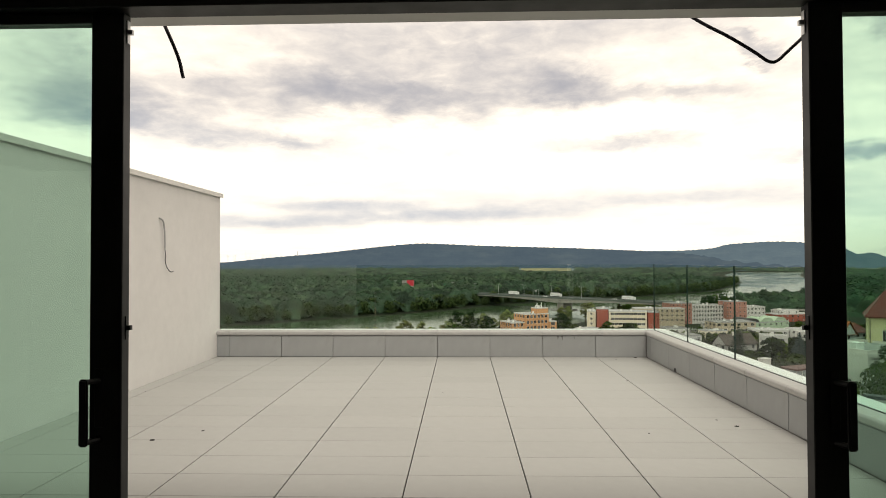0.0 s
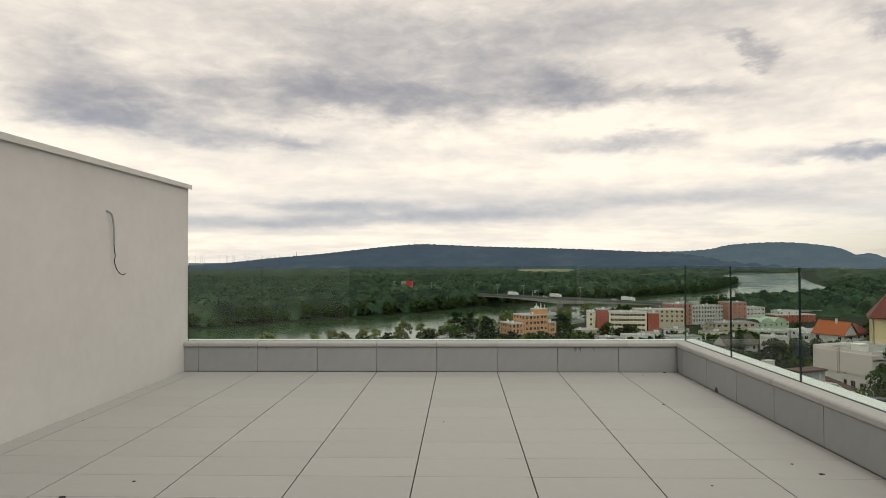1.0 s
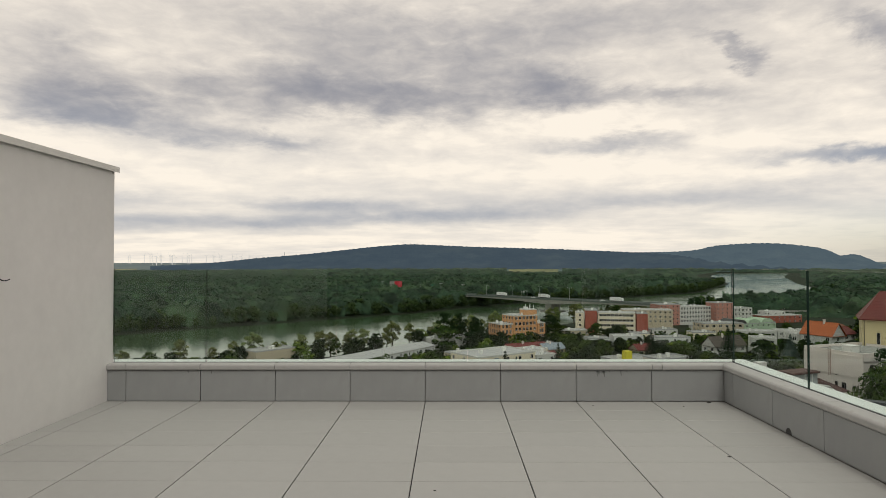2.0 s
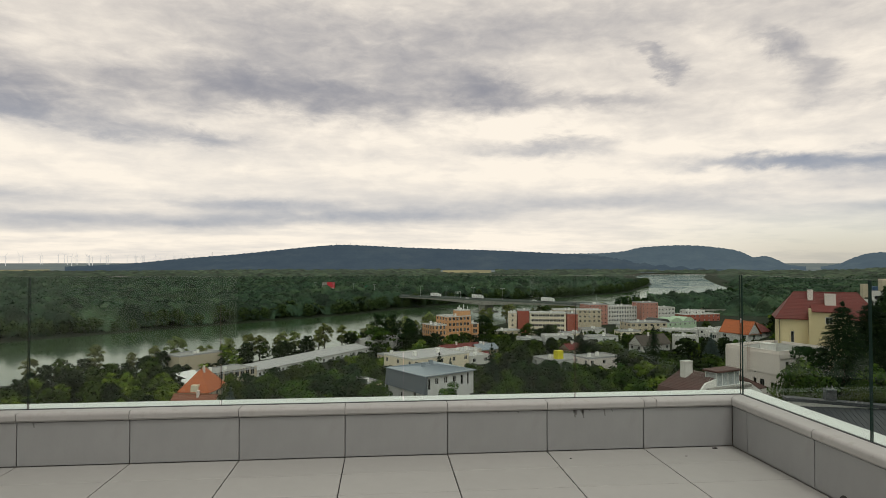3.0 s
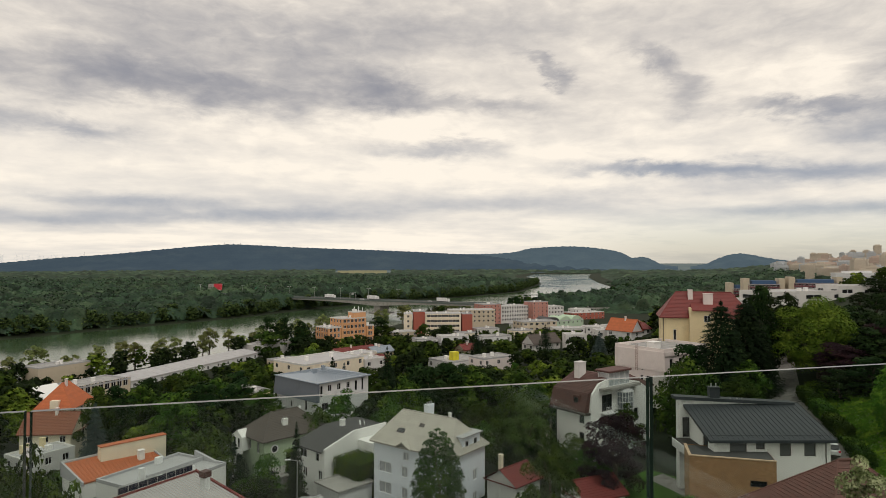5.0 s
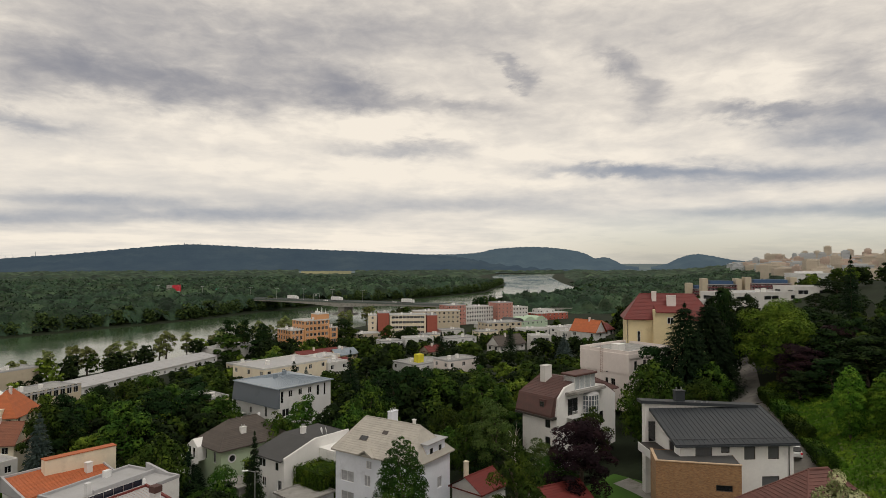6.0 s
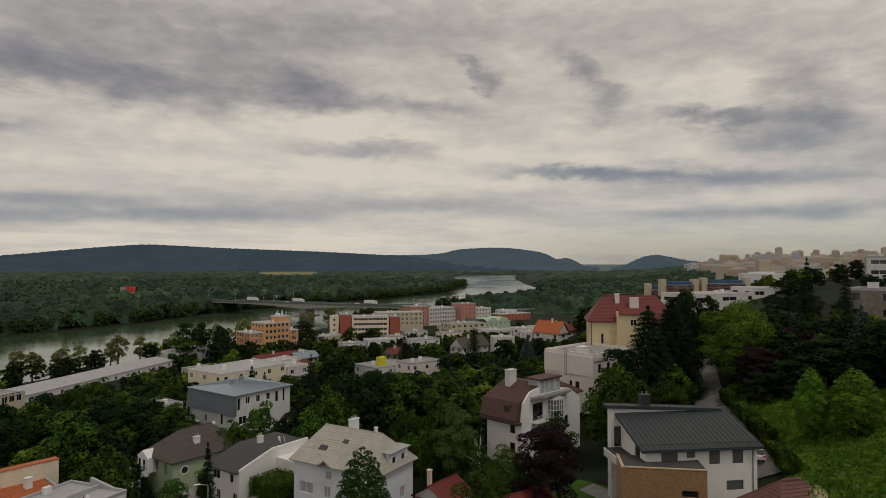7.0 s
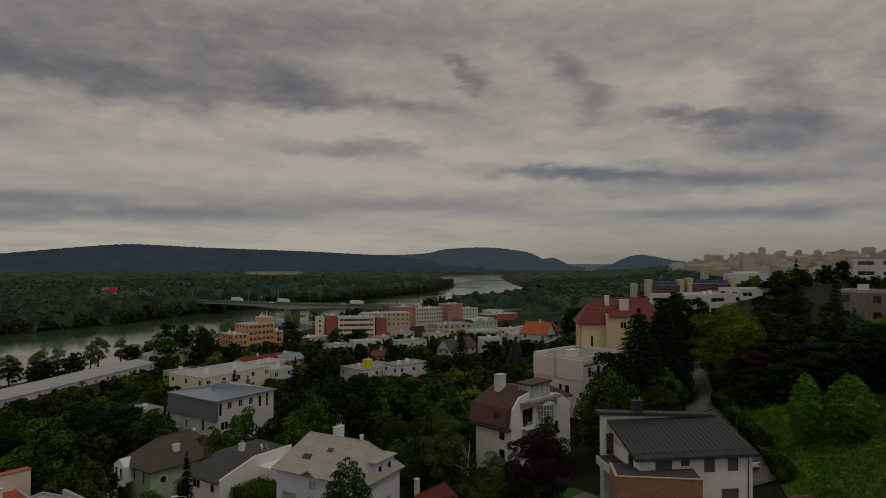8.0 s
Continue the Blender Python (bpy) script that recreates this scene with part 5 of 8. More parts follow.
# sage-green villa with dark hip roof
H = 7.8
h = house("villa", "sage-green villa with dark hip roof and white trim", "villa", (-0.7, 110.5), 31, 12.9, 8.5, -36.8, -29.0, "w_green",
          R=[(1.6, 2.4, H - 2.2, H - 1.4)], L=[(1.6, 2.5, H - 2.6, H - .7), (4.6, 5.4, H - 2.4, H - .7), (1.6, 2.5, H - 5.6, H - 4.0)], vis=-34)
pitched(h, 12.9, 8.5, H, 3.6, M["r_tile_umber"], "hip", "x", over=0.6, inset=4.2)
chimney(h, 4.6, 1.4, H + 1.2, H + 2.5, 1.0, .6, "w_white", 2)
for q in ((6.2, 4.0), (8.0, 4.3), (10.4, 5.0)):
    dish(h, q[0], q[1], H + 2.6, .30, -20)
bl = bmesh.new()
prism(bl, [(5.2, H - 2.6), (8.6, H - 2.6), (8.6, H - .2), (6.9, H + .9), (5.2, H - .2)], "x", -1.4, 1.6)
dmr = part("dormer", bl, M["w_white"], h, "white dormer with arched windows")
for s in (5.8, 7.2):
    fr, gl = window_meshes(.8, 1.7, 1, "frame_white", False)
    w = part("window", fr, None, dmr)
    w.matrix_basis = pose(-1.46, s + .8, H - 2.1, 0, 0, -90)
    p2 = part("pane", gl, None, dmr)
    p2.matrix_basis = pose(-1.47, s + .8, H - 2.1, 0, 0, -90)
part("balcony", boxes((-2.6, -1.4, 4.8, 9.0, H - 2.9, H - 2.7), (-2.6, -2.5, 4.8, 9.0, H - 2.7, H - 1.9), (-2.6, -1.4, 4.8, 4.9, H - 2.7, H - 1.9)), M["w_white"], h)
ov = bmesh.new()
bmesh.ops.create_cone(ov, cap_ends=True, segments=20, radius1=.75, radius2=.75, depth=.1)
o1 = part("round_window", ov, M["frame_white"], h)
o1.matrix_basis = pose(2.0, -.05, H - 1.8, 90, 0, 0)
ov = bmesh.new()
bmesh.ops.create_cone(ov, cap_ends=True, segments=20, radius1=.52, radius2=.52, depth=.06)
o2 = part("pane", ov, M["window"], o1)
o2.matrix_basis = pose(0, 0, .05)
part("garage_roof", boxes((-.5, 8.0, -6.0, -1.0, H - 4.9, H - 4.7), (0.0, 7.6, -5.6, -1.4, 0.0, H - 4.9)), M["concrete"], h)
gate = tagged(empty("gate_arch", pose(-6.5, 112.5, -36.5, 0, 0, 31)), "white garden arch beside the green villa", "arch")
ar = bmesh.new()
prism(ar, [(-1.3, 0), (-1.3, 4.4), (1.3, 4.4), (1.3, 0), (.8, 0)] + [(.8 * math.cos(k * math.pi / 8), 2.9 + .8 * math.sin(k * math.pi / 8)) for k in range(9)] + [(-.8, 0)], "y", 0, .5)
part("arch", ar, M["w_white"], gate)

# mansard-roofed villa with bay window and glazed lookout
H = 8.6
h = house("villa", "cream villa with brown mansard roof and white bay window", "villa", (45.83, 80.94), 22, 12.0, 6.6, -28.4, -19.8, "w_white",
          R=[(8.6, 9.4, H - 3.2, H - 1.2), (8.6, 9.4, H - 6.0, H - 4.2)], L=[(1.2, 2.2, H - 2.3, H - .7), (1.2, 2.2, H - 5.2, H - 3.6)], frame="frame_dark", mull=1, vis=-25)
pr = [(-.75, H - .45), (-.75, H - .15), (-.1, H + 2.3), (4.2, H + 4.5), (9.6, H + 3.2), (12.4, H + 1.2), (12.4, H - .2)]
rm = bmesh.new()
prism(rm, pr, "y", .32, 7.2)
rfm = part("roof", rm, M["r_tile_brown"], h)
cv = bmesh.new()
courses(cv, [(-.75, 7.2, H - .15), (-.75, .32, H - .15), (-.1, .32, H + 2.3), (-.1, 7.2, H + 2.3)], .33)
courses(cv, [(-.1, 7.2, H + 2.3), (-.1, .32, H + 2.3), (4.2, .32, H + 4.5), (4.2, 7.2, H + 4.5)], .33)
t = part("roof_covering", cv, M["r_tile_brown"], rfm)
t["kind"] = "stuff"
gw = bmesh.new()
prism(gw, [(0.0, H - .3), (.35, H + 2.2), (1.6, H + 3.6), (4.2, H + 4.2), (9.6, H + 2.9), (12.0, H + 1.2), (12.0, H - .3)], "y", -.02, .30)
part("gable_wall", gw, M["w_white"], h, "curved cream gable wall")
part("eave_box", boxes((-.9, 0.0, -.05, 7.2, H - .75, H - .45)), M["copper"], h)
rd = part("dormer", boxes((-.5, .6, 1.6, 2.8, H + .3, H + 1.9)), M["r_tile_brown"], h)
fr, gl = window_meshes(.8, 1.0, 1, "frame_dark", False)
w = part("window", fr, None, rd)
w.matrix_basis = pose(-.54, 2.6, H + .6, 0, 0, -90)
p2 = part("pane", gl, None, rd)
p2.matrix_basis = pose(-.55, 2.6, H + .6, 0, 0, -90)
bz0, bz1 = H - 1.6, H + 1.9
bay = empty("bay_window")
bay.parent = h
oc = [(6.3 + 1.35 * math.cos(math.pi + k * math.pi / 5), -.15 + 1.35 * math.sin(math.pi + k * math.pi / 5)) for k in range(6)]
bb = bmesh.new()
prism(bb, oc, "z", bz0 - .3, bz0)
prism(bb, oc, "z", bz1, bz1 + .12)
for q in oc:
    cylinder(bb, (q[0], q[1], bz0), (q[0], q[1], bz1), .06, sides=6)
for z in (bz0 + 1.0, bz0 + 2.0, bz0 + 2.8):
    for q, r_ in zip(oc[:-1], oc[1:]):
        cylinder(bb, (q[0], q[1], z), (r_[0], r_[1], z), .04, sides=5)
for q, r_ in zip(oc[:-1], oc[1:]):
    m_ = ((q[0] + r_[0]) / 2, (q[1] + r_[1]) / 2)
    cylinder(bb, (*m_, bz0), (*m_, bz1), .035, sides=5)
part("frame", bb, M["frame_white"], bay)
bg_ = bmesh.new()
prism(bg_, [(6.3 + (q[0] - 6.3) * .97, -.15 + (q[1] + .15) * .97) for q in oc], "z", bz0, bz1)
part("pane", bg_, M["bay_glass"], bay)
bt = bmesh.new()
apex = bt.verts.new((6.3, -.1, bz1 + .9))
ring = [bt.verts.new((q[0], q[1], bz1 + .12)) for q in oc]
for q, r_ in zip(ring[:-1], ring[1:]):
    bt.faces.new((q, r_, apex))
part("bay_roof", bt, M["r_light"], bay)
dw = empty("balcony_door")
dw.parent = h
fr, gl = window_meshes(1.9, 2.4, 2, "frame_dark", False)
w = part("frame", fr, None, dw)
w.matrix_basis = pose(2.1, -.05, H - .6)
p2 = part("pane", gl, None, dw)
p2.matrix_basis = pose(2.1, -.07, H - .6)
rl = bmesh.new()
box(rl, 1.9, 4.3, -1.1, -.05, H - .9, H - .75)
for k in range(13):
    cylinder(rl, (1.95 + k * .19, -1.06, H - .75), (1.95 + k * .19, -1.06, H + .2), .018, sides=5)
cylinder(rl, (1.9, -1.06, H + .2), (4.3, -1.06, H + .2), .03, sides=6)
part("railing", rl, M["frame_white"], dw)
tz = H + 3.0
tw = empty("lookout")
tw.parent = h
tb = bmesh.new()
for q in ((3.4, -.1), (4.4, -.1), (5.4, -.1), (6.6, -.1), (7.6, .7), (7.6, 1.9), (3.4, 1.9)):
    cylinder(tb, (*q, tz), (*q, tz + 2.0), .06, sides=6)
for z in (tz, tz + 2.0):
    box(tb, 3.3, 7.7, -.2, 2.0, z - .08, z)
part("frame", tb, M["frame_white"], tw)
part("pane", boxes((3.45, 7.55, -.05, 1.85, tz, tz + 1.9)), M["pale_glass"], tw)
part("lookout_roof", boxes((3.1, 7.6, -.5, 2.3, tz + 2.0, tz + 2.3), bevel=.05), M["r_tile_brown"], tw)
part("terrace_slab", boxes((1.6, 9.0, -.9, 2.2, tz - .5, tz - .12)), M["concrete"], h)
chimney(h, 2.4, 4.6, H + 2.6, H + 6.0, 1.3, 1.0, "w_town", 0)
pitched(h, 5.5, 7, H + 1.2, 1.6, M["r_tile_brown"], "hip", "y", over=.2, inset=2.0, name="rear_roof").matrix_basis = pose(10.0, 2.5, 0)

h.scale.x = 1.22

# modern white house with anthracite mono-pitch roof
H = 8.6
h = house("house", "modern white house with anthracite standing-seam roof", "house", (49.33, 58.78), -15, 14.2, 7.0, -26.8, -18.2, "w_white",
          R=[(1.9, 4.0, H - 2.2, H - .45), (5.1, 6.2, H - 1.2, H - .45), (8.0, 9.4, H - 2.0, H - .4), (11.0, 12.4, H - 2.0, H - .4), (10.2, 12.4, H - 5.0, H - 3.9)], L=[(1.6, 3.0, H - 3.2, H - .4), (1.0, 3.2, H - 6.2, H - 3.6), (4.0, 6.2, H - 6.2, H - 3.6)], frame="frame_dark", mull=1, vis=-24, blindR=True)
rb = bmesh.new()
prism(rb, [(-.55, H - .32), (-.55, H - .02), (7.4, H + 2.45), (7.4, H + 2.15)], "x", -.8, 14.7)
rfm = part("roof", rb, M["r_metal_dark"], h)
cv = bmesh.new()
seams(cv, [(-.8, -.55, H - .02), (14.7, -.55, H - .02), (14.7, 7.4, H + 2.45), (-.8, 7.4, H + 2.45)], .62, .05)
t = part("roof_covering", cv, M["r_metal_dark"], rfm)
t["kind"] = "stuff"
gg = bmesh.new()
prism(gg, [(0.0, H - .2), (0.0, H - .1), (7.0, H + 2.1), (7.0, H - .2)], "x", 0.0, .25)
prism(gg, [(0.0, H - .2), (0.0, H - .1), (7.0, H + 2.1), (7.0, H - .2)], "x", 13.95, 14.2)
part("gable", gg, M["w_white"], h)
rear = part("rear_block", boxes((-1.3, 13.2, 7.05, 8.2, 0.0, H + 2.15)), M["w_white"], h)
rb = bmesh.new()
prism(rb, [(-1.3, H + 2.15), (-1.3, H + 2.95), (13.2, H + 2.2), (13.2, H + 2.15)], "y", 7.05, 8.2)
part("rear_gable", rb, M["w_white"], rear)
rb = bmesh.new()
prism(rb, [(-2.0, H + 2.98), (-2.0, H + 3.36), (14.0, H + 2.56), (14.0, H + 2.2)], "y", 6.75, 8.2)
part("rear_roof", rb, M["r_metal_dark"], rear)
chimney(h, 2.9, 7.2, H + 2.9, H + 4.3, 1.3, .8, "r_metal_dark", 2)
part("glazed_door", boxes((-.9, .1, 6.98, 7.05, H - 1.7, H + .7)), M["window"], rear)
part("downpipe", cylinder(cylinder(bmesh.new(), (13.6, -.08, 0), (13.6, -.08, H - .3), .05, sides=8), (13.6, -.08, H - .3), (13.6, -.5, H - .15), .05, sides=8), M["copper"], h)
part("gutter", boxes((-.8, 14.7, -.68, -.55, H - .3, H - .17)), M["r_metal_dark"], h)
gd = bmesh.new()
cylinder(gd, (-.7, .25, H + .36), (14.6, .25, H + .36), .035, sides=6)
for k in range(13):
    box(gd, -.55 + k * 1.24, -.49 + k * 1.24, .22, .28, H + .18, H + .37)
part("snow_guard", gd, M["r_metal_dark"], h, "dark snow guard rail above the eave")
for vx in (5.6, 6.5, 7.2):
    part("vent_pipe", cylinder(bmesh.new(), (vx, 7.2, H + 2.3), (vx, 7.2, H + 3.1), .10, .09, sides=8), M["tank"], h, "short bright vent pipe")
bal = part("balcony", boxes((-2.3, -.05, .6, 6.9, H - 2.0, H - 1.8)), material("dark_decking", (.035, .03, .027), rough=.8, vary=.25, scale=2), h, "dark timber deck")
part("deck_wall", boxes((-2.4, -2.3, .6, 6.9, H - 2.7, H - 1.75)), M["w_grey"], bal)
h.scale.x = .935
# its sandy brick wing
H = 7.8
h = house("brick_wing", "sandy brick garden wing with a flat terrace roof", "annex", (45.6, 58.2), -30, 8.8, 4.6, -27.4, -19.6, "brick_face",
          R=[(6.2, 7.9, H - 2.9, H - 2.2)], frame="frame_dark", mull=1, vis=-24)
bt_ = M["brick_face"].node_tree
tb_n = bt_.nodes.new("ShaderNodeTexBrick")
tb_n.inputs["Scale"].default_value, tb_n.inputs["Mortar Size"].default_value = 1.0, 0.008
tb_n.inputs["Brick Width"].default_value, tb_n.inputs["Row Height"].default_value = 0.25, 0.085
tb_n.inputs["Color1"].default_value, tb_n.inputs["Color2"].default_value, tb_n.inputs["Mortar"].default_value = (.44, .25, .115, 1), (.30, .15, .07, 1), (.36, .25, .15, 1)
mp_n = bt_.nodes.new("ShaderNodeMapping")
mp_n.inputs["Rotation"].default_value = (radians(90), 0, 0)
tc_n = bt_.nodes.new("ShaderNodeTexCoord")
bt_.links.new(tc_n.outputs["Object"], mp_n.inputs[0])
bt_.links.new(mp_n.outputs[0], tb_n.inputs["Vector"])
for ln in list(bt_.links):
    if ln.from_node.bl_idname == "ShaderNodeRGB":
        bt_.links.new(tb_n.outputs["Color"], ln.to_socket)
part("roof_deck", boxes((.25, 8.8, .25, 4.6, H - .14, H - .06)), M["r_bitumen"], h)
part("coping", boxes((-.06, 8.86, -.06, .25, H, H + .1), (-.06, .25, .25, 4.6, H, H + .1)), material("sand_coping", (.5, .36, .24), rough=.8), h)

# yellow house with red roof
H = 12.8
h = house("house", "pale yellow house with steep red roof", "house", (77.8, 109.7), -30, 17.0, 8.0, -22.0, -9.2, "w_yellow",
          R=[(2.2, 2.8, H - 4.8, H - 2.6), (1.0, 1.6, H - 8.2, H - 6.4), (3.6, 4.2, H - 8.2, H - 6.4)], L=[(3.0, 4.0, H - 3.0, H - 1.6)], vis=-16)
pitched(h, 17.0, 8.0, H, 4.9, M["r_tile_red"], "hip", "x", over=.5, inset=3.6)
chimney(h, 5.4, 2.6, H + 2.4, H + 5.3, .9, .8, "w_rose", 0)
chimney(h, 8.2, 1.4, H + 1.2, H + 4.6, 1.8, .9, "w_rose", 0)
tower = part("stair_tower", boxes((5.2, 11.4, -1.1, 0.4, 0.0, H + 1.3), (5.2, 5.6, -1.2, .4, H - 3.0, H + 1.9)), M["w_yellow"], h)
rb = bmesh.new()
prism(rb, [(-1.5, H + 1.3), (-1.5, H + 1.45), (2.6, H + 2.9), (2.6, H + 2.7)], "x", 5.7, 11.7)
part("tower_roof", rb, M["r_tile_red"], tower)
fr, gl = window_meshes(1.2, 1.3, 2, "frame_white", False)
w = part("window", fr, None, tower)
w.matrix_basis = pose(7.9, -1.15, H - .9)
w = part("pane", gl, None, tower)
w.matrix_basis = pose(7.9, -1.17, H - .9)
for q in ((1.3, .6), (9.6, 2.6)):
    sk = part("skylight", boxes((-.45, .45, -.4, .4, .02, .14)), M["frame_white"], h)
    sk.matrix_basis = pose(q[0], q[1], H + q[1] * 1.22 + .1, 50, 0, 0)
part("downpipe", cylinder(bmesh.new(), (.3, -.1, 0), (.3, -.1, H), .06, sides=8), M["copper"], h)

# low roofs in the foreground
h = house("house", "orange-roofed annex behind a grey parapet", "house", (-26.5, 102.0), 38, 13.0, 7.0, -38.0, -31.0, "w_white", vis=-33)
rb = bmesh.new()
prism(rb, [(-.1, 7.0), (7.0, 8.5), (7.0, 8.3), (-.1, 6.8)], "x", 0.1, 12.9)
ro = part("roof", rb, M["r_tile_orange"], h)
cv = bmesh.new()
courses(cv, [(.1, -.1, 7.0), (12.9, -.1, 7.0), (12.9, 7.0, 8.5), (.1, 7.0, 8.5)], .36)
t = part("roof_covering", cv, M["r_tile_orange"], ro)
t["kind"] = "stuff"
e_ = bmesh.new()
for x in (-.2, 12.9):
    prism(e_, [(-.3, 6.6), (-.3, 7.2), (7.3, 8.85), (7.3, 6.6)], "x", x, x + .3)
box(e_, -.2, 13.2, 7.0, 7.3, 6.6, 8.8)
part("roof_edge", e_, M["w_edge"], h)
chimney(h, 9.6, 2.2, 7.2, 9.0, .9, .8, "w_white", 0)
h = house("house", "cream firewall house end with tiled cap", "house", (-25.7, 108.6), 32, 10.3, 1.5, -38.5, -27.7, "w_cream", vis=-33)
part("wall_cap", boxes((-.08, 10.38, -.08, 1.55, 10.8, 10.92)), M["r_tile_orange"], h)
h = house("house", "white flat-roofed house with grey membrane roof", "house", (-14.6, 84.0), 47, 13.0, 10.0, -36.0, -27.3, "w_white", vis=-34)
flat_roof(h, 13.0, 10.0, 8.7, "r_light", "w_edge", rim=.35, cap=.3)
part("roof_step", boxes((3.6, 12.7, 4.4, 4.8, 8.7, 9.25)), M["w_edge"], h)
pw = bmesh.new()
prism(pw, [(1.5, 8.9), (6.2, 9.9), (6.2, 8.6), (1.5, 8.6)], "x", 12.7, 13.1)
part("parapet_wall", pw, M["w_edge"], h)
for q in ((1.5, 2.0), (2.6, 2.0), (3.6, 2.2)):
    part("cooling_unit", boxes((q[0], q[0] + .8, q[1], q[1] + .5, 8.72, 9.5), bevel=.03), M["white_plain"], h, "white outdoor cooling unit")
part("cooling_unit", boxes((8.2, 9.2, 8.6, 9.2, 8.72, 9.7), bevel=.03), M["white_plain"], h, "white outdoor cooling unit")
dish(h, 7.6, 1.0, 8.7, .5, 10)
dish(h, 8.4, 1.0, 8.7, .5, 30)
part("roof_stair", boxes((3.0, 3.6, 5.0, 5.6, 8.7, 10.2)), M["w_grey"], h)
h = house("house", "house with pale corrugated roof and red edging", "house", (-9.6, 67.0), 44, 10.5, 9.0, -35.5, -26.0, "w_white", vis=-33)
rb = bmesh.new()
prism(rb, [(-.3, 9.4), (9.3, 11.4), (9.3, 11.2), (-.3, 9.2)], "x", -.2, 10.7)
ro = part("roof", rb, M["r_light"], h)
cv = bmesh.new()
seams(cv, [(-.2, -.3, 9.4), (10.7, -.3, 9.4), (10.7, 9.3, 11.4), (-.2, 9.3, 11.4)], .4, .06)
t = part("roof_covering", cv, material("pinkish_corrugated", (.55, .45, .42), rough=.6), ro)
t["kind"] = "stuff"
e_ = bmesh.new()
for x in (-.45, 10.65):
    prism(e_, [(-.4, 9.2), (-.4, 9.6), (9.5, 11.66), (9.5, 9.2)], "x", x, x + .28)
box(e_, -.17, 10.65, 9.25, 9.5, 11.0, 11.6)
part("roof_edge", e_, M["r_tile_red"], h)
chimney(h, 8.6, 5.0, 10.0, 12.0, .8, .8, "w_grey", 0)
part("chimney_cap", boxes((8.5, 9.5, 4.9, 5.9, 12.0, 12.7)), M["r_tile_brown"], h)
rl = boxes((1.0, 10.7, 9.9, 9.94, 12.3, 12.38))
for k in range(9):
    box(rl, 1.0 + k * 1.2, 1.06 + k * 1.2, 9.9, 9.95, 11.2, 12.3)
rp = part("railing", rl, M["tank"], h, "roof railing with dark panels")
part("railing_panel", boxes((1.06, 10.6, 9.91, 9.93, 11.5, 12.2)), M["solar"], rp)
h = house("garage", "low garage with weathered concrete roof", "garage", (10.0, 88.6), 30, 6.0, 5.6, -35.0, -31.0, "w_grey", vis=-34)
flat_roof(h, 6.0, 5.6, 4.0, "concrete", "concrete", rim=.15, over=.3)
h = house("house", "low house with pale sheet roof", "house", (2.0, 70.0), 36, 8.0, 7.0, -34.5, -28.2, "w_white", vis=-33)
pitched(h, 8.0, 7.0, 6.3, 1.0, M["r_light"], "gable", "x", over=.3, cover="seam")
chimney(h, 1.0, 3.0, 6.8, 8.3, .9, .9, "w_white", 2)
h = house("garden_shed", "garden shed with red tiled roof", "shed", (37.0, 66.0), 10, 6.0, 5.0, -29.5, -26.6, "w_white", vis=-28)
pitched(h, 6.0, 5.0, 2.9, 1.6, M["r_tile_red"], "gable", "x", over=.4)
h = house("garden_shed", "small shed with red roof among the trees", "shed", (32.2, 76.4), 30, 5.4, 5.0, -32.0, -28.0, "w_white", vis=-28.6)
pitched(h, 5.4, 5.0, 4.0, 1.6, M["r_tile_red"], "gable", "x", over=.4)
chimney(h, .6, 3.0, 4.3, 7.2, .5, .5, "w_cream", 0)
# brown hipped roof just below the terrace
h = house("house", "neighbouring house with dark reddish-brown hipped roof", "house", (31.8, 27.0), -8, 8.6, 8.0, -25.1, -14.6, "w_white", vis=-14)
pitched(h, 8.6, 8.0, 10.4, 3.9, material("reddish_brown_tiles", (.13, .055, .045), rough=.75, vary=.2, scale=1.2, island=True, each=.14), "hip", "x", over=.6, inset=4.2, step=.24)

# ---- houses farther down towards the river ----
ROOFS = dict(flat=("r_gravel", "w_edge"), pale=("r_light", "w_town"))


def simple(name, label, cat, N, yaw, a, b, z0, z1, wall, roof, storeys=2, cols=(4, 3), group="", win=(1.2, 1.3), rh=2.6, vis=None, frame="frame_white"):
    wall = "w_town" if wall == "w_white" else wall
    H = z1 - z0
    first = H - 2.9 * storeys + 1.0
    R = [q for q in grid_windows(a, storeys, cols[0], win[0], win[1], first, 2.9) if q[2] > 0.2] if cols[0] else []
    L = [q for q in grid_windows(b, storeys, cols[1], win[0], win[1], first, 2.9) if q[2] > 0.2] if cols[1] else []
    hs = house(name, label, cat, N, yaw, a, b, z0, z1, wall, R, L, frame, 2, group, vis)
    if roof in ROOFS:
        flat_roof(hs, a, b, H, *ROOFS[roof], rim=.4)
        rng = random.Random(int(N[0] * 7 + N[1]))
        for _ in range(2):
            chimney(hs, rng.uniform(.2, .7) * a, rng.uniform(.2, .7) * b, H, H + rng.uniform(.8, 1.5), 1.0, .8, "w_white", 0)
    else:
        mat_name, kind, along = roof
        pitched(hs, a, b, H, rh, M[mat_name], kind, along)
        chimney(hs, a * .4, b * .4, H + rh * .5, H + rh + .8, .7, .5, "w_rose", 0)
    return hs


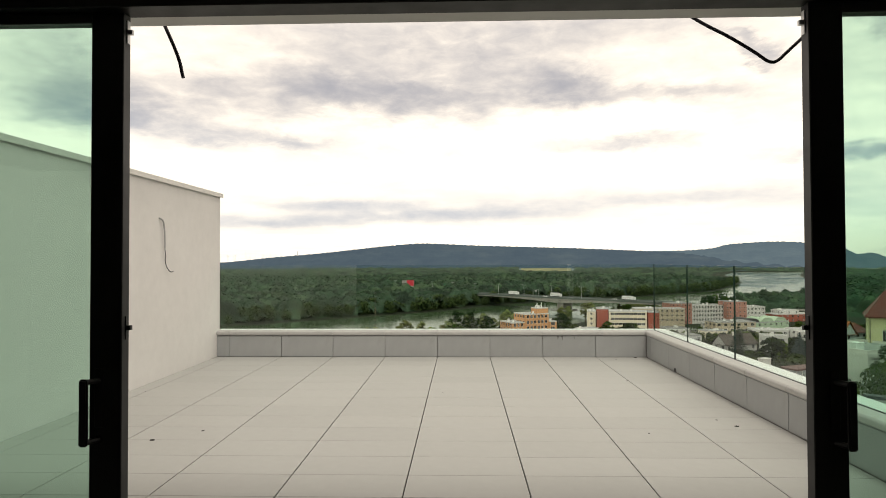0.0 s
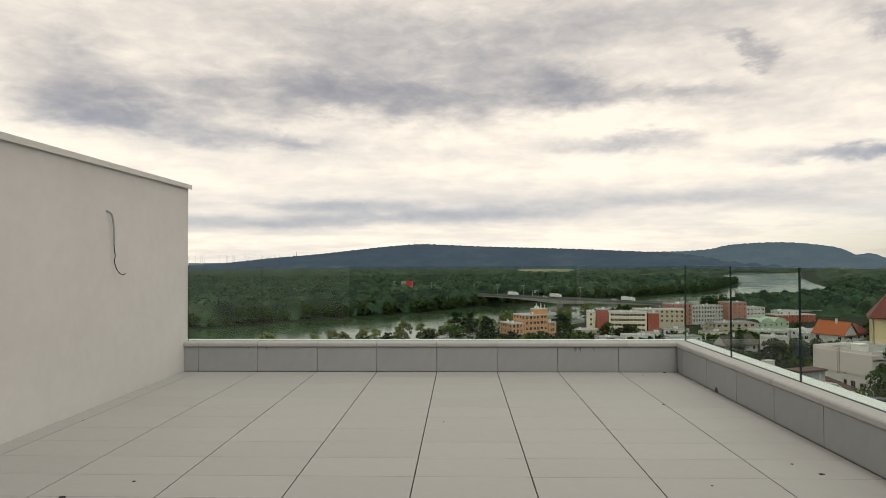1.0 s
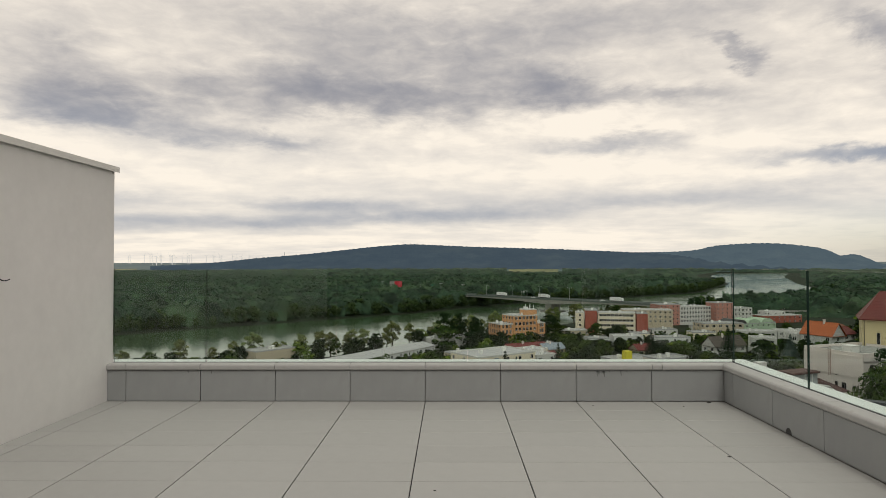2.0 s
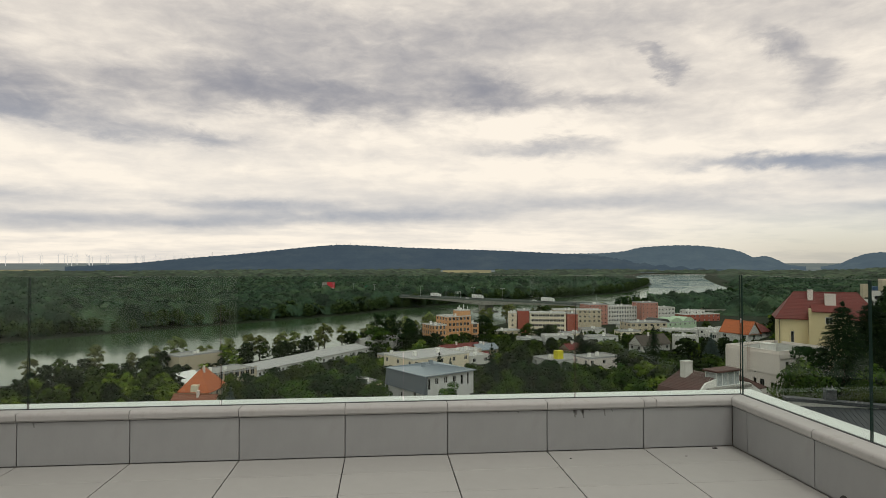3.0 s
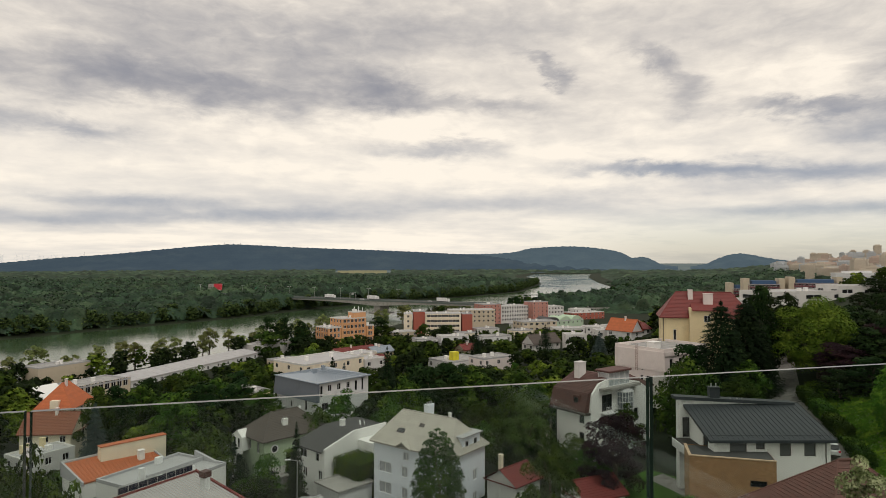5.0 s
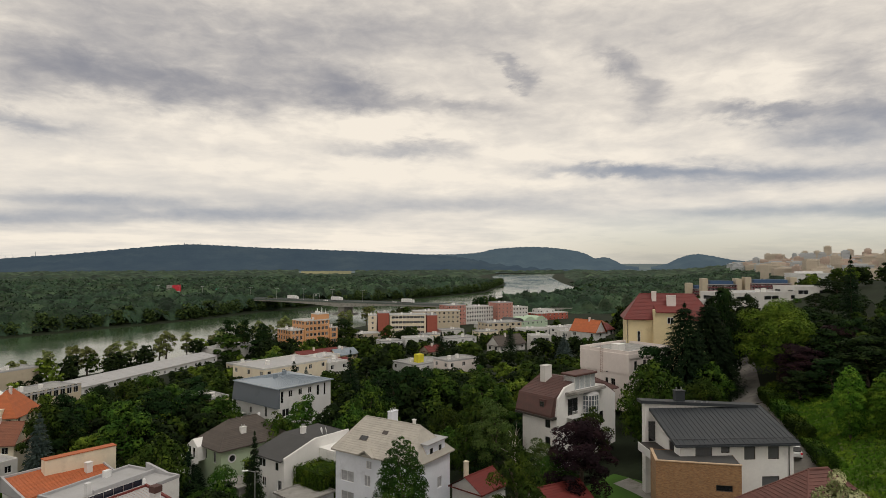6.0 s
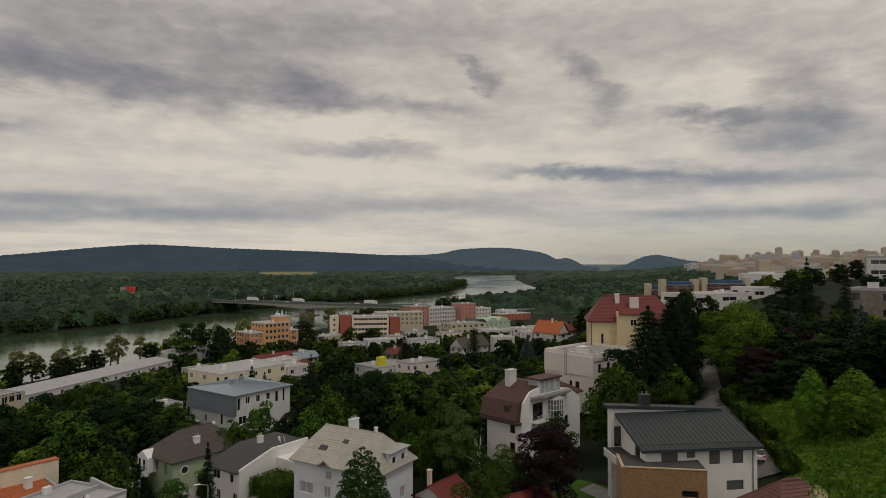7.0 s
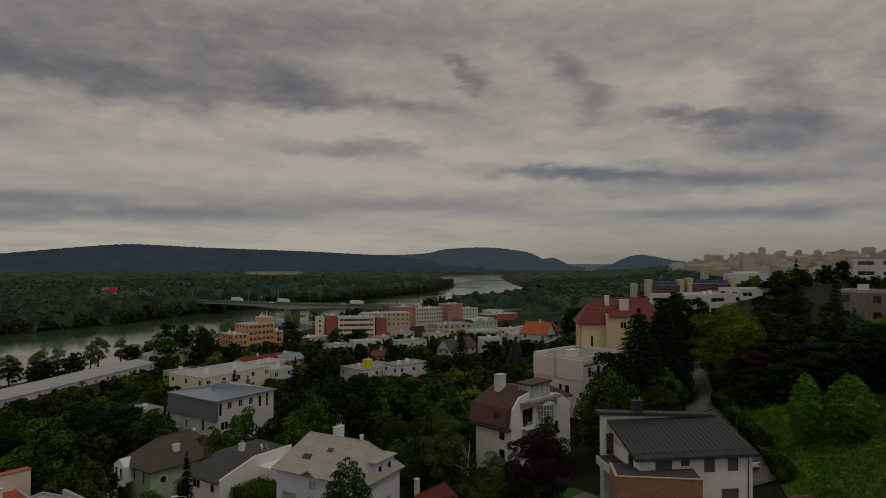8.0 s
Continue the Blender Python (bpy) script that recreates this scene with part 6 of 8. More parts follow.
simple("office_building", "orange office building, lower side wing", "building", (26.6, 311.6), 25, 7.5, 13.0, -43.5, -31.2, "w_orange", "pale", 4, (3, 5), win=(1.2, 2.0))
simple("office_building", "orange office building, tall middle block", "building", (33.6, 314.6), 25, 14.5, 12.0, -43.5, -27.0, "w_orange", "pale", 5, (6, 4), win=(1.4, 1.6))
simple("office_building", "orange office building, lower end wing", "building", (47.0, 320.0), 25, 4.5, 12.0, -43.5, -31.2, "w_orange", "pale", 4, (2, 3), win=(1.2, 2.0))
hs = simple("office_building", "orange roof house of the office building with masts", "building", (40.5, 320.5), 25, 7.0, 6.0, -29, -24.2, "w_orange", "pale", 1, (0, 0))
for k in range(7):
    ms = cylinder(bmesh.new(), (.6 + k * .9, 1.5 + (k % 3), 4.8), (.6 + k * .9, 1.5 + (k % 3), 7.0 + (k * 37 % 10) * .12), .10, sides=6)
    part("mast", ms, M["white_plain"], hs, "white aerial mast")
simple("apartment_block", "brick-red stair tower of an apartment block", "building", (79.0, 352.0), -10, 6.5, 12.0, -43.5, -27.0, "w_brickred", "flat", 1, (0, 0))
simple("apartment_block", "cream apartment block with window bands", "building", (85.8, 351.0), -10, 21.0, 12.0, -43.5, -28.4, "w_cream", "pale", 4, (9, 3), win=(1.9, 1.4))
simple("apartment_block", "brick-red end of an apartment block", "building", (107.2, 347.0), -10, 6.0, 12.0, -43.5, -28.6, "w_brickred", "flat", 1, (0, 0))
simple("apartment_block", "cream end block beside the red tower", "building", (74.0, 355.0), -10, 4.8, 11.0, -43.5, -28.6, "w_cream", "pale", 4, (1, 2))
simple("apartment_block", "long beige apartment block behind the tower", "building", (113.0, 395.0), -6, 31.0, 11.0, -45, -30.2, "w_beige", "pale", 3, (10, 3))
simple("apartment_block", "pink brick apartment tower", "building", (147.5, 428.0), 8, 15.0, 14.0, -45, -29.2, "w_pink", "flat", 5, (5, 3), win=(.9, 1.2))
simple("apartment_block", "white apartment wing with window grid", "building", (163.0, 431.0), 12, 25.0, 12.0, -45, -31.0, "w_white", "pale", 4, (11, 3), win=(1.1, 1.6))
simple("apartment_block", "pink apartment tower with roof house", "building", (188.0, 430.0), 12, 14.0, 12.0, -45, -28.2, "w_pink", "flat", 5, (4, 3), win=(.9, 1.2))
simple("apartment_block", "white end wing of the apartment row", "building", (203.0, 436.0), 12, 15.0, 12.0, -45, -32.4, "w_white", "pale", 4, (5, 2))
simple("house", "house with steep orange tiled roof", "house", (127.6, 200.2), 24, 6.6, 11.0, -28.5, -23.6, "w_grey", ("r_tile_orange", "gable", "y"), 1, (1, 2), rh=4.2)
simple("house", "small white gabled house with dark roof", "house", (98.0, 221.5), 22, 15.0, 6.6, -35, -30.0, "w_white", ("r_tile_umber", "gable", "x"), 1, (3, 2), rh=3.4)
hv = simple("hall", "mint-green hall with three roof vaults", "building", (178.0, 381.0), 24, 37.0, 13.0, -45, -38.4, "w_mint", "flat", 1, (8, 2))
for k in range(3):
    vb = bmesh.new()
    prism(vb, [(k * 12 + 6 + 5.6 * math.cos(math.pi * j / 10), 6.2 + 3.4 * math.sin(math.pi * j / 10)) for j in range(11)], "y", .3, 12.7)
    part("vault", vb, M["w_mint"] if k else M["r_bitumen"], hv)
simple("house", "beige house with rows of balconies", "house", (138.9, 331.3), 7, 23.0, 12.0, -43, -32.8, "w_beige", "flat", 3, (6, 3), win=(1.8, 1.3))
ROW = "flat-roofed houses in the valley"
SPECS = [((146, 305), -12, 17, 9, -41, -33.8, "w_white", "pale"), ((163, 301), -12, 12, 9, -41, -33.2, "w_white", "pale"), ((120, 212), -14, 9, 7, -32, -24.4, "w_white", "pale"), ((109, 216), -14, 8, 7, -33, -26.2, "w_white", "pale"),
         ((56.9, 196), 24, 16, 11.7, -38, -31.5, "w_grey", "flat"), ((66.6, 190), 20, 13, 8, -36, -29.8, "w_rose", "flat"), ((9.2, 182.4), 35, 23.5, 15, -39, -28.1, "w_cream", "pale"), ((28.7, 194.7), 30, 8, 8.3, -39, -29.3, "w_white", "pale"),
         ((18, 198), 33, 10, 9, -40, -30.4, "w_cream", "pale"), ((24, 226), 40, 20, 8, -40, -33.0, "w_cream", "pale"), ((59.8, 337.6), 15, 20, 9, -44, -37.4, "w_beige", "pale"), ((80.8, 297), 0, 14.5, 9, -42, -35.4, "w_grey", "pale"),
         ((68.4, 297), 5, 11, 8, -42, -36.4, "w_grey", "flat"), ((94.3, 271), 12, 15.5, 8, -40, -33.0, "w_grey", "flat"), ((114.8, 343), 8, 15, 9, -44, -37.4, "w_white", "flat"), ((100, 330), 5, 12, 8, -43, -38, "w_cream", "flat"),
         ((224.6, 439), 10, 32, 12, -45, -38.0, "w_brickred", "pale"), ((232, 447), 10, 15, 10, -45, -35.8, "w_white", "pale"), ((196, 330), 15, 22, 10, -42, -36.5, "w_rose", "pale"), ((186, 300), 15, 16, 9, -40, -34.5, "w_white", "flat"),
         ((2, 236), 30, 12, 8, -41, -35, "w_beige", "flat"), ((40, 272), 20, 12, 8, -42, -36.5, "w_beige", "flat"), ((-6, 160), 33, 7, 10, -39, -31.0, "w_yellow", "flat"), ((150, 372), 5, 12, 8, -44, -38.5, "w_white", "flat"),
         ((128, 318), 5, 12, 8, -42, -36, "w_cream", "flat")]
for N, yw, a, b, z0, z1, wl, rfk in SPECS:
    word = {"w_white": "white", "w_rose": "rose-white", "w_grey": "grey", "w_cream": "cream", "w_beige": "beige", "w_brickred": "brick-red", "w_yellow": "pale yellow"}[wl]
    simple("house", f"{word} low flat-roofed building among trees", "house", N, yw, a, b, z0, z1, wl, rfk, 1 if z1 - z0 < 7 else 2, (max(int(a / 4), 2), max(int(b / 4), 1)), ROW, vis=z1 - .5)
for N, yw, a, b, z0, z1, wl, rt in [((25.4, 245), 28, 19, 8, -40, -34.6, "w_cream", "r_tile_red"), ((40, 250), 25, 10, 7, -40, -35.0, "w_yellow", "r_metal_blue"), ((33, 212), 30, 8, 7, -39, -33.0, "w_yellow", "r_tile_red"),
                                    ((78, 248), 20, 8, 7, -40, -35, "w_beige", "r_tile_red"), ((133, 206), 20, 9, 7, -29, -23.6, "w_white", "r_tile_red"), ((168, 290), 20, 12, 9, -40, -35.5, "w_white", "r_tile_umber"), ((146, 232), 20, 12, 8, -31, -25.6, "w_white", "r_tile_clay")]:
    simple("house", "house with a coloured pitched roof in the valley", "house", N, yw, a, b, z0, z1, wl, (rt, "gable", "x"), 1, (3, 2), "pitched-roof houses in the valley", rh=2.0, vis=z1 - .8)
yl = tagged(part("roof_box", boxes((0, 2.6, 0, 2.2, 0, 2.8), bevel=.05), material("bright_yellow_paint", (.62, .55, .03), rough=.7)), "bright yellow roof box on a grey flat roof", "roof box")
yl.matrix_world = pose(59.5, 201.0, -31.5, 0, 0, 24)

# houses on the left, nearer the river
h = simple("house", "house with brown clay roof and solar panels", "house", (-39.5, 142.0), 80, 7.0, 10.0, -39.8, -33.2, "w_cream", ("r_tile_clay", "gable", "y"), 1, (2, 3), rh=3.6)
sp = part("solar_panel", boxes((0, 1.2, 0, 5.2, 0, .08)), M["solar"], h, "dark solar panels")
sp.matrix_basis = pose(1.2, 2.0, 5.9 + 1.7, 0, -37, 0)
h = simple("house", "house with steep orange roof and dormer", "house", (-48.1, 172.9), 80, 11.0, 8.5, -41.5, -34.6, "w_cream", ("r_tile_orange", "hip", "x"), 1, (3, 2), rh=5.6)
part("dormer", boxes((-.4, 2.0, 3.0, 5.0, 6.8, 8.8)), M["w_cream"], h)
h = simple("house", "white flat-roofed house with yellow chimneys", "house", (-43.0, 126.5), 45, 9.5, 6.0, -39.5, -33.9, "w_white", "pale", 1, (3, 2))
chimney(h, 2, 4, 5, 7.0, .8, .8, "w_yellow", 0)
chimney(h, 6, 5, 5, 7.4, .8, .8, "w_yellow", 0)
h = simple("school", "cream school hall with pale pitched roof", "building", (-58.4, 206.6), 50, 21.0, 12.5, -43, -36.4, "w_beige", "flat", 1, (9, 3), win=(1.6, 2.6), frame="frame_white")
rb = bmesh.new()
prism(rb, [(0, 5.4), (6.2, 8.4), (12.5, 5.4)], "x", -9.0, .2)
part("hall_roof", rb, M["flash"], h, "pale pitched hall roof")
part("hall_wall", boxes((-8.6, 0, .4, 12.6, 0, 5.4)), M["w_beige"], h)
simple("gym_block", "grey-beige windowless hall block", "building", (-79.0, 245.3), 48, 19.0, 10.0, -44, -35.5, "w_beige", "flat", 1, (0, 0))
h = simple("long_hall", "long low hall with pale membrane roof", "building", (-47.0, 234.0), 56, 72.0, 15.0, -44, -39.6, "w_grey", "pale", 1, (12, 0))
c_, u_, v_, ha_, hb_, vis_ = FOOT.pop()
for k in range(6):
    FOOT.append((c_ + u_ * (72 * (k + .5) / 6 - 36), u_, v_, 6.0, hb_, -40.0))
rb = bmesh.new()
prism(rb, [(-.3, 4.75), (7.5, 6.2), (15.3, 4.75)], "x", -.3, 72.3)
rs_ = part("roof_sheet", rb, M["r_light"], h)
cv = bmesh.new()
seams(cv, [(-.3, -.3, 4.75), (72.3, -.3, 4.75), (72.3, 7.5, 6.2), (-.3, 7.5, 6.2)], 4.5, .04)
part("roof_covering", cv, M["r_light"], rs_)["kind"] = "stuff"
simple("long_hall", "far end of the long hall", "building", (-4.0, 297.5), 52, 24.0, 13.0, -44, -37.2, "w_white", "pale", 1, (0, 0))
# brick-red rubble garden wall and terrace wall above the river houses
wl = tagged(part("garden_wall", boxes((0, 22, 0, .5, 0, 4.2), (22, 40, 0, .5, -1.5, 2.4)), M["stone"]), "long weathered stone garden wall between trees", "wall")
wl.matrix_world = pose(-14.0, 118.5, -37.5, 0, 0, 38)

# hillside at the right: long white school hall, stone house
simple("school", "long white flat-roofed school building", "building", (118.0, 139.0), 30, 22.0, 12.0, -19, -9.0, "w_white", "pale", 2, (6, 2), win=(3.0, 1.0))
simple("school", "white school wing with ribbon windows", "building", (133.4, 138.9), 5, 30.0, 12.0, -17, -6.6, "w_white", "pale", 2, (3, 2), win=(6.0, 1.2))
simple("school", "rear wing of the school with brown trim", "building", (158.0, 141.0), -18, 30.0, 12.0, -14, -5.2, "w_white", "pale", 2, (5, 2), win=(3.0, 1.2))
simple("house", "rough stone house on the upper slope", "house", (116.0, 82.5), -70, 8.0, 9.0, -13, -2.4, "stone", "flat", 2, (2, 2), frame="frame_dark")
simple("house", "cream house with brown roof on the upper slope", "house", (118.5, 74.5), -60, 14.0, 9.0, -10, 1.2, "w_cream", ("r_tile_brown", "hip", "x"), 2, (4, 2), rh=2.2)
simple("apartment_block", "grey apartment slab on the hillside", "building", (181.0, 122.0), -60, 12.0, 9.0, -10, 4.2, "w_grey", "flat", 5, (2, 1), win=(4.0, 1.2))
M["w_plum"] = paint("plum_red_panels", (0.16, 0.055, 0.065))
M["w_blueband"] = paint("blue_roof_panels", (0.05, 0.10, 0.20))
for k, (az0, dist, yw, a, top) in enumerate(((41.6, 620, -30, 26, -12.0), (44.9, 625, -32, 34, -10.5), (40.4, 640, -30, 12, -17.0))):
    q = radians(az0)
    hh = simple("apartment_block", "plum-red apartment block with blue roof storey", "building", (dist * math.sin(q), dist * math.cos(q)), yw, a, 14.0, -42, top - 6, "w_plum", "flat", 4, (12, 2), "plum-red apartment blocks", win=(2.0, 1.5))
    part("roof_storey", boxes((3, a - 3, 1, 13, top + 36, top + 39.4)), M["w_blueband"], hh)
    for x0 in (-4, a - 1):
        part("stair_tower", boxes((x0, x0 + 5, 0, 14, 0, top + 41.5)), M["w_beige"], hh)
# apartment town on the far slope, its panel colours paled by painted haze
rng = random.Random(11)
M.update(w_farbeige=paint("hazed_beige_panels", (.52, .46, .38)), w_fargrey=paint("hazed_grey_panels", (.46, .48, .50)), w_farrose=paint("hazed_rose_panels", (.50, .40, .34)))
TOWN = "apartment blocks on the far slope"
tower_meshes = {}


def town_block(w, d, hgt, mat):
    key = (w, d, hgt, mat)
    if key not in tower_meshes:
        bm = bmesh.new()
        n = max(int(hgt / 3), 2)
        rings = [(0, -12)]
        for k in range(n):
            z = k * 3.0
            rings += [(0, z), (.7, z), (.7, z + 1.4), (0, z + 1.4)]
        rings += [(0, n * 3.0), (.5, n * 3.0), (w * .2, n * 3.0 + .05), (w * .2, n * 3.0 + 2.4)]
        loops = [[bm.verts.new(q) for q in ((g, min(g, d * .3), z), (w - g, min(g, d * .3), z), (w - g, d - min(g, d * .3), z), (g, d - min(g, d * .3), z))] for g, z in rings]
        for lo, hi in zip(loops[:-1], loops[1:]):
            for k in range(4):
                bm.faces.new((lo[k], lo[(k + 1) % 4], hi[(k + 1) % 4], hi[k]))
        bm.faces.new(loops[-1])
        me_ = mesh_of("block", bm)
        me_.materials.append(M[mat])
        tower_meshes[key] = me_
    return tower_meshes[key]


sizes = [(24, 12, 21), (34, 12, 18), (18, 13, 27), (44, 12, 18), (15, 15, 33)]
for k in range(296):
    az_ = 43.0 + 20.0 * rng.random() ** .85
    dist = rng.uniform(1050 if az_ > 46 else 1350, 2500)
    x, y = dist * math.sin(radians(az_)), dist * math.cos(radians(az_))
    w, d, hg = sizes[rng.choice((0, 0, 1, 1, 2, 3, 3, 4))] if az_ > 45 else sizes[rng.choice((0, 1, 3))]
    me_ = town_block(w, d, hg, rng.choice(("w_farbeige", "w_fargrey", "w_farbeige", "w_farrose")))
    ob = part("apartment_block", me_, None)
    ob.matrix_world = pose(x, y, land_z(x, y) + 1, 0, 0, rng.choice((-48, -40, -52, -30, 35)) + rng.uniform(-8, 8))
    tagged(ob, "pale apartment block on the far wooded slope", "building", TOWN)
for az_, size_ in ((50.1, (17, 16, 45)), (49.4, (16, 14, 33)), (46.2, (40, 13, 33))):
    ob = part("apartment_block", town_block(*size_, "w_farbeige"), None)
    x, y = 1900 * math.sin(radians(az_)), 1900 * math.cos(radians(az_))
    ob.matrix_world = pose(x, y, land_z(x, y), 0, 0, -45)
    tagged(ob, "tall beige apartment tower above the other blocks", "building", TOWN)
ob = part("apartment_block", town_block(60, 14, 18, "w_grey"), None)
ob.matrix_world = pose(720, 655, -30, 0, 0, -20)
tagged(ob, "blue-grey office slab at the foot of the slope", "building", TOWN)

# ---- motorway bridge, hoarding, wind turbines ----
BL, BR = Vector((-30.0, 690.0)), Vector((150.0, 515.0))
bdir = BR - BL
blen = bdir.length
byaw = math.degrees(math.atan2(bdir.y, bdir.x))
bridge = tagged(empty("bridge", pose(BL.x, BL.y, 0, 0, 0, byaw)), "long concrete motorway bridge over the river", "bridge")
ZD = -33.4


def deck_poly(x0, x1, depth_at, n):
    top = [(x0 + (x1 - x0) * k / n, ZD) for k in range(n + 1)]
    bot = [(x, ZD - depth_at(x)) for x, _ in top[::-1]]
    return top + bot


pier_x = blen * 0.70
dk = bmesh.new()
prism(dk, deck_poly(-120, blen + 40, lambda x: 1.6 + 3.2 * max(0.0, 1 - abs(x - pier_x) / 75.0) ** 1.7, 48), "y", -9, 9)
part("deck", dk, M["concrete"], bridge)
part("road_surface", boxes((-120, blen + 40, -8.6, 8.6, ZD + .002, ZD + .06)), M["asphalt"], bridge)
BARRIER = material("dark_edge_barrier", (.10, .125, .115), rough=.6, vary=.15, scale=.3)
for y in (-9.2, 8.9):
    part("parapet", boxes((-120, blen + 40, y, y + .3, ZD - .5, ZD + .9)), BARRIER, bridge, "dark grey-green edge barrier")
part("pier", boxes((pier_x - 3.5, pier_x + 3.5, -7, 7, -50, ZD - 4.2), (pier_x - 8, pier_x + 8, -9, 9, -50, -44.2)), M["concrete"], bridge)
lm = bmesh.new()
cylinder(lm, (0, 0, 0), (0, 0, 10.5), .14, .09, sides=6)
lamp_post = mesh_of("post", lm)
lamp_post.materials.append(M["tank"])
la = mesh_of("lamp_head", boxes((-2.2, 2.2, -.12, .12, 10.4, 10.6), (-2.4, -1.4, -.25, .25, 10.5, 10.8), (1.4, 2.4, -.25, .25, 10.5, 10.8)))
la.materials.append(M["tank"])
for k in range(9):
    st = tagged(empty("street_lamp", pose(0, 0, 0)), "tall double-armed motorway lamp on the bridge", "street lamp", "motorway lamps")
    c = BL + bdir * ((k * 33.0 - 70) / blen)
    st.matrix_world = pose(c.x, c.y, ZD + .06, 0, 0, byaw)
    part("post", lamp_post, None, st)
    part("lamp_head", la, None, st)


def lorry(pos, white=True, length=9.5):
    t_ = tagged(empty("lorry", pose(pos.x, pos.y, ZD + .06, 0, 0, byaw)), "white lorry on the motorway bridge", "lorry", "lorries on the bridge")
    part("trailer", boxes((0, length, -1.25, 1.25, 1.0, 3.9), bevel=.05), M["white_plain"], t_)
    part("cab", boxes((length + .5, length + 2.6, -1.2, 1.2, .6, 3.2), bevel=.2), M["white_plain"] if white else M["w_blueband"], t_)
    for x in (1.5, 2.8, 4.1, length + 1.5):
        for y in (-1.2, .9):
            part("wheel", cylinder(bmesh.new(), (x, y, .5), (x, y + .3, .5), .5, sides=12), M["joint"], t_)


side = Vector((-bdir.y, bdir.x)).normalized()
for f, o in ((0.425, 3.0), (0.63, 3.0), (0.93, 3.0)):
    lorry(BL + bdir * f + side * o)


def car(pos, z, yaw, mat, label, name="car"):
    c = tagged(empty(name, pose(pos[0], pos[1], z, 0, 0, yaw)), label, "car")
    b_ = bmesh.new()
    prism(b_, [(-2.1, .35), (-2.15, .85), (-1.5, 1.0), (-.9, 1.0), (.6, 1.0), (1.6, .9), (2.1, .75), (2.15, .35)], "y", -.85, .85)
    bmesh.ops.bevel(b_, geom=b_.edges[:], offset=.06, segments=2, affect="EDGES")
    part("body", b_, mat, c)
    b_ = bmesh.new()
    prism(b_, [(-1.95, .98), (-1.6, 1.48), (.2, 1.5), (1.0, .98)], "y", -.72, .72)
    bmesh.ops.bevel(b_, geom=b_.edges[:], offset=.05, segments=2, affect="EDGES")
    part("windows", b_, M["window"], c)
    part("car_roof", boxes((-1.62, .22, -.7, .7, 1.47, 1.53), bevel=.02), mat, c)
    part("tail_light", boxes((-2.17, -2.1, -.8, -.55, .7, .95), (-2.17, -2.1, .55, .8, .7, .95)), M["red_sign"], c)
    part("number_plate", boxes((-2.19, -2.16, -.26, .26, .55, .66)), M["white_plain"], c)
    for x in (-1.35, 1.35):
        for y in (-.88, .70):
            w_ = part("wheel", cylinder(bmesh.new(), (x, y, .32), (x, y + .18, .32), .32, sides=16), M["joint"], c)
            part("rim", cylinder(bmesh.new(), (x, y - .01, .32), (x, y + .19, .32), .19, sides=12), M["tank"], w_)
    return c


for f, o, mt in ((0.12, 3.0, "w_dark"), (0.62, -3.0, "white_plain"), (0.9, 3.0, "w_grey")):
    pp = BL + bdir * f + side * o
    car(pp, ZD + .06, byaw, M[mt], "car driving on the motorway bridge")
# overhead sign frame on the bridge
gs = tagged(empty("sign_gantry", pose(*(BL + bdir * .58), ZD, 0, 0, byaw)), "white overhead sign frame on the motorway", "sign frame")
part("frame", boxes((-.12, .12, -8.5, -8.25, 0, 6.5), (-.12, .12, 0.5, .75, 0, 6.5), (-.12, .12, -8.5, .75, 6.35, 6.6)), M["tank"], gs)
part("sign", boxes((.13, .2, -6.0, -3.0, 4.4, 6.3)), M["tank"], gs)
# elevated motorway on the near bank
mway = tagged(part("road", boxes((0, 520, -9, 9, -1.2, 0), (0, 520, -9.3, -9.0, -.8, .8), (0, 520, 9.0, 9.3, -.8, .8)), M["concrete"]), "motorway embankment beyond the houses", "road", kind="structure")
mway.matrix_world = pose(262, 520, -40.0, 0, 0, -16)
rng = random.Random(5)
for k in range(6):
    q = (262 + math.cos(radians(-16)) * (20 + 45 * k), 520 + math.sin(radians(-16)) * (20 + 45 * k))
    car(q, -40.0, -16, M[("white_plain", "w_dark", "w_grey")[k % 3]], "car on the motorway embankment")

# red hoarding in the forest
hd = tagged(empty("hoarding", pose(-66.0, 760.0, -44, 0, 0, 10)), "red hoarding on a tall frame above the trees", "hoarding")
part("board", boxes((-2, 7, -.3, .3, 11.0, 21.0)), M["red_sign"], hd)
part("side_board", boxes((-8, -2.1, -.2, .4, 11.0, 21.0)), M["concrete"], hd, "bare grey back of the second board")
part("stripe", boxes((2.2, 6.2, -.36, -.31, 12.4, 14.0)), M["white_plain"], hd)
part("post", cylinder(bmesh.new(), (-1.5, 0, 0), (-1.5, 0, 12), .6, sides=10), M["tank"], hd)
rs = tagged(empty("road_sign", pose(-18.0, 770.0, -40, 0, 0, 10)), "green motorway direction sign above the trees", "road sign")
part("board", boxes((-4.5, 4.5, -.15, .15, 8.5, 12.5)), M["sign_green"], rs)
part("post", boxes((-4, -3.6, -.1, .1, -4, 8.5), (3.6, 4, -.1, .1, -4, 8.5)), M["tank"], rs)

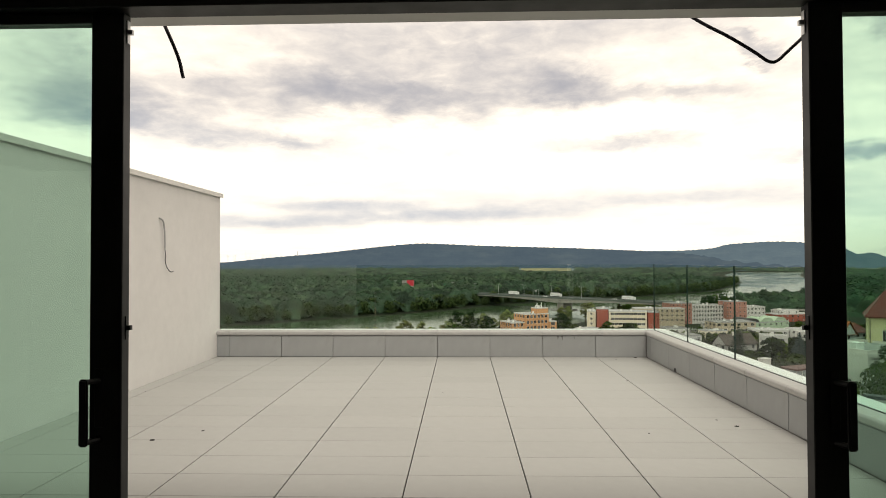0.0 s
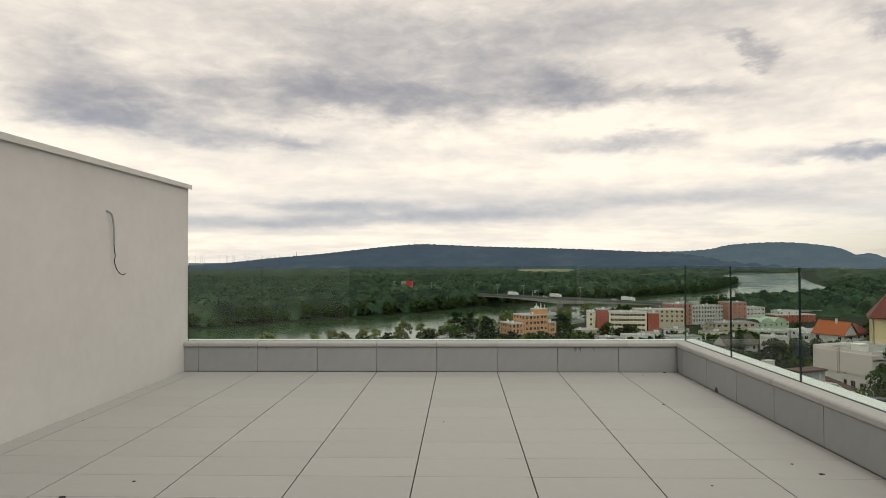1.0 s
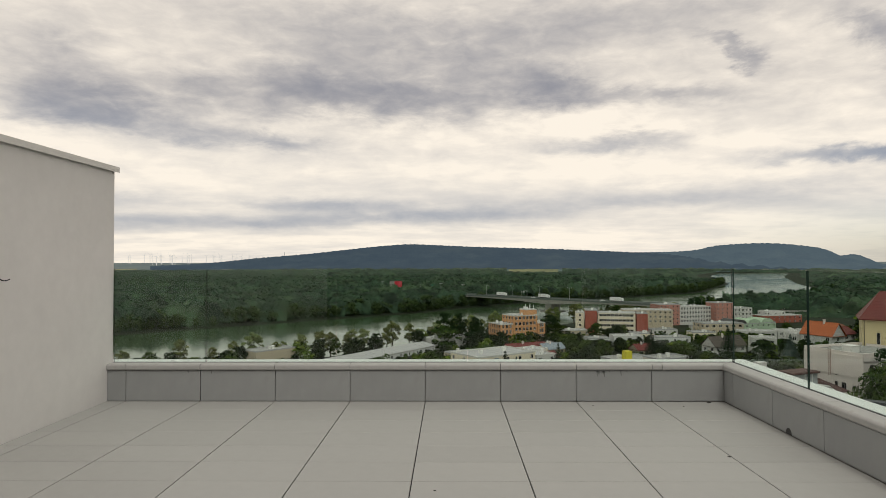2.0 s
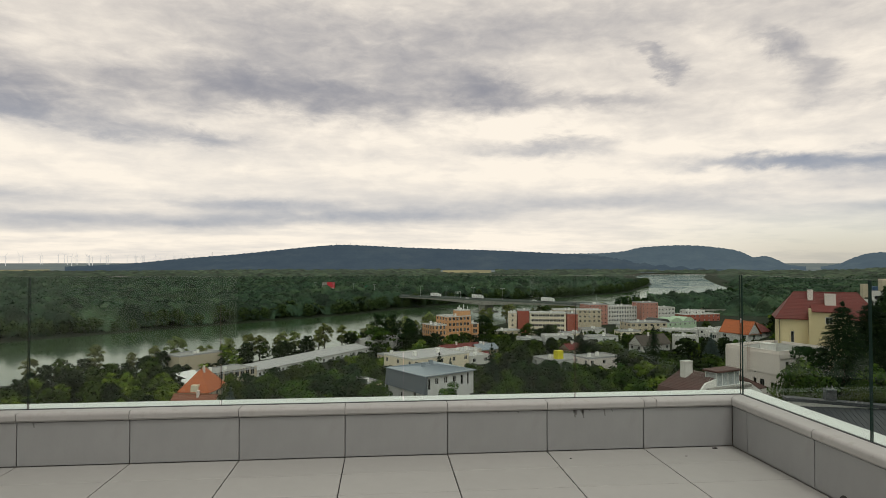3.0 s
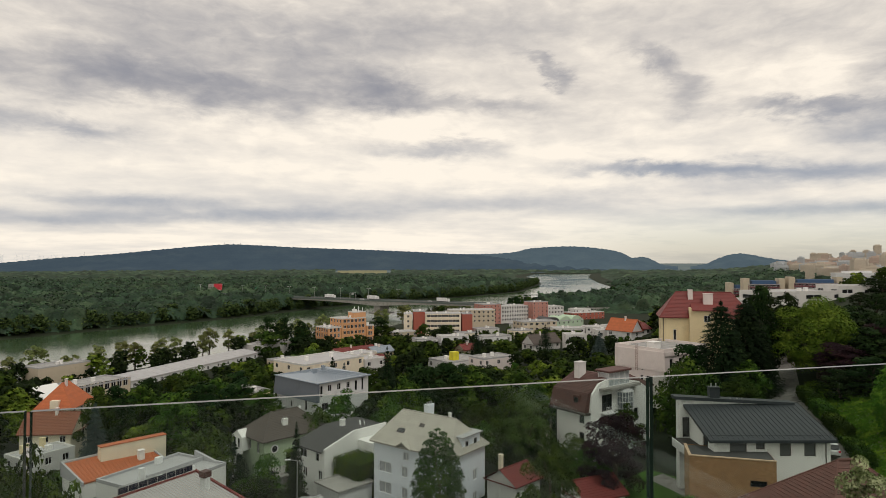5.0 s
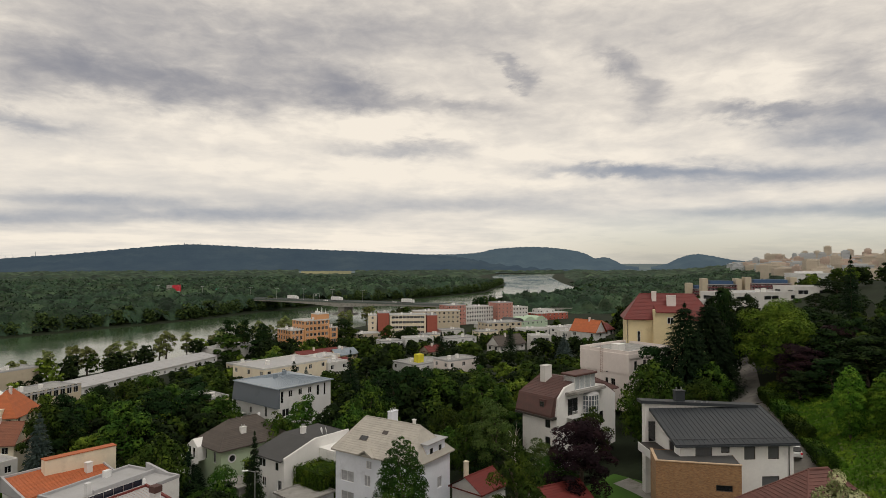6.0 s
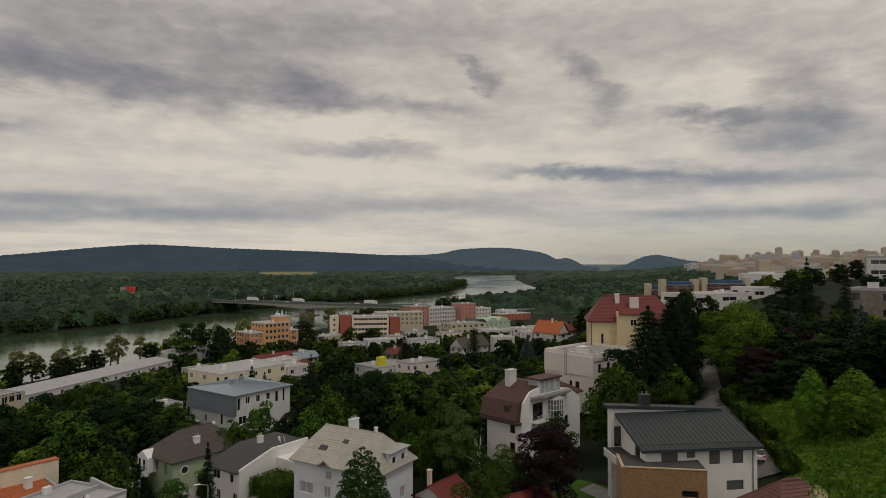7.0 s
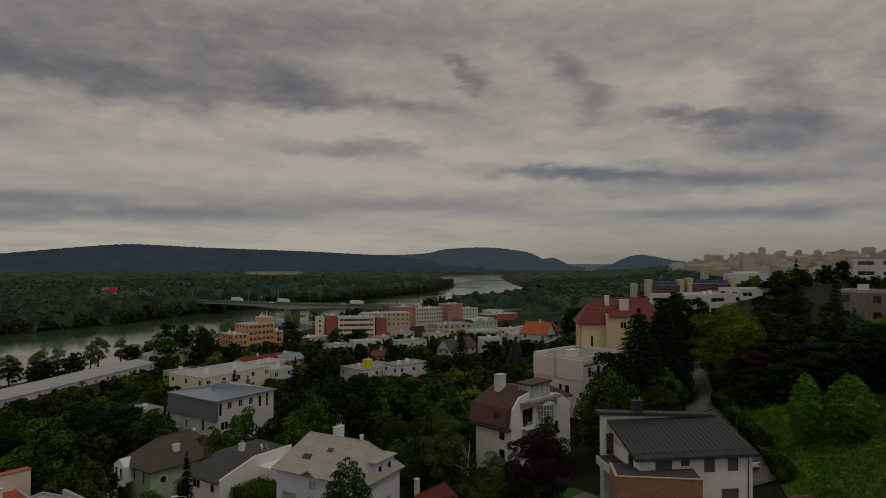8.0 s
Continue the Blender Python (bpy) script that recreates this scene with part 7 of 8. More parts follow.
# wind turbines on the plain; emission in the sky's tone paints their haze
turbine_mat = haze_glow_material("white_steel_haze_glow", (.35, .36, .38), (.75, .72, .66), .55)
tb_ = cylinder(bmesh.new(), (0, 0, 0), (0, 0, 62), 2.0, 1.2, sides=8)
tower_me = mesh_of("tower", tb_)
tower_me.materials.append(turbine_mat)
nac_me = mesh_of("nacelle", boxes((-1.6, 1.6, -3, 4, 60.5, 63.5), bevel=.4))
nac_me.materials.append(turbine_mat)
blade_me = bpy.data.meshes.new("blade")
bb = bmesh.new()
prism(bb, [(-.7, 0), (-1.5, 5), (-.4, 27), (.2, 27), (.7, 5), (.7, 0)], "y", -3.6, -3.2)
bb.to_mesh(blade_me)
bb.free()
blade_me.materials.append(turbine_mat)
rng = random.Random(3)
for k in range(46):
    az_ = -32.0 + 19.0 * (k / 46.0) + rng.uniform(-.3, .3) if k % 3 else -22.0 + rng.uniform(-6, 6)
    d_ = rng.uniform(4300, 4850)
    ht = rng.uniform(.74, 1.0)
    tt = tagged(empty("wind_turbine"), "white wind turbine on the distant plain", "wind turbine", "wind turbines on the plain")
    tt.matrix_world = pose(d_ * math.sin(radians(az_)), d_ * math.cos(radians(az_)), float(plain_z(np.array(d_))) - 3, 0, 0, rng.uniform(-40, 40)) @ Matrix.Scale(ht, 4)
    part("tower", tower_me, None, tt)
    part("nacelle", nac_me, None, tt)
    for j in range(3):
        bl_ = part("blade", blade_me, None, tt)
        bl_.matrix_basis = pose(0, 0, 62, 0, 120 * j + k * 31, 0)
# masts on the ridge
for az_, hh_ in ((-4.3, 12), (-3.0, 9), (-3.6, 6), (-15.0, 26)):
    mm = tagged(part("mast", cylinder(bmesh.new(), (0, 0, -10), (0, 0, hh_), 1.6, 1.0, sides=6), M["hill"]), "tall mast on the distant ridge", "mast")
    z_ = float(ridge_height(np.array([az_]), RIDGE)[0])
    mm.matrix_world = pose(4200 * math.sin(radians(az_)), 4200 * math.cos(radians(az_)), z_, 0, 0, 0)

# ---- trees ----
def leaf_cloud(rng, centers, count, size, flat=0.42, droop=0.0, tri=False):
    """Many small leaf sprays round a set of (x, y, z, radius) clumps."""
    c = np.array(centers)
    w = c[:, 3] ** 2
    pick = rng.choice(len(c), count, p=w / w.sum())
    d = rng.normal(size=(count, 3))
    d /= np.linalg.norm(d, axis=1)[:, None]
    under = (d[:, 2] < -.15) & (rng.random(count) < .8)
    d[under, 2] *= -1
    rad = c[pick, 3] * (0.70 + 0.34 * rng.random(count) ** 0.6)
    p = c[pick, :3] + d * rad[:, None] * np.array([1, 1, .85])
    n = d + rng.normal(size=(count, 3)) * flat
    n[:, 2] += 0.35
    n /= np.linalg.norm(n, axis=1)[:, None]
    a = np.cross(n, rng.normal(size=(count, 3)))
    a /= np.linalg.norm(a, axis=1)[:, None]
    b = np.cross(n, a)
    if droop:
        b = b * .5 + np.array([0, 0, -droop])
    s = size * (0.55 + 0.9 * rng.random(count))[:, None]
    v = np.stack([p - a * s * .52 - b * s * .3, p + a * s * .52 - b * s * .3, p + b * s * .85 + n * s * .1], 1)
    mid = (c[:, :3] * w[:, None]).sum(0) / w.sum()
    out = p - mid
    out /= np.linalg.norm(out, axis=1)[:, None] + 1e-6
    round_n = d * .65 + out * .45 + rng.normal(size=(count, 3)) * .22 + np.array([0, 0, .15])
    return np.concatenate([v.reshape(-1, 3), np.repeat(round_n, 3, 0)], 1)


def moved(v, turn_, wide, tall, x, y, z):
    """A cloud of leaves turned, stretched and set down at a place."""
    c_, s_ = math.cos(turn_), math.sin(turn_)
    return np.stack([(v[:, 0] * c_ - v[:, 1] * s_) * wide + x, (v[:, 0] * s_ + v[:, 1] * c_) * wide + y, v[:, 2] * tall + z,
                     v[:, 3] * c_ - v[:, 4] * s_, v[:, 3] * s_ + v[:, 4] * c_, v[:, 5]], 1)


def leaf_mesh(name, verts, mat, m=3):
    """Leaves of m corners each; where the corners carry a direction too, they are shaded as parts of a rounded clump."""
    n = len(verts) // m
    nrm = None
    if verts.shape[1] == 6:
        q = verts.reshape(n, m, 6).copy()
        flip = (np.cross(q[:, 1, :3] - q[:, 0, :3], q[:, 2, :3] - q[:, 0, :3]) * q[:, 0, 3:]).sum(1) < 0
        q[flip] = q[flip][:, ::-1]
        nrm = q[:, :, 3:].reshape(-1, 3)
        nrm = nrm / (np.linalg.norm(nrm, axis=1)[:, None] + 1e-9)
        verts = np.ascontiguousarray(q[:, :, :3].reshape(-1, 3))
    me_ = bpy.data.meshes.new(name)
    me_.vertices.add(n * m)
    me_.vertices.foreach_set("co", verts.ravel())
    me_.loops.add(n * m)
    me_.loops.foreach_set("vertex_index", np.arange(n * m))
    me_.polygons.add(n)
    me_.polygons.foreach_set("loop_start", np.arange(0, n * m, m))
    me_.polygons.foreach_set("loop_total", np.full(n, m))
    me_.update()
    if nrm is not None:
        me_.normals_split_custom_set_from_vertices(nrm.tolist())
    me_.materials.append(mat)
    return me_


def trunk_mesh(rng, h, r, limbs, reach, mat, clear=0.3):
    bm = bmesh.new()
    top = h * 0.82
    segs = 5
    pts = [Vector((rng.normal() * .03 * h * k / segs, rng.normal() * .03 * h * k / segs, top * k / segs)) for k in range(segs + 1)]
    for k in range(segs):
        cylinder(bm, pts[k], pts[k + 1], r * (1 - .8 * k / segs), r * (1 - .8 * (k + 1) / segs), sides=6)
    for k in range(limbs):
        f = clear + (0.95 - clear) * k / limbs
        z = top * f
        base = pts[min(int(f * segs), segs - 1)].lerp(pts[min(int(f * segs) + 1, segs)], f * segs - int(f * segs))
        ang = k * 2.4 + rng.random()
        end = base + Vector((math.cos(ang) * reach * (1 - .5 * f), math.sin(ang) * reach * (1 - .5 * f), h * (.12 + .1 * rng.random())))
        mid = base.lerp(end, .5) + Vector((0, 0, .04 * h))
        cylinder(bm, base, mid, r * .4 * (1.1 - f), r * .25 * (1.1 - f), sides=4)
        cylinder(bm, mid, end, r * .25 * (1.1 - f), r * .06, sides=4)
    me_ = mesh_of("trunk", bm)
    me_.materials.append(mat)
    return me_


def broad_tree(seed, mat, leaves=2600, size=.42, h=10.0, w=4.0, low=.18, clumps=22, bark=None, gap=1.0):
    """A broadleaf tree of unit place: crown of many clumps with an uneven outline."""
    rng = np.random.default_rng(seed)
    cs = []
    for k in range(clumps):
        t = (k + .5) / clumps
        z = h * (low + (0.93 - low) * t)
        prof = math.sin(math.pi * min(max((t * .86 + .12), 0), 1)) ** .7
        ang = k * 2.399 + rng.random() * .8
        rr_ = w * prof * (0.52 + 0.36 * rng.random())
        cs.append((math.cos(ang) * rr_, math.sin(ang) * rr_, z + rng.normal() * .04 * h, w * (0.18 + .17 * rng.random() ** 1.5) * gap))
    cs.append((0, 0, h * .5, w * .42))
    cs.append((0, 0, h * .72, w * .36))
    cs.append((w * .1, 0, h * .9, w * .22))
    tr = trunk_mesh(rng, h, .028 * h, 7, w * .75, bark or M["bark"])
    return tr, leaf_mesh("crown", leaf_cloud(rng, cs, leaves, size), mat)


def conifer(seed, mat, h=12.0, w=3.2, leaves=2400, size=.45, tiers=16, low=.06, power=.85):
    rng = np.random.default_rng(seed)
    vs = []
    for k in range(tiers):
        t = k / (tiers - 1)
        z = h * (low + (0.97 - low) * t)
        rad = w * (1 - t) ** power + .12
        n = int(leaves * (rad / w + .08) / (tiers * .58))
        ang = rng.random(n) * 2 * math.pi
        arms = np.round(ang / (2 * math.pi) * (9 + k % 3)) / (9 + k % 3) * 2 * math.pi
        ang = arms + (ang - arms) * .75 + k
        q = np.sqrt(rng.random(n)) * rad * (0.75 + .35 * rng.random(n))
        p = np.stack([np.cos(ang) * q, np.sin(ang) * q, z - q * .28 + rng.normal(size=n) * .035 * h / tiers * 6], 1)
        out = np.stack([np.cos(ang), np.sin(ang), -.35 + .2 * rng.normal(size=n)], 1)
        sd_ = np.stack([-np.sin(ang), np.cos(ang), .25 * rng.normal(size=n)], 1)
        s = size * (.6 + .7 * rng.random(n))[:, None]
        v = np.stack([p - sd_ * s * .36 - out * s * .3, p + out * s * .9, p + sd_ * s * .36 - out * s * .3], 1).reshape(-1, 3)
        nn = out * .55 + np.array([0, 0, .75]) + rng.normal(size=(n, 3)) * .2
        vs.append(np.concatenate([v, np.repeat(nn, 3, 0)], 1))
    bm = cylinder(bmesh.new(), (0, 0, 0), (0, 0, h * .96), .022 * h, .02, sides=7)
    tm = mesh_of("trunk", bm)
    tm.materials.append(M["bark"])
    return tm, leaf_mesh("crown", np.concatenate(vs), mat)


def column(seed, mat, h=13.0, w=2.4, leaves=22000, size=.15):
    rng = np.random.default_rng(seed)
    cs = []
    for k in range(80):
        t = (k + .5) / 80
        rad = w * math.sin(math.pi * (t * .86 + .10)) ** .75
        ang = k * 2.4
        cs.append((math.cos(ang) * rad * .62, math.sin(ang) * rad * .62, h * (.04 + .92 * t), max(rad * .34, .25)))
    tr = trunk_mesh(rng, h, .02 * h, 4, w * .4, M["bark"], .1)
    return tr, leaf_mesh("crown", leaf_cloud(rng, cs, leaves, size), mat)


KINDS = {}


def kind(key, meshes, h, w, label):
    KINDS.setdefault(key, []).append((meshes, h, w, label))


LB = "leafy green deciduous tree in a garden"
for sd in range(4):
    kind("broad", broad_tree(20 + sd, M["leaf"], 4000, .30, 10, 4.0 + .3 * sd, .10 + .03 * sd, 30 + 3 * sd), 10, 4.0 + .3 * sd, LB)
for sd in range(3):
    kind("dark", broad_tree(40 + sd, M["leaf_dark"], 4000, .30, 10, 4.0, .08, 30), 10, 4.0, "dense dark green deciduous tree")
for sd in range(3):
    kind("broad_fine", broad_tree(26 + sd, M["leaf"], 7600, .21, 10, 4.2, .08 + .03 * sd, 42), 10, 4.2, LB)
    kind("dark_fine", broad_tree(46 + sd, M["leaf_dark"], 7600, .21, 10, 4.0, .08, 42), 10, 4.0, "dense dark green deciduous tree")
for sd in range(2):
    kind("light", broad_tree(60 + sd, M["leaf_light"], 26000, .18, 12, 6.0, .12, 60), 12, 6.0, "tall light green deciduous tree")
    kind("light2", broad_tree(70 + sd, M["leaf"], 15000, .155, 12, 3.6, .10, 44), 12, 3.6, "feathery green tree below the terrace")
kind("round", broad_tree(80, M["leaf"], 12000, .155, 8, 3.6, .15, 40), 8, 3.6, "round-crowned green tree by the lane")
kind("purple", broad_tree(81, M["leaf_purple"], 15000, .16, 10, 3.6, .12, 44), 10, 3.6, "dark purple-leaved tree beside the villa")
kind("willow", broad_tree(82, M["leaf_willow"], 13000, .18, 12, 4.4, .10, 44), 12, 4.4, "pale drooping willow in a garden")
kind("flower", broad_tree(83, M["leaf_flower"], 14000, .11, 10, 2.6, .2, 26), 10, 2.6, "cream-flowering tree top below the terrace")
kind("ivy", column(84, M["leaf_ivy"], 10, 2.6, 22000, .13), 10, 2.6, "tree stump overgrown with bright ivy")
for sd in range(3):
    kind("spruce", conifer(90 + sd, M["needle"], 13, 3.0 + .3 * sd, 6500, .30), 13, 3.0 + .3 * sd, "tall dark green spruce in a garden")
kind("blue", conifer(95, M["needle_blue"], 12, 3.2, 6500, .30), 12, 3.2, "blue-grey spruce in a garden")
kind("yew", conifer(96, M["needle"], 14, 4.2, 24000, .24, 22, .02, .55), 14, 4.2, "broad dark conifer by the lane")
kind("cypress", column(97, M["leaf_hornbeam"], 15, 3.4, 30000, .14), 15, 3.4, "upright columnar hornbeam before the pale house")
for sd in range(4):
    kind("bank", broad_tree(100 + sd, M["leaf_bank"], 2400, .42, 13, 3.8, .26, 24, gap=.95), 13, 4.2, "grey-green poplar on the river bank")
for sd in range(4):
    kind("far", broad_tree(110 + sd, M["leaf"] if sd % 2 else M["leaf_dark"], 1300, .62, 9, 4.2, .06, 14), 9, 4.2, "green tree among the valley houses")
for sd in range(2):
    kind("bush", broad_tree(120 + sd, M["leaf"] if sd else M["leaf_dark"], 650, .30, 3.2, 2.0, .0, 12), 3.2, 2.0, "low green garden shrub among the houses")


def tree(key, x, y, h, w=None, rng=random, z=None, name=None):
    if key in ("broad", "dark") and math.hypot(x, y) < 95 and x > -15:
        key += "_fine"
    meshes, h0, w0, label = rng.choice(KINDS[key])
    sh = h / h0
    sw = (w / w0) if w else sh
    nm = name or {"spruce": "spruce", "blue": "spruce", "bush": "shrub", "yew": "conifer"}.get(key, "tree")
    t_ = tagged(empty(nm), label, "shrub" if key == "bush" else "tree")
    zz = land_z(x, y) if z is None else z
    t_.matrix_world = pose(x, y, zz - .1, 0, 0, rng.uniform(0, 360)) @ Matrix.Diagonal((sw, sw, sh, 1))
    if key != "bush":
        part("trunk", meshes[0], None, t_)
    part("crown", meshes[1], None, t_)
    return t_


rng = random.Random(21)
KNOWN = [(19.6, 69.3, 15.2, "cypress", 3.5), (43.3, 70.1, 10.6, "purple", 4.9), (58.4, 76.0, 13.3, "broad", 5.0), (68.8, 77.4, 7.9, "round", 3.6), (73.9, 87.5, 18.8, "yew", 6.0), (79.8, 88.6, 17.5, "yew", 6.6), (70.5, 90.5, 12.0, "dark", 4.5), (84, 92, 15.0, "dark", 5.0),
         (90.2, 83.6, 12.9, "light", 7.1), (94.5, 100, 14.0, "dark", 4.2), (97.5, 97.2, 13.4, "dark", 3.4), (120.3, 93.8, 14.8, "spruce", 3.0), (116.2, 82.6, 13.0, "spruce", 2.4), (72.9, 56.8, 9.4, "ivy", 2.2),
         (90.4, 62.3, 11.4, "blue", 3.4), (18.9, 165.7, 12.5, "blue", 3.0), (75.6, 224.7, 12.0, "spruce", 4.0), (15.4, 161, 15, "spruce", 3.8), (4.2, 93.5, 13.6, "spruce", 2.0), (38.2, 86.2, 11.6, "willow", 3.8), (42.5, 79.5, 6.0, "willow", 3.0), (85, 69, 5.5, "dark", 4.5), (88, 66, 6, "dark", 5), (82.5, 72.5, 4.5, "dark", 3.5), (90, 60.5, 7, "dark", 5),
         (27.8, 55.7, 14.2, "light2", 3.4), (-.3, 86.5, 10.8, "broad", 2.8), (100.6, 86.4, 8, "dark", 5.4), (91.5, 69.0, 6.5, "dark", 5.5), (87.0, 76.0, 7, "purple", 4.8), (9.1, 201.4, 9.8, "dark", 3.7),
         (34.9, 147.9, 12.3, "dark", 5.5), (38.8, 136.6, 12.2, "broad", 5.6), (42.4, 125.1, 12.0, "broad", 5.4), (55.7, 141.6, 8.2, "broad", 6), (26.3, 300.6, 8, "far", 6), (-2.1, 301.5, 12, "far", 8),
         (13.8, 301.3, 9, "far", 7), (51.3, 327.9, 9, "far", 7), (60, 335, 10, "far", 7), (-30.6, 124.4, 14.7, "blue", 3.8), (-9.3, 105.9, 12.5, "broad", 5.0), (-18.4, 129.9, 14.5, "broad", 6.5),
         (-30.1, 137.8, 12, "dark", 4.5), (-15.3, 150.6, 12.5, "dark", 6.2), (-1.4, 141.5, 11, "broad", 5.5), (-7.5, 151.3, 12.5, "dark", 6.5), (28.8, 22.6, 10.0, "flower", 2.0),
         (-26.3, 80.4, 13.5, "broad", 5.5), (-32.5, 79.7, 14.5, "dark", 6.2), (-14.5, 52.0, 14.5, "broad", 4.5), (104, 74, 9, "spruce", 2.6), (-34, 70, 14, "broad", 6), (-40, 90, 13, "broad", 6),
         (-22.0, 66, 13.5, "broad", 5), (110, 95, 7, "dark", 4), (124, 101, 6, "dark", 3.4), (107, 101, 8, "dark", 4), (96, 76, 7, "purple", 5), (99, 66, 6, "dark", 5), (92, 52, 7, "broad", 5),
         (-8, 215, 6, "broad", 4.5), (0, 222, 6, "dark", 4.5), (8, 228, 7, "broad", 4.5), (-16, 206, 6, "dark", 4.5), (3, 206, 7, "broad", 4.5), (-24, 212, 5, "dark", 4), (14, 236, 8, "broad", 5),
         (-30.9, 70.1, 21.9, "broad", 5), (-26.2, 67.7, 20.6, "light2", 4.5), (-22.2, 64.8, 19.8, "broad", 4.5), (-19.2, 63.7, 18.4, "broad", 4), (-25.3, 55.0, 23.0, "light2", 4.5), (-22.0, 54.3, 21.2, "broad", 5), (-18.0, 51.5, 20.3, "light2", 4), (-15.4, 56.4, 18.5, "broad", 3.2),
         (168.1, 139.4, 4.0, "dark", 4.0), (157.8, 127.4, 4.0, "dark", 4.0), (167.8, 132.7, 4.0, "dark", 4.0), (139.2, 106.5, 3.0, "dark", 2.6), (139.8, 112.1, 3.2, "dark", 3.0), (139.0, 117.8, 4.0, "dark", 3.0),
         (14.0, 123.0, 12.0, "broad", 4.5), (8.8, 117.4, 11.1, "broad", 4), (18.5, 118.4, 10.7, "dark", 4.2), (21.2, 107.8, 11.2, "broad", 4.5), (-29.3, 168.6, 12.2, "dark", 5), (-25.7, 179.4, 11.4, "broad", 5.5), (-21.3, 185.1, 11.7, "broad", 6), (-13.1, 165.9, 10.8, "broad", 6), (-9.4, 181.2, 10.4, "dark", 6),
         (-2.9, 173.5, 10.3, "broad", 5.5), (-22.6, 149.5, 12.7, "spruce", 3.5), (-15.8, 155.5, 11.5, "dark", 5), (-29.6, 158.4, 12.6, "broad", 5), (-5.2, 151.4, 10.4, "broad", 5.5), (-32.3, 147.6, 14.1, "dark", 5), (-33.0, 137.1, 14.4, "broad", 4.5), (-2.2, 311.5, 17.5, "dark", 6), (5.3, 313.5, 17, "dark", 5.5), (13.5, 307.3, 15.5, "dark", 5.5),
         (59.5, 356.9, 12.5, "dark", 8), (98.7, 80.9, 8.5, "dark", 5), (96.6, 74.8, 8.0, "dark", 4), (92.7, 75.9, 7.5, "dark", 5), (91.0, 60.0, 9.0, "dark", 4.5), (89.0, 54.0, 9.5, "dark", 5), (96.4, 67.3, 9.0, "dark", 4.5), (37.4, 126.7, 13.8, "dark", 6), (32.3, 125.9, 13.9, "dark", 6), (45.7, 129.3, 11.5, "dark", 6.5),
         (48.9, 117.4, 10.8, "broad", 6), (25.9, 117.1, 13.4, "broad", 5), (46.0, 102.4, 10.3, "broad", 5), (30.8, 167.1, 15.6, "spruce", 4), (97.9, 210.7, 11.6, "spruce", 4), (95.6, 166.9, 9.4, "blue", 3.5), (84.2, 90.0, 18.2, "dark", 3.6), (75.3, 53.0, 8.4, "ivy", 3.0)]
for x, y, h_, k_, w_ in KNOWN:
    tree(k_, x, y, h_, w_, rng)

# viewpoint near the camera path; tree heights are cut to its sight lines
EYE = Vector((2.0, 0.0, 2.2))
LANES = [((66, 58), (80, 80), 4.5), ((80, 80), (92, 93), 4.0), ((92, 93), (100, 105), 3.5)]
OPEN = [(46.5, 68.5, 6.5), (76, 61, 12.0), (67, 50, 10), (82, 72, 8.0), (-46, 112, 3), (82, 156, 13)]


def room_for(x, y, w_):
    for c, u, v, ha, hb, vis in FOOT:
        d = Vector((x, y)) - c
        if abs(d.dot(u)) < ha + w_ * .55 and abs(d.dot(v)) < hb + w_ * .55:
            return False
    for p, q, half in LANES:
        p, q = Vector(p), Vector(q)
        f = max(0, min(1, (Vector((x, y)) - p).dot(q - p) / (q - p).length_squared))
        if (Vector((x, y)) - p.lerp(q, f)).length < half + w_ * .4:
            return False
    return all(math.hypot(x - a, y - b) > r_ for a, b, r_ in OPEN)


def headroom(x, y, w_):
    """How high a crown may stand before it hides the roofs seen from EYE."""
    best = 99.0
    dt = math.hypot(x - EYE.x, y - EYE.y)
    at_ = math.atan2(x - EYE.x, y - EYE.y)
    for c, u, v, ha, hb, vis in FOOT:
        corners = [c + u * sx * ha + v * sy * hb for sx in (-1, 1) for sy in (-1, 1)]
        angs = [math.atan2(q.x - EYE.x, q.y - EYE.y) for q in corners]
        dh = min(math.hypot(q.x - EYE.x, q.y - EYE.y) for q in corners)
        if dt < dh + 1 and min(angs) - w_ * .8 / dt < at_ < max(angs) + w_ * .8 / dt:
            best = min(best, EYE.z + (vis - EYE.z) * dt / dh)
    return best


FAR_SOURCES = []
for sd in range(5):
    rg_ = np.random.default_rng(200 + sd)
    cs_ = []
    for k in range(17):
        t_ = (k + .5) / 17
        q_ = .40 * math.sin(math.pi * (t_ * .85 + .12)) ** .7 * (.50 + .38 * rg_.random())
        cs_.append((math.cos(k * 2.4) * q_, math.sin(k * 2.4) * q_, .1 + .82 * t_, .40 * (.20 + .2 * rg_.random())))
    cs_.append((0, 0, .55, .24))
    FAR_SOURCES.append((leaf_cloud(rg_, cs_, 480, .094), leaf_cloud(rg_, cs_, 1000, .062)))
FAR_LEAVES = {"leaf": [], "leaf_dark": [], "leaf_light": []}


def far_tree(x, y, h_, wide, rng, dense):
    v_ = rng.choice(FAR_SOURCES)[1 if dense else 0]
    p_ = moved(v_, x * 7.1, h_ * wide * 1.12, h_, x, y, land_z(x, y))
    FAR_LEAVES[rng.choice(("leaf", "leaf", "leaf_dark", "leaf_dark", "leaf_light"))].append(p_)


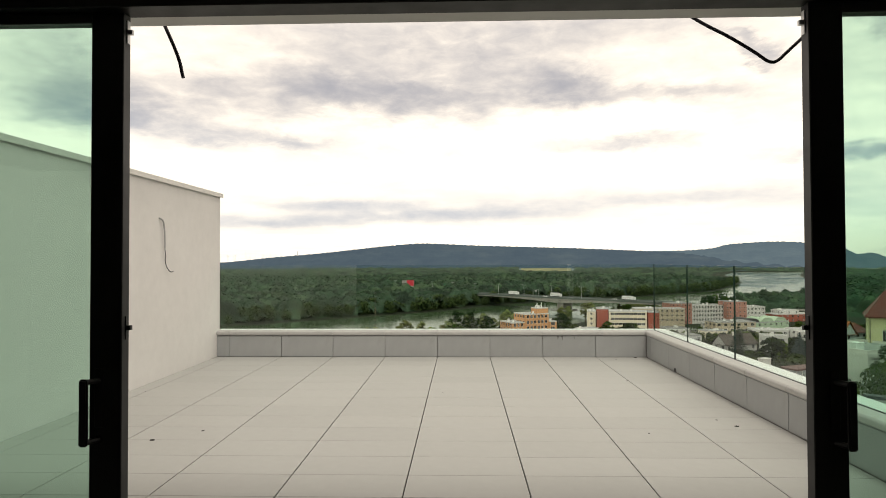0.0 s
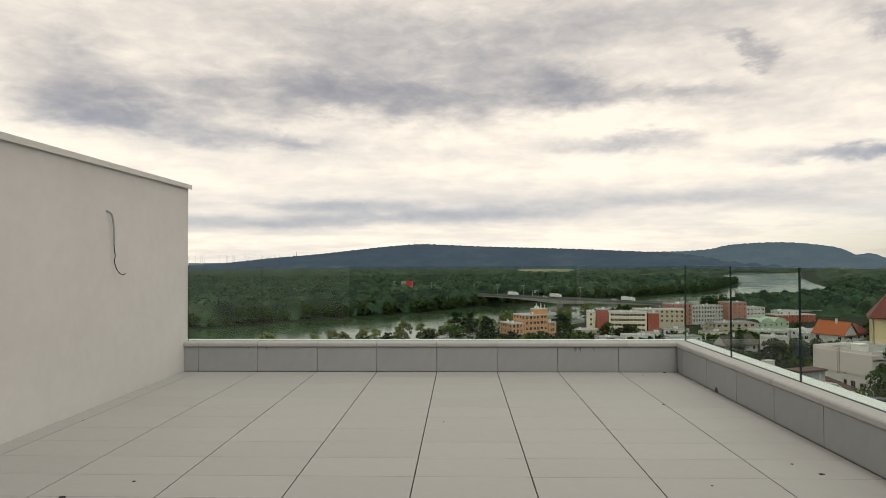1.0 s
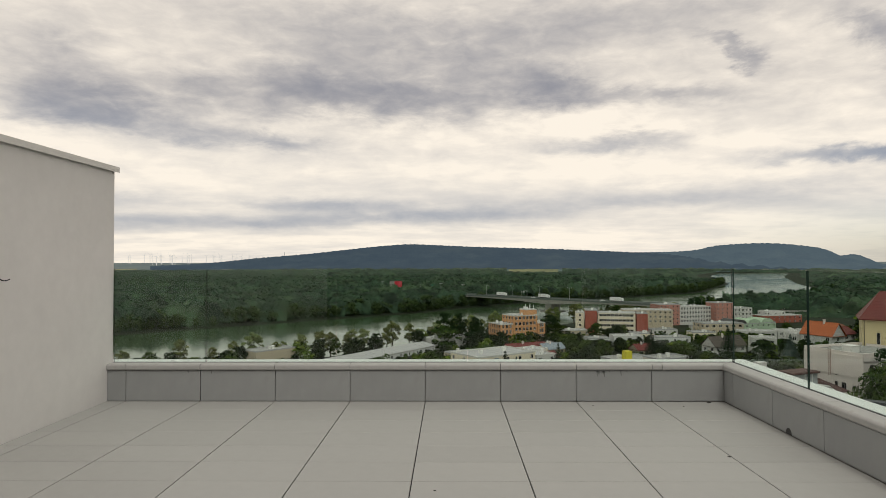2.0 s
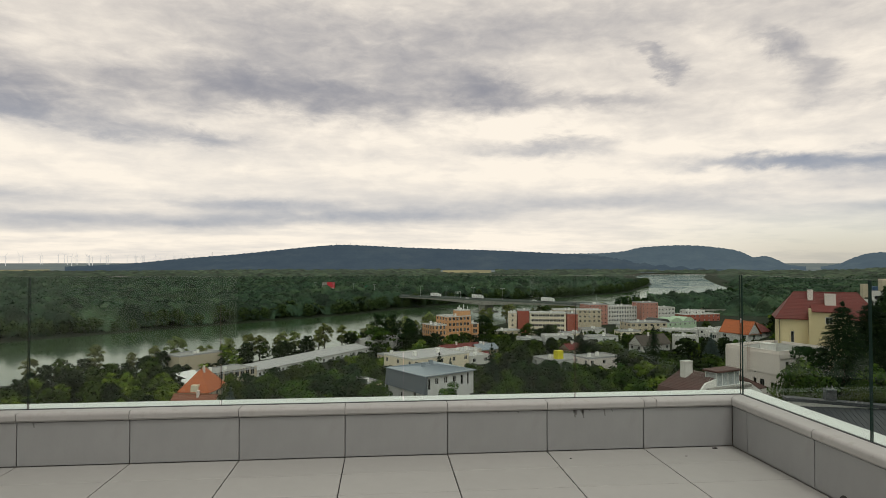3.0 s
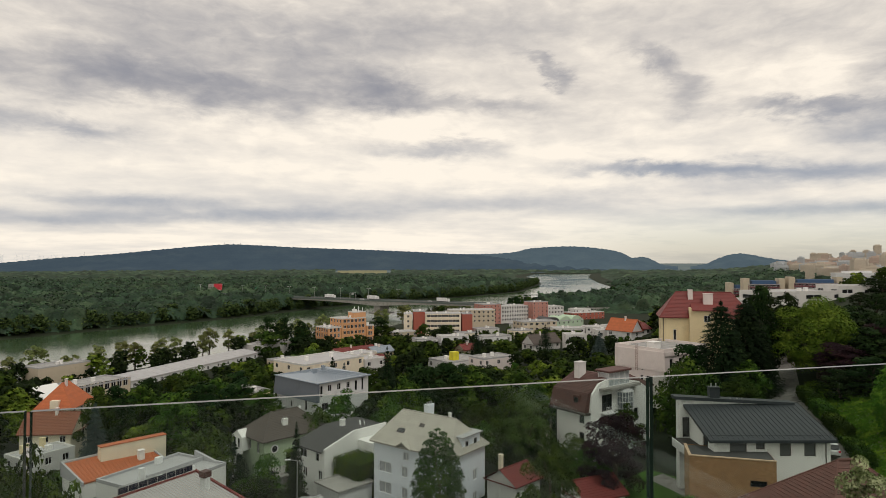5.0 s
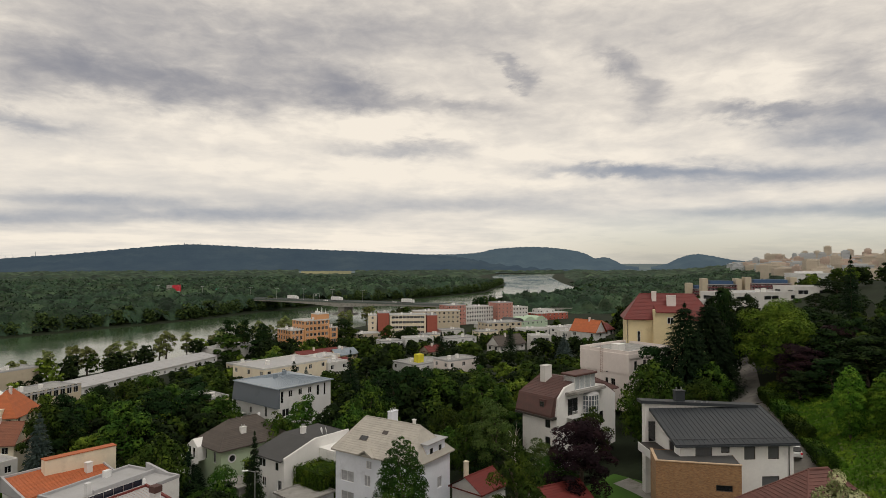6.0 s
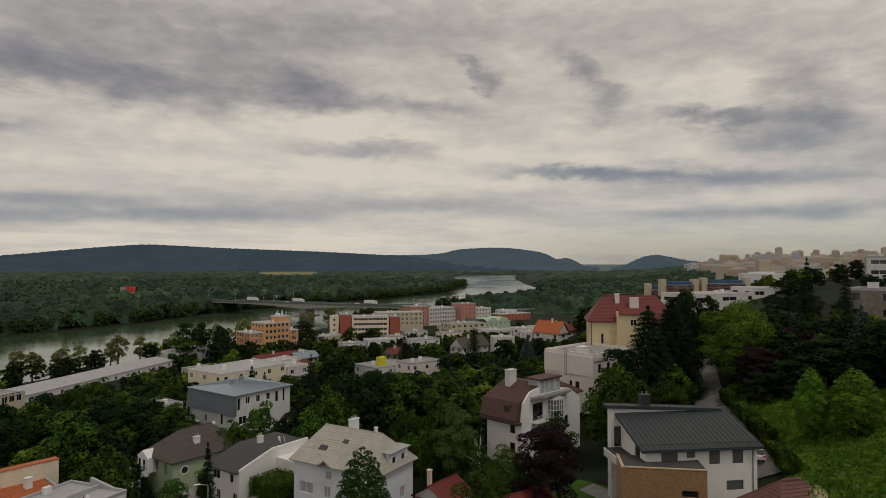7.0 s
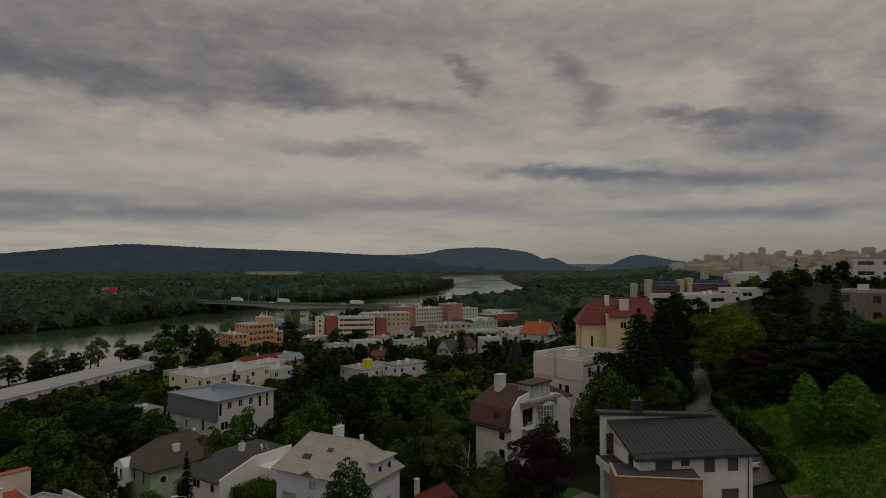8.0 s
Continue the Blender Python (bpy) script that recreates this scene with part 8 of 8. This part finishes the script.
gy_ = 46.0
while gy_ < 345:
    step = 6.0 + gy_ * .007
    gx_ = -60 - gy_ * .25
    while gx_ < 130 + gy_ * .5:
        x, y = gx_ + rng.uniform(-.45, .45) * step, gy_ + rng.uniform(-.45, .45) * step
        gx_ += step
        dist = math.hypot(x, y)
        az_ = math.degrees(math.atan2(x, y))
        if dist < 44 or az_ > 64 or az_ < -34:
            continue
        sd_ = float(river_distance(np.array([x]), np.array([y]))[0])
        if sd_ < 12 or far_side(x, y):
            continue
        zg = land_z(x, y)
        h_ = rng.uniform(5.5, 10.0)
        w_ = h_ * .42
        if not room_for(x, y, w_ * .8):
            continue
        if x > 84 and (y < 120 or x > .95 * y):
            h_ *= .62
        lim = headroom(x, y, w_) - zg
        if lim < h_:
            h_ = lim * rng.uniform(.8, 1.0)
        if dist > 170 and rng.random() < .12:
            continue
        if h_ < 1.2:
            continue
        if h_ < 3.6:
            tree("bush", x, y, h_, max(h_ * .7, 1.6), rng)
        elif dist > 118:
            far_tree(x, y, h_, rng.uniform(.9, 1.15), rng, dist < 190)
        else:
            tree(rng.choice(("dark", "dark", "dark", "spruce") if x > 84 else ("broad", "broad", "broad", "dark", "dark", "round", "spruce" if h_ > 7 else "broad")), x, y, h_, h_ * rng.uniform(.40, .5), rng)
    gy_ += step

for k_, lst in FAR_LEAVES.items():
    word = {"leaf": "green", "leaf_dark": "dark green", "leaf_light": "light green"}[k_]
    tagged(part("valley_trees", leaf_mesh("valley_trees", np.concatenate(lst), M[k_]), None), f"{word} trees and gardens between the valley houses", "trees", kind="stuff")

me = leaf_mesh("forest_leaves", FOREST_SPRAYS, M["leaf_forest"])
me.attributes.new("crown", "FLOAT", "POINT").data.foreach_set("value", spray_shade.astype(np.float32))
tagged(part("forest_leaves", me, None), "leafy tree tops of the floodplain forest", "forest", kind="stuff")

# the trees on the far shore
SHORE = []
for i in range(2, len(FAR_BANK) - 2):
    p, q = Vector(FAR_BANK[i]), Vector(FAR_BANK[i + 1])
    nrm = Vector((-(q.y - p.y), q.x - p.x)).normalized()
    nrm = nrm if far_side(p.x + nrm.x * 8, p.y + nrm.y * 8) else -nrm
    n = int((q - p).length / 4.6)
    for k in range(n):
        c = p.lerp(q, (k + rng.random()) / n) + nrm * rng.uniform(5, 15)
        v_ = rng.choice(FAR_SOURCES)[0][: 3 * 330]
        h_ = rng.uniform(7, 14)
        SHORE.append(moved(v_, rng.uniform(0, 6.28), h_ * 1.15, h_ * 1.05, c.x, c.y, -45.0))
tagged(part("shore_trees", leaf_mesh("shore_trees", np.concatenate(SHORE), M["leaf_shore"]), None), "belt of green trees along the far river shore", "trees", kind="stuff")

# undergrowth and trees on the near bank beyond the bridge
GROWTH = {"leaf_bank": [], "leaf": [], "leaf_dark": []}
EDGE = [(128, 532), (150, 560), (220, 592), (306, 622), (412, 724), (556, 905)]
for i, (p, q) in enumerate(zip(EDGE[:-1], EDGE[1:])):
    p, q = Vector(p), Vector(q)
    inland = Vector((q.y - p.y, -(q.x - p.x))).normalized()
    n = int((q - p).length / 3.2)
    for k in range(n):
        c = p.lerp(q, (k + rng.random()) / n) + inland * rng.uniform(3, 9 if i < 2 else 24)
        h_ = rng.uniform(4, 8) if i < 2 else rng.uniform(7, 13)
        key_ = rng.choice(("leaf_bank", "leaf_bank", "leaf")) if i < 2 else rng.choice(("leaf", "leaf_dark", "leaf_dark"))
        GROWTH[key_].append(moved(rng.choice(FAR_SOURCES)[0][: 3 * 360], rng.uniform(0, 6.28), h_ * 1.2, h_, c.x, c.y, land_z(c.x, c.y)))
for k_, lst in GROWTH.items():
    tagged(part("bank_growth", leaf_mesh("bank_growth", np.concatenate(lst), M[k_]), None), "leafy growth on the river bank beside the bridge", "trees", kind="stuff")

# trees along the river bank
for i in range(3, 8):
    p, q = Vector(NEAR_BANK[i - 1]), Vector(NEAR_BANK[i])
    n = int((q - p).length / 7.5)
    nrm = Vector((q.y - p.y, -(q.x - p.x))).normalized()
    for k in range(n):
        if rng.random() < .12:
            continue
        c = p.lerp(q, (k + rng.random() * .8) / n) + nrm * rng.uniform(6, 13)
        tree("bank", c.x, c.y, rng.uniform(10, 16), None, rng)
# bare dead tree between the gardens
dt_ = tagged(empty("dead_tree", pose(38.6, 79.5, land_z(38.6, 79.5) - .1)), "bleached leafless tree between the gardens", "tree")
part("trunk", trunk_mesh(np.random.default_rng(7), 10.5, .22, 9, 2.6, M["pale_bark"], .45), None, dt_)
# hedge blocks, lawn, lane
def hedge(x, y, yaw_, lx, ly, hz, z=None, mat="leaf", label="clipped green hedge", n=6000, size=.2):
    r_ = np.random.default_rng(int(abs(x * 13 + y)))
    pts = r_.random((n, 3)) * np.array([lx, ly, hz])
    face = r_.integers(0, 5, n)
    pts[face == 0, 0] = 0
    pts[face == 1, 0] = lx
    pts[face == 2, 1] = 0
    pts[face == 3, 1] = ly
    pts[face == 4, 2] = hz
    pts += r_.normal(size=(n, 3)) * .1
    a = r_.normal(size=(n, 3))
    a /= np.linalg.norm(a, axis=1)[:, None]
    b = np.cross(a, r_.normal(size=(n, 3)))
    b /= np.linalg.norm(b, axis=1)[:, None]
    s = size * (.6 + .8 * r_.random(n))[:, None]
    way = np.array(((-1, 0, .2), (1, 0, .2), (0, -1, .2), (0, 1, .2), (0, 0, 1)))[face] + r_.normal(size=(n, 3)) * .3
    v = np.concatenate([np.stack([pts - a * s * .5, pts + b * s * 1.1, pts + a * s * .5], 1).reshape(-1, 3), np.repeat(way, 3, 0)], 1)
    zz = land_z(x, y) if z is None else z
    hd_ = tagged(empty("hedge", pose(x, y, zz, 0, 0, yaw_)), label, "hedge")
    part("crown", leaf_mesh("crown", v, M[mat]), None, hd_)
    part("core", boxes((.25, lx - .25, .25, ly - .25, -.5, hz - .25)), M["leaf_dark"], hd_)


hedge(13.2, 91.6, 33, 9.0, 6.0, 5.6, -34.0, "leaf_ivy", "tall clipped hedge before the white house", 11000, .17)
hedge(3.4, 106.0, 31, 3.5, 1.5, 6.5, -36.5, "leaf_light", "tall light green hedge by the villa", 1200)
for k in range(4):
    hedge(67.0 + k * 4.1, 53.8 + k * 6.3, 57, 7.4, 1.7, 1.7, None, "leaf", "low hedge along the lane", 4200, .17)
for k in range(3):
    hedge(83.4 + k * 1.0, 79.5 - k * 4.4, -77, 4.6, 2.4, 2.0, None, "leaf_ivy", "loose hedge at the top of the slope", 3600, .17)

for k in range(6):
    hedge(73.0 + k * 2.2, 153.0 + k * 3.6, -27, 15 - (k % 3) * 2, 1.5, 1.5 + .2 * (k % 2), None, "leaf" if k % 2 else "leaf_light", "row of clipped hedge in a terraced garden", 1500, .34)

# ---- lane, lawn and slope ----
def draped(name, x0, x1, y0, y1, n, mat, lift, label, cat, rot=0.0, c=(0, 0), knd="structure"):
    xs, ys = np.meshgrid(np.linspace(x0, x1, n), np.linspace(y0, y1, n), indexing="ij")
    cr, sr = math.cos(radians(rot)), math.sin(radians(rot))
    X, Y = c[0] + xs * cr - ys * sr, c[1] + xs * sr + ys * cr
    Z = land(X, Y)[0] + lift
    idx = np.arange(n * n).reshape(n, n)
    q = np.stack([idx[:-1, :-1], idx[1:, :-1], idx[1:, 1:], idx[:-1, 1:]], -1).reshape(-1, 4)
    me_ = bpy.data.meshes.new(name)
    me_.from_pydata(np.stack([X, Y, Z], -1).reshape(-1, 3).tolist(), [], q.tolist())
    tagged(part(name, me_, mat, smooth=True), label, cat, kind=knd)


draped("road", -2, 24, -3.0, 3.0, 14, M["lane"], .25, "narrow worn lane up the hill", "lane", 57, (66, 58))
draped("road", 0, 30, -2.3, 2.3, 14, M["lane"], .22, "narrow worn lane between trees", "lane", 48, (79, 79))
draped("lawn", -5.5, 5.5, -5.0, 5.0, 10, M["lawn"], .12, "bright mown garden lawn", "lawn", 10, (46.5, 68.5))
draped("meadow", -22, 22, -13, 5.5, 26, M["grass"], .14, "steep rough grass slope beside the lane", "meadow", 57, (77, 62))
draped("path", -1.2, 1.2, -6, 6, 8, M["concrete"], .14, "pale paved garden path", "path", 0, (50.2, 65.5))
r_ = np.random.default_rng(9)
n_ = 16000
gx, gy2 = r_.uniform(-22, 22, n_), r_.uniform(-13, 4.5, n_)
cr, sr = math.cos(radians(57)), math.sin(radians(57))
X, Y = 77 + gx * cr - gy2 * sr, 62 + gx * sr + gy2 * cr
Z = land(X, Y)[0] + .1
ang = r_.uniform(0, 6.28, n_)
hh = r_.uniform(.12, .36, n_)
dx, dy = np.cos(ang) * .22, np.sin(ang) * .22
v = np.stack([np.stack([X - dx, Y - dy, Z], -1), np.stack([X + dx, Y + dy, Z], -1), np.stack([X + dx * .7 + .1, Y + dy * .7, Z + hh], -1), np.stack([X - dx * .5, Y - dy * .5 + .1, Z + hh], -1)], 1).reshape(-1, 3)
tagged(part("tall_grass", leaf_mesh("tall_grass", v, M["leaf_ivy"], 4), None), "tufts of rough grass on the slope", "grass", kind="stuff")
car((66.8, 60.0), land_z(66.8, 60.0) + .3, 57, M["white_plain"], "white hatchback parked on the lane")

# street lamp between the houses
lz_ = land_z(4.1, 87.5)
sl = tagged(empty("street_lamp", pose(4.1, 87.5, lz_)), "grey street lamp between the houses", "street lamp")
part("post", cylinder(bmesh.new(), (0, 0, -.2), (0, 0, 9.2), .10, .06, sides=10), M["tank"], sl)
part("arm", cylinder(bmesh.new(), (0, 0, 9.2), (-1.0, -.3, 9.5), .05, .04, sides=8), M["tank"], sl)
part("lamp_head", boxes((-1.7, -.9, -.45, -.15, 9.45, 9.6), bevel=.04), M["white_plain"], sl)

# ---- terrace tiles ----
for ya, yb in zip(row_edges[:-1], row_edges[1:]):
    for xa, xb in zip(col_edges[:-1], col_edges[1:]):
        ob = part("tile", tile_mesh(xb - xa - GAP_X, ya - yb - GAP_Y), None, slab)
        ob.matrix_basis = pose(xa + GAP_X / 2, yb + GAP_Y / 2, 0.0)
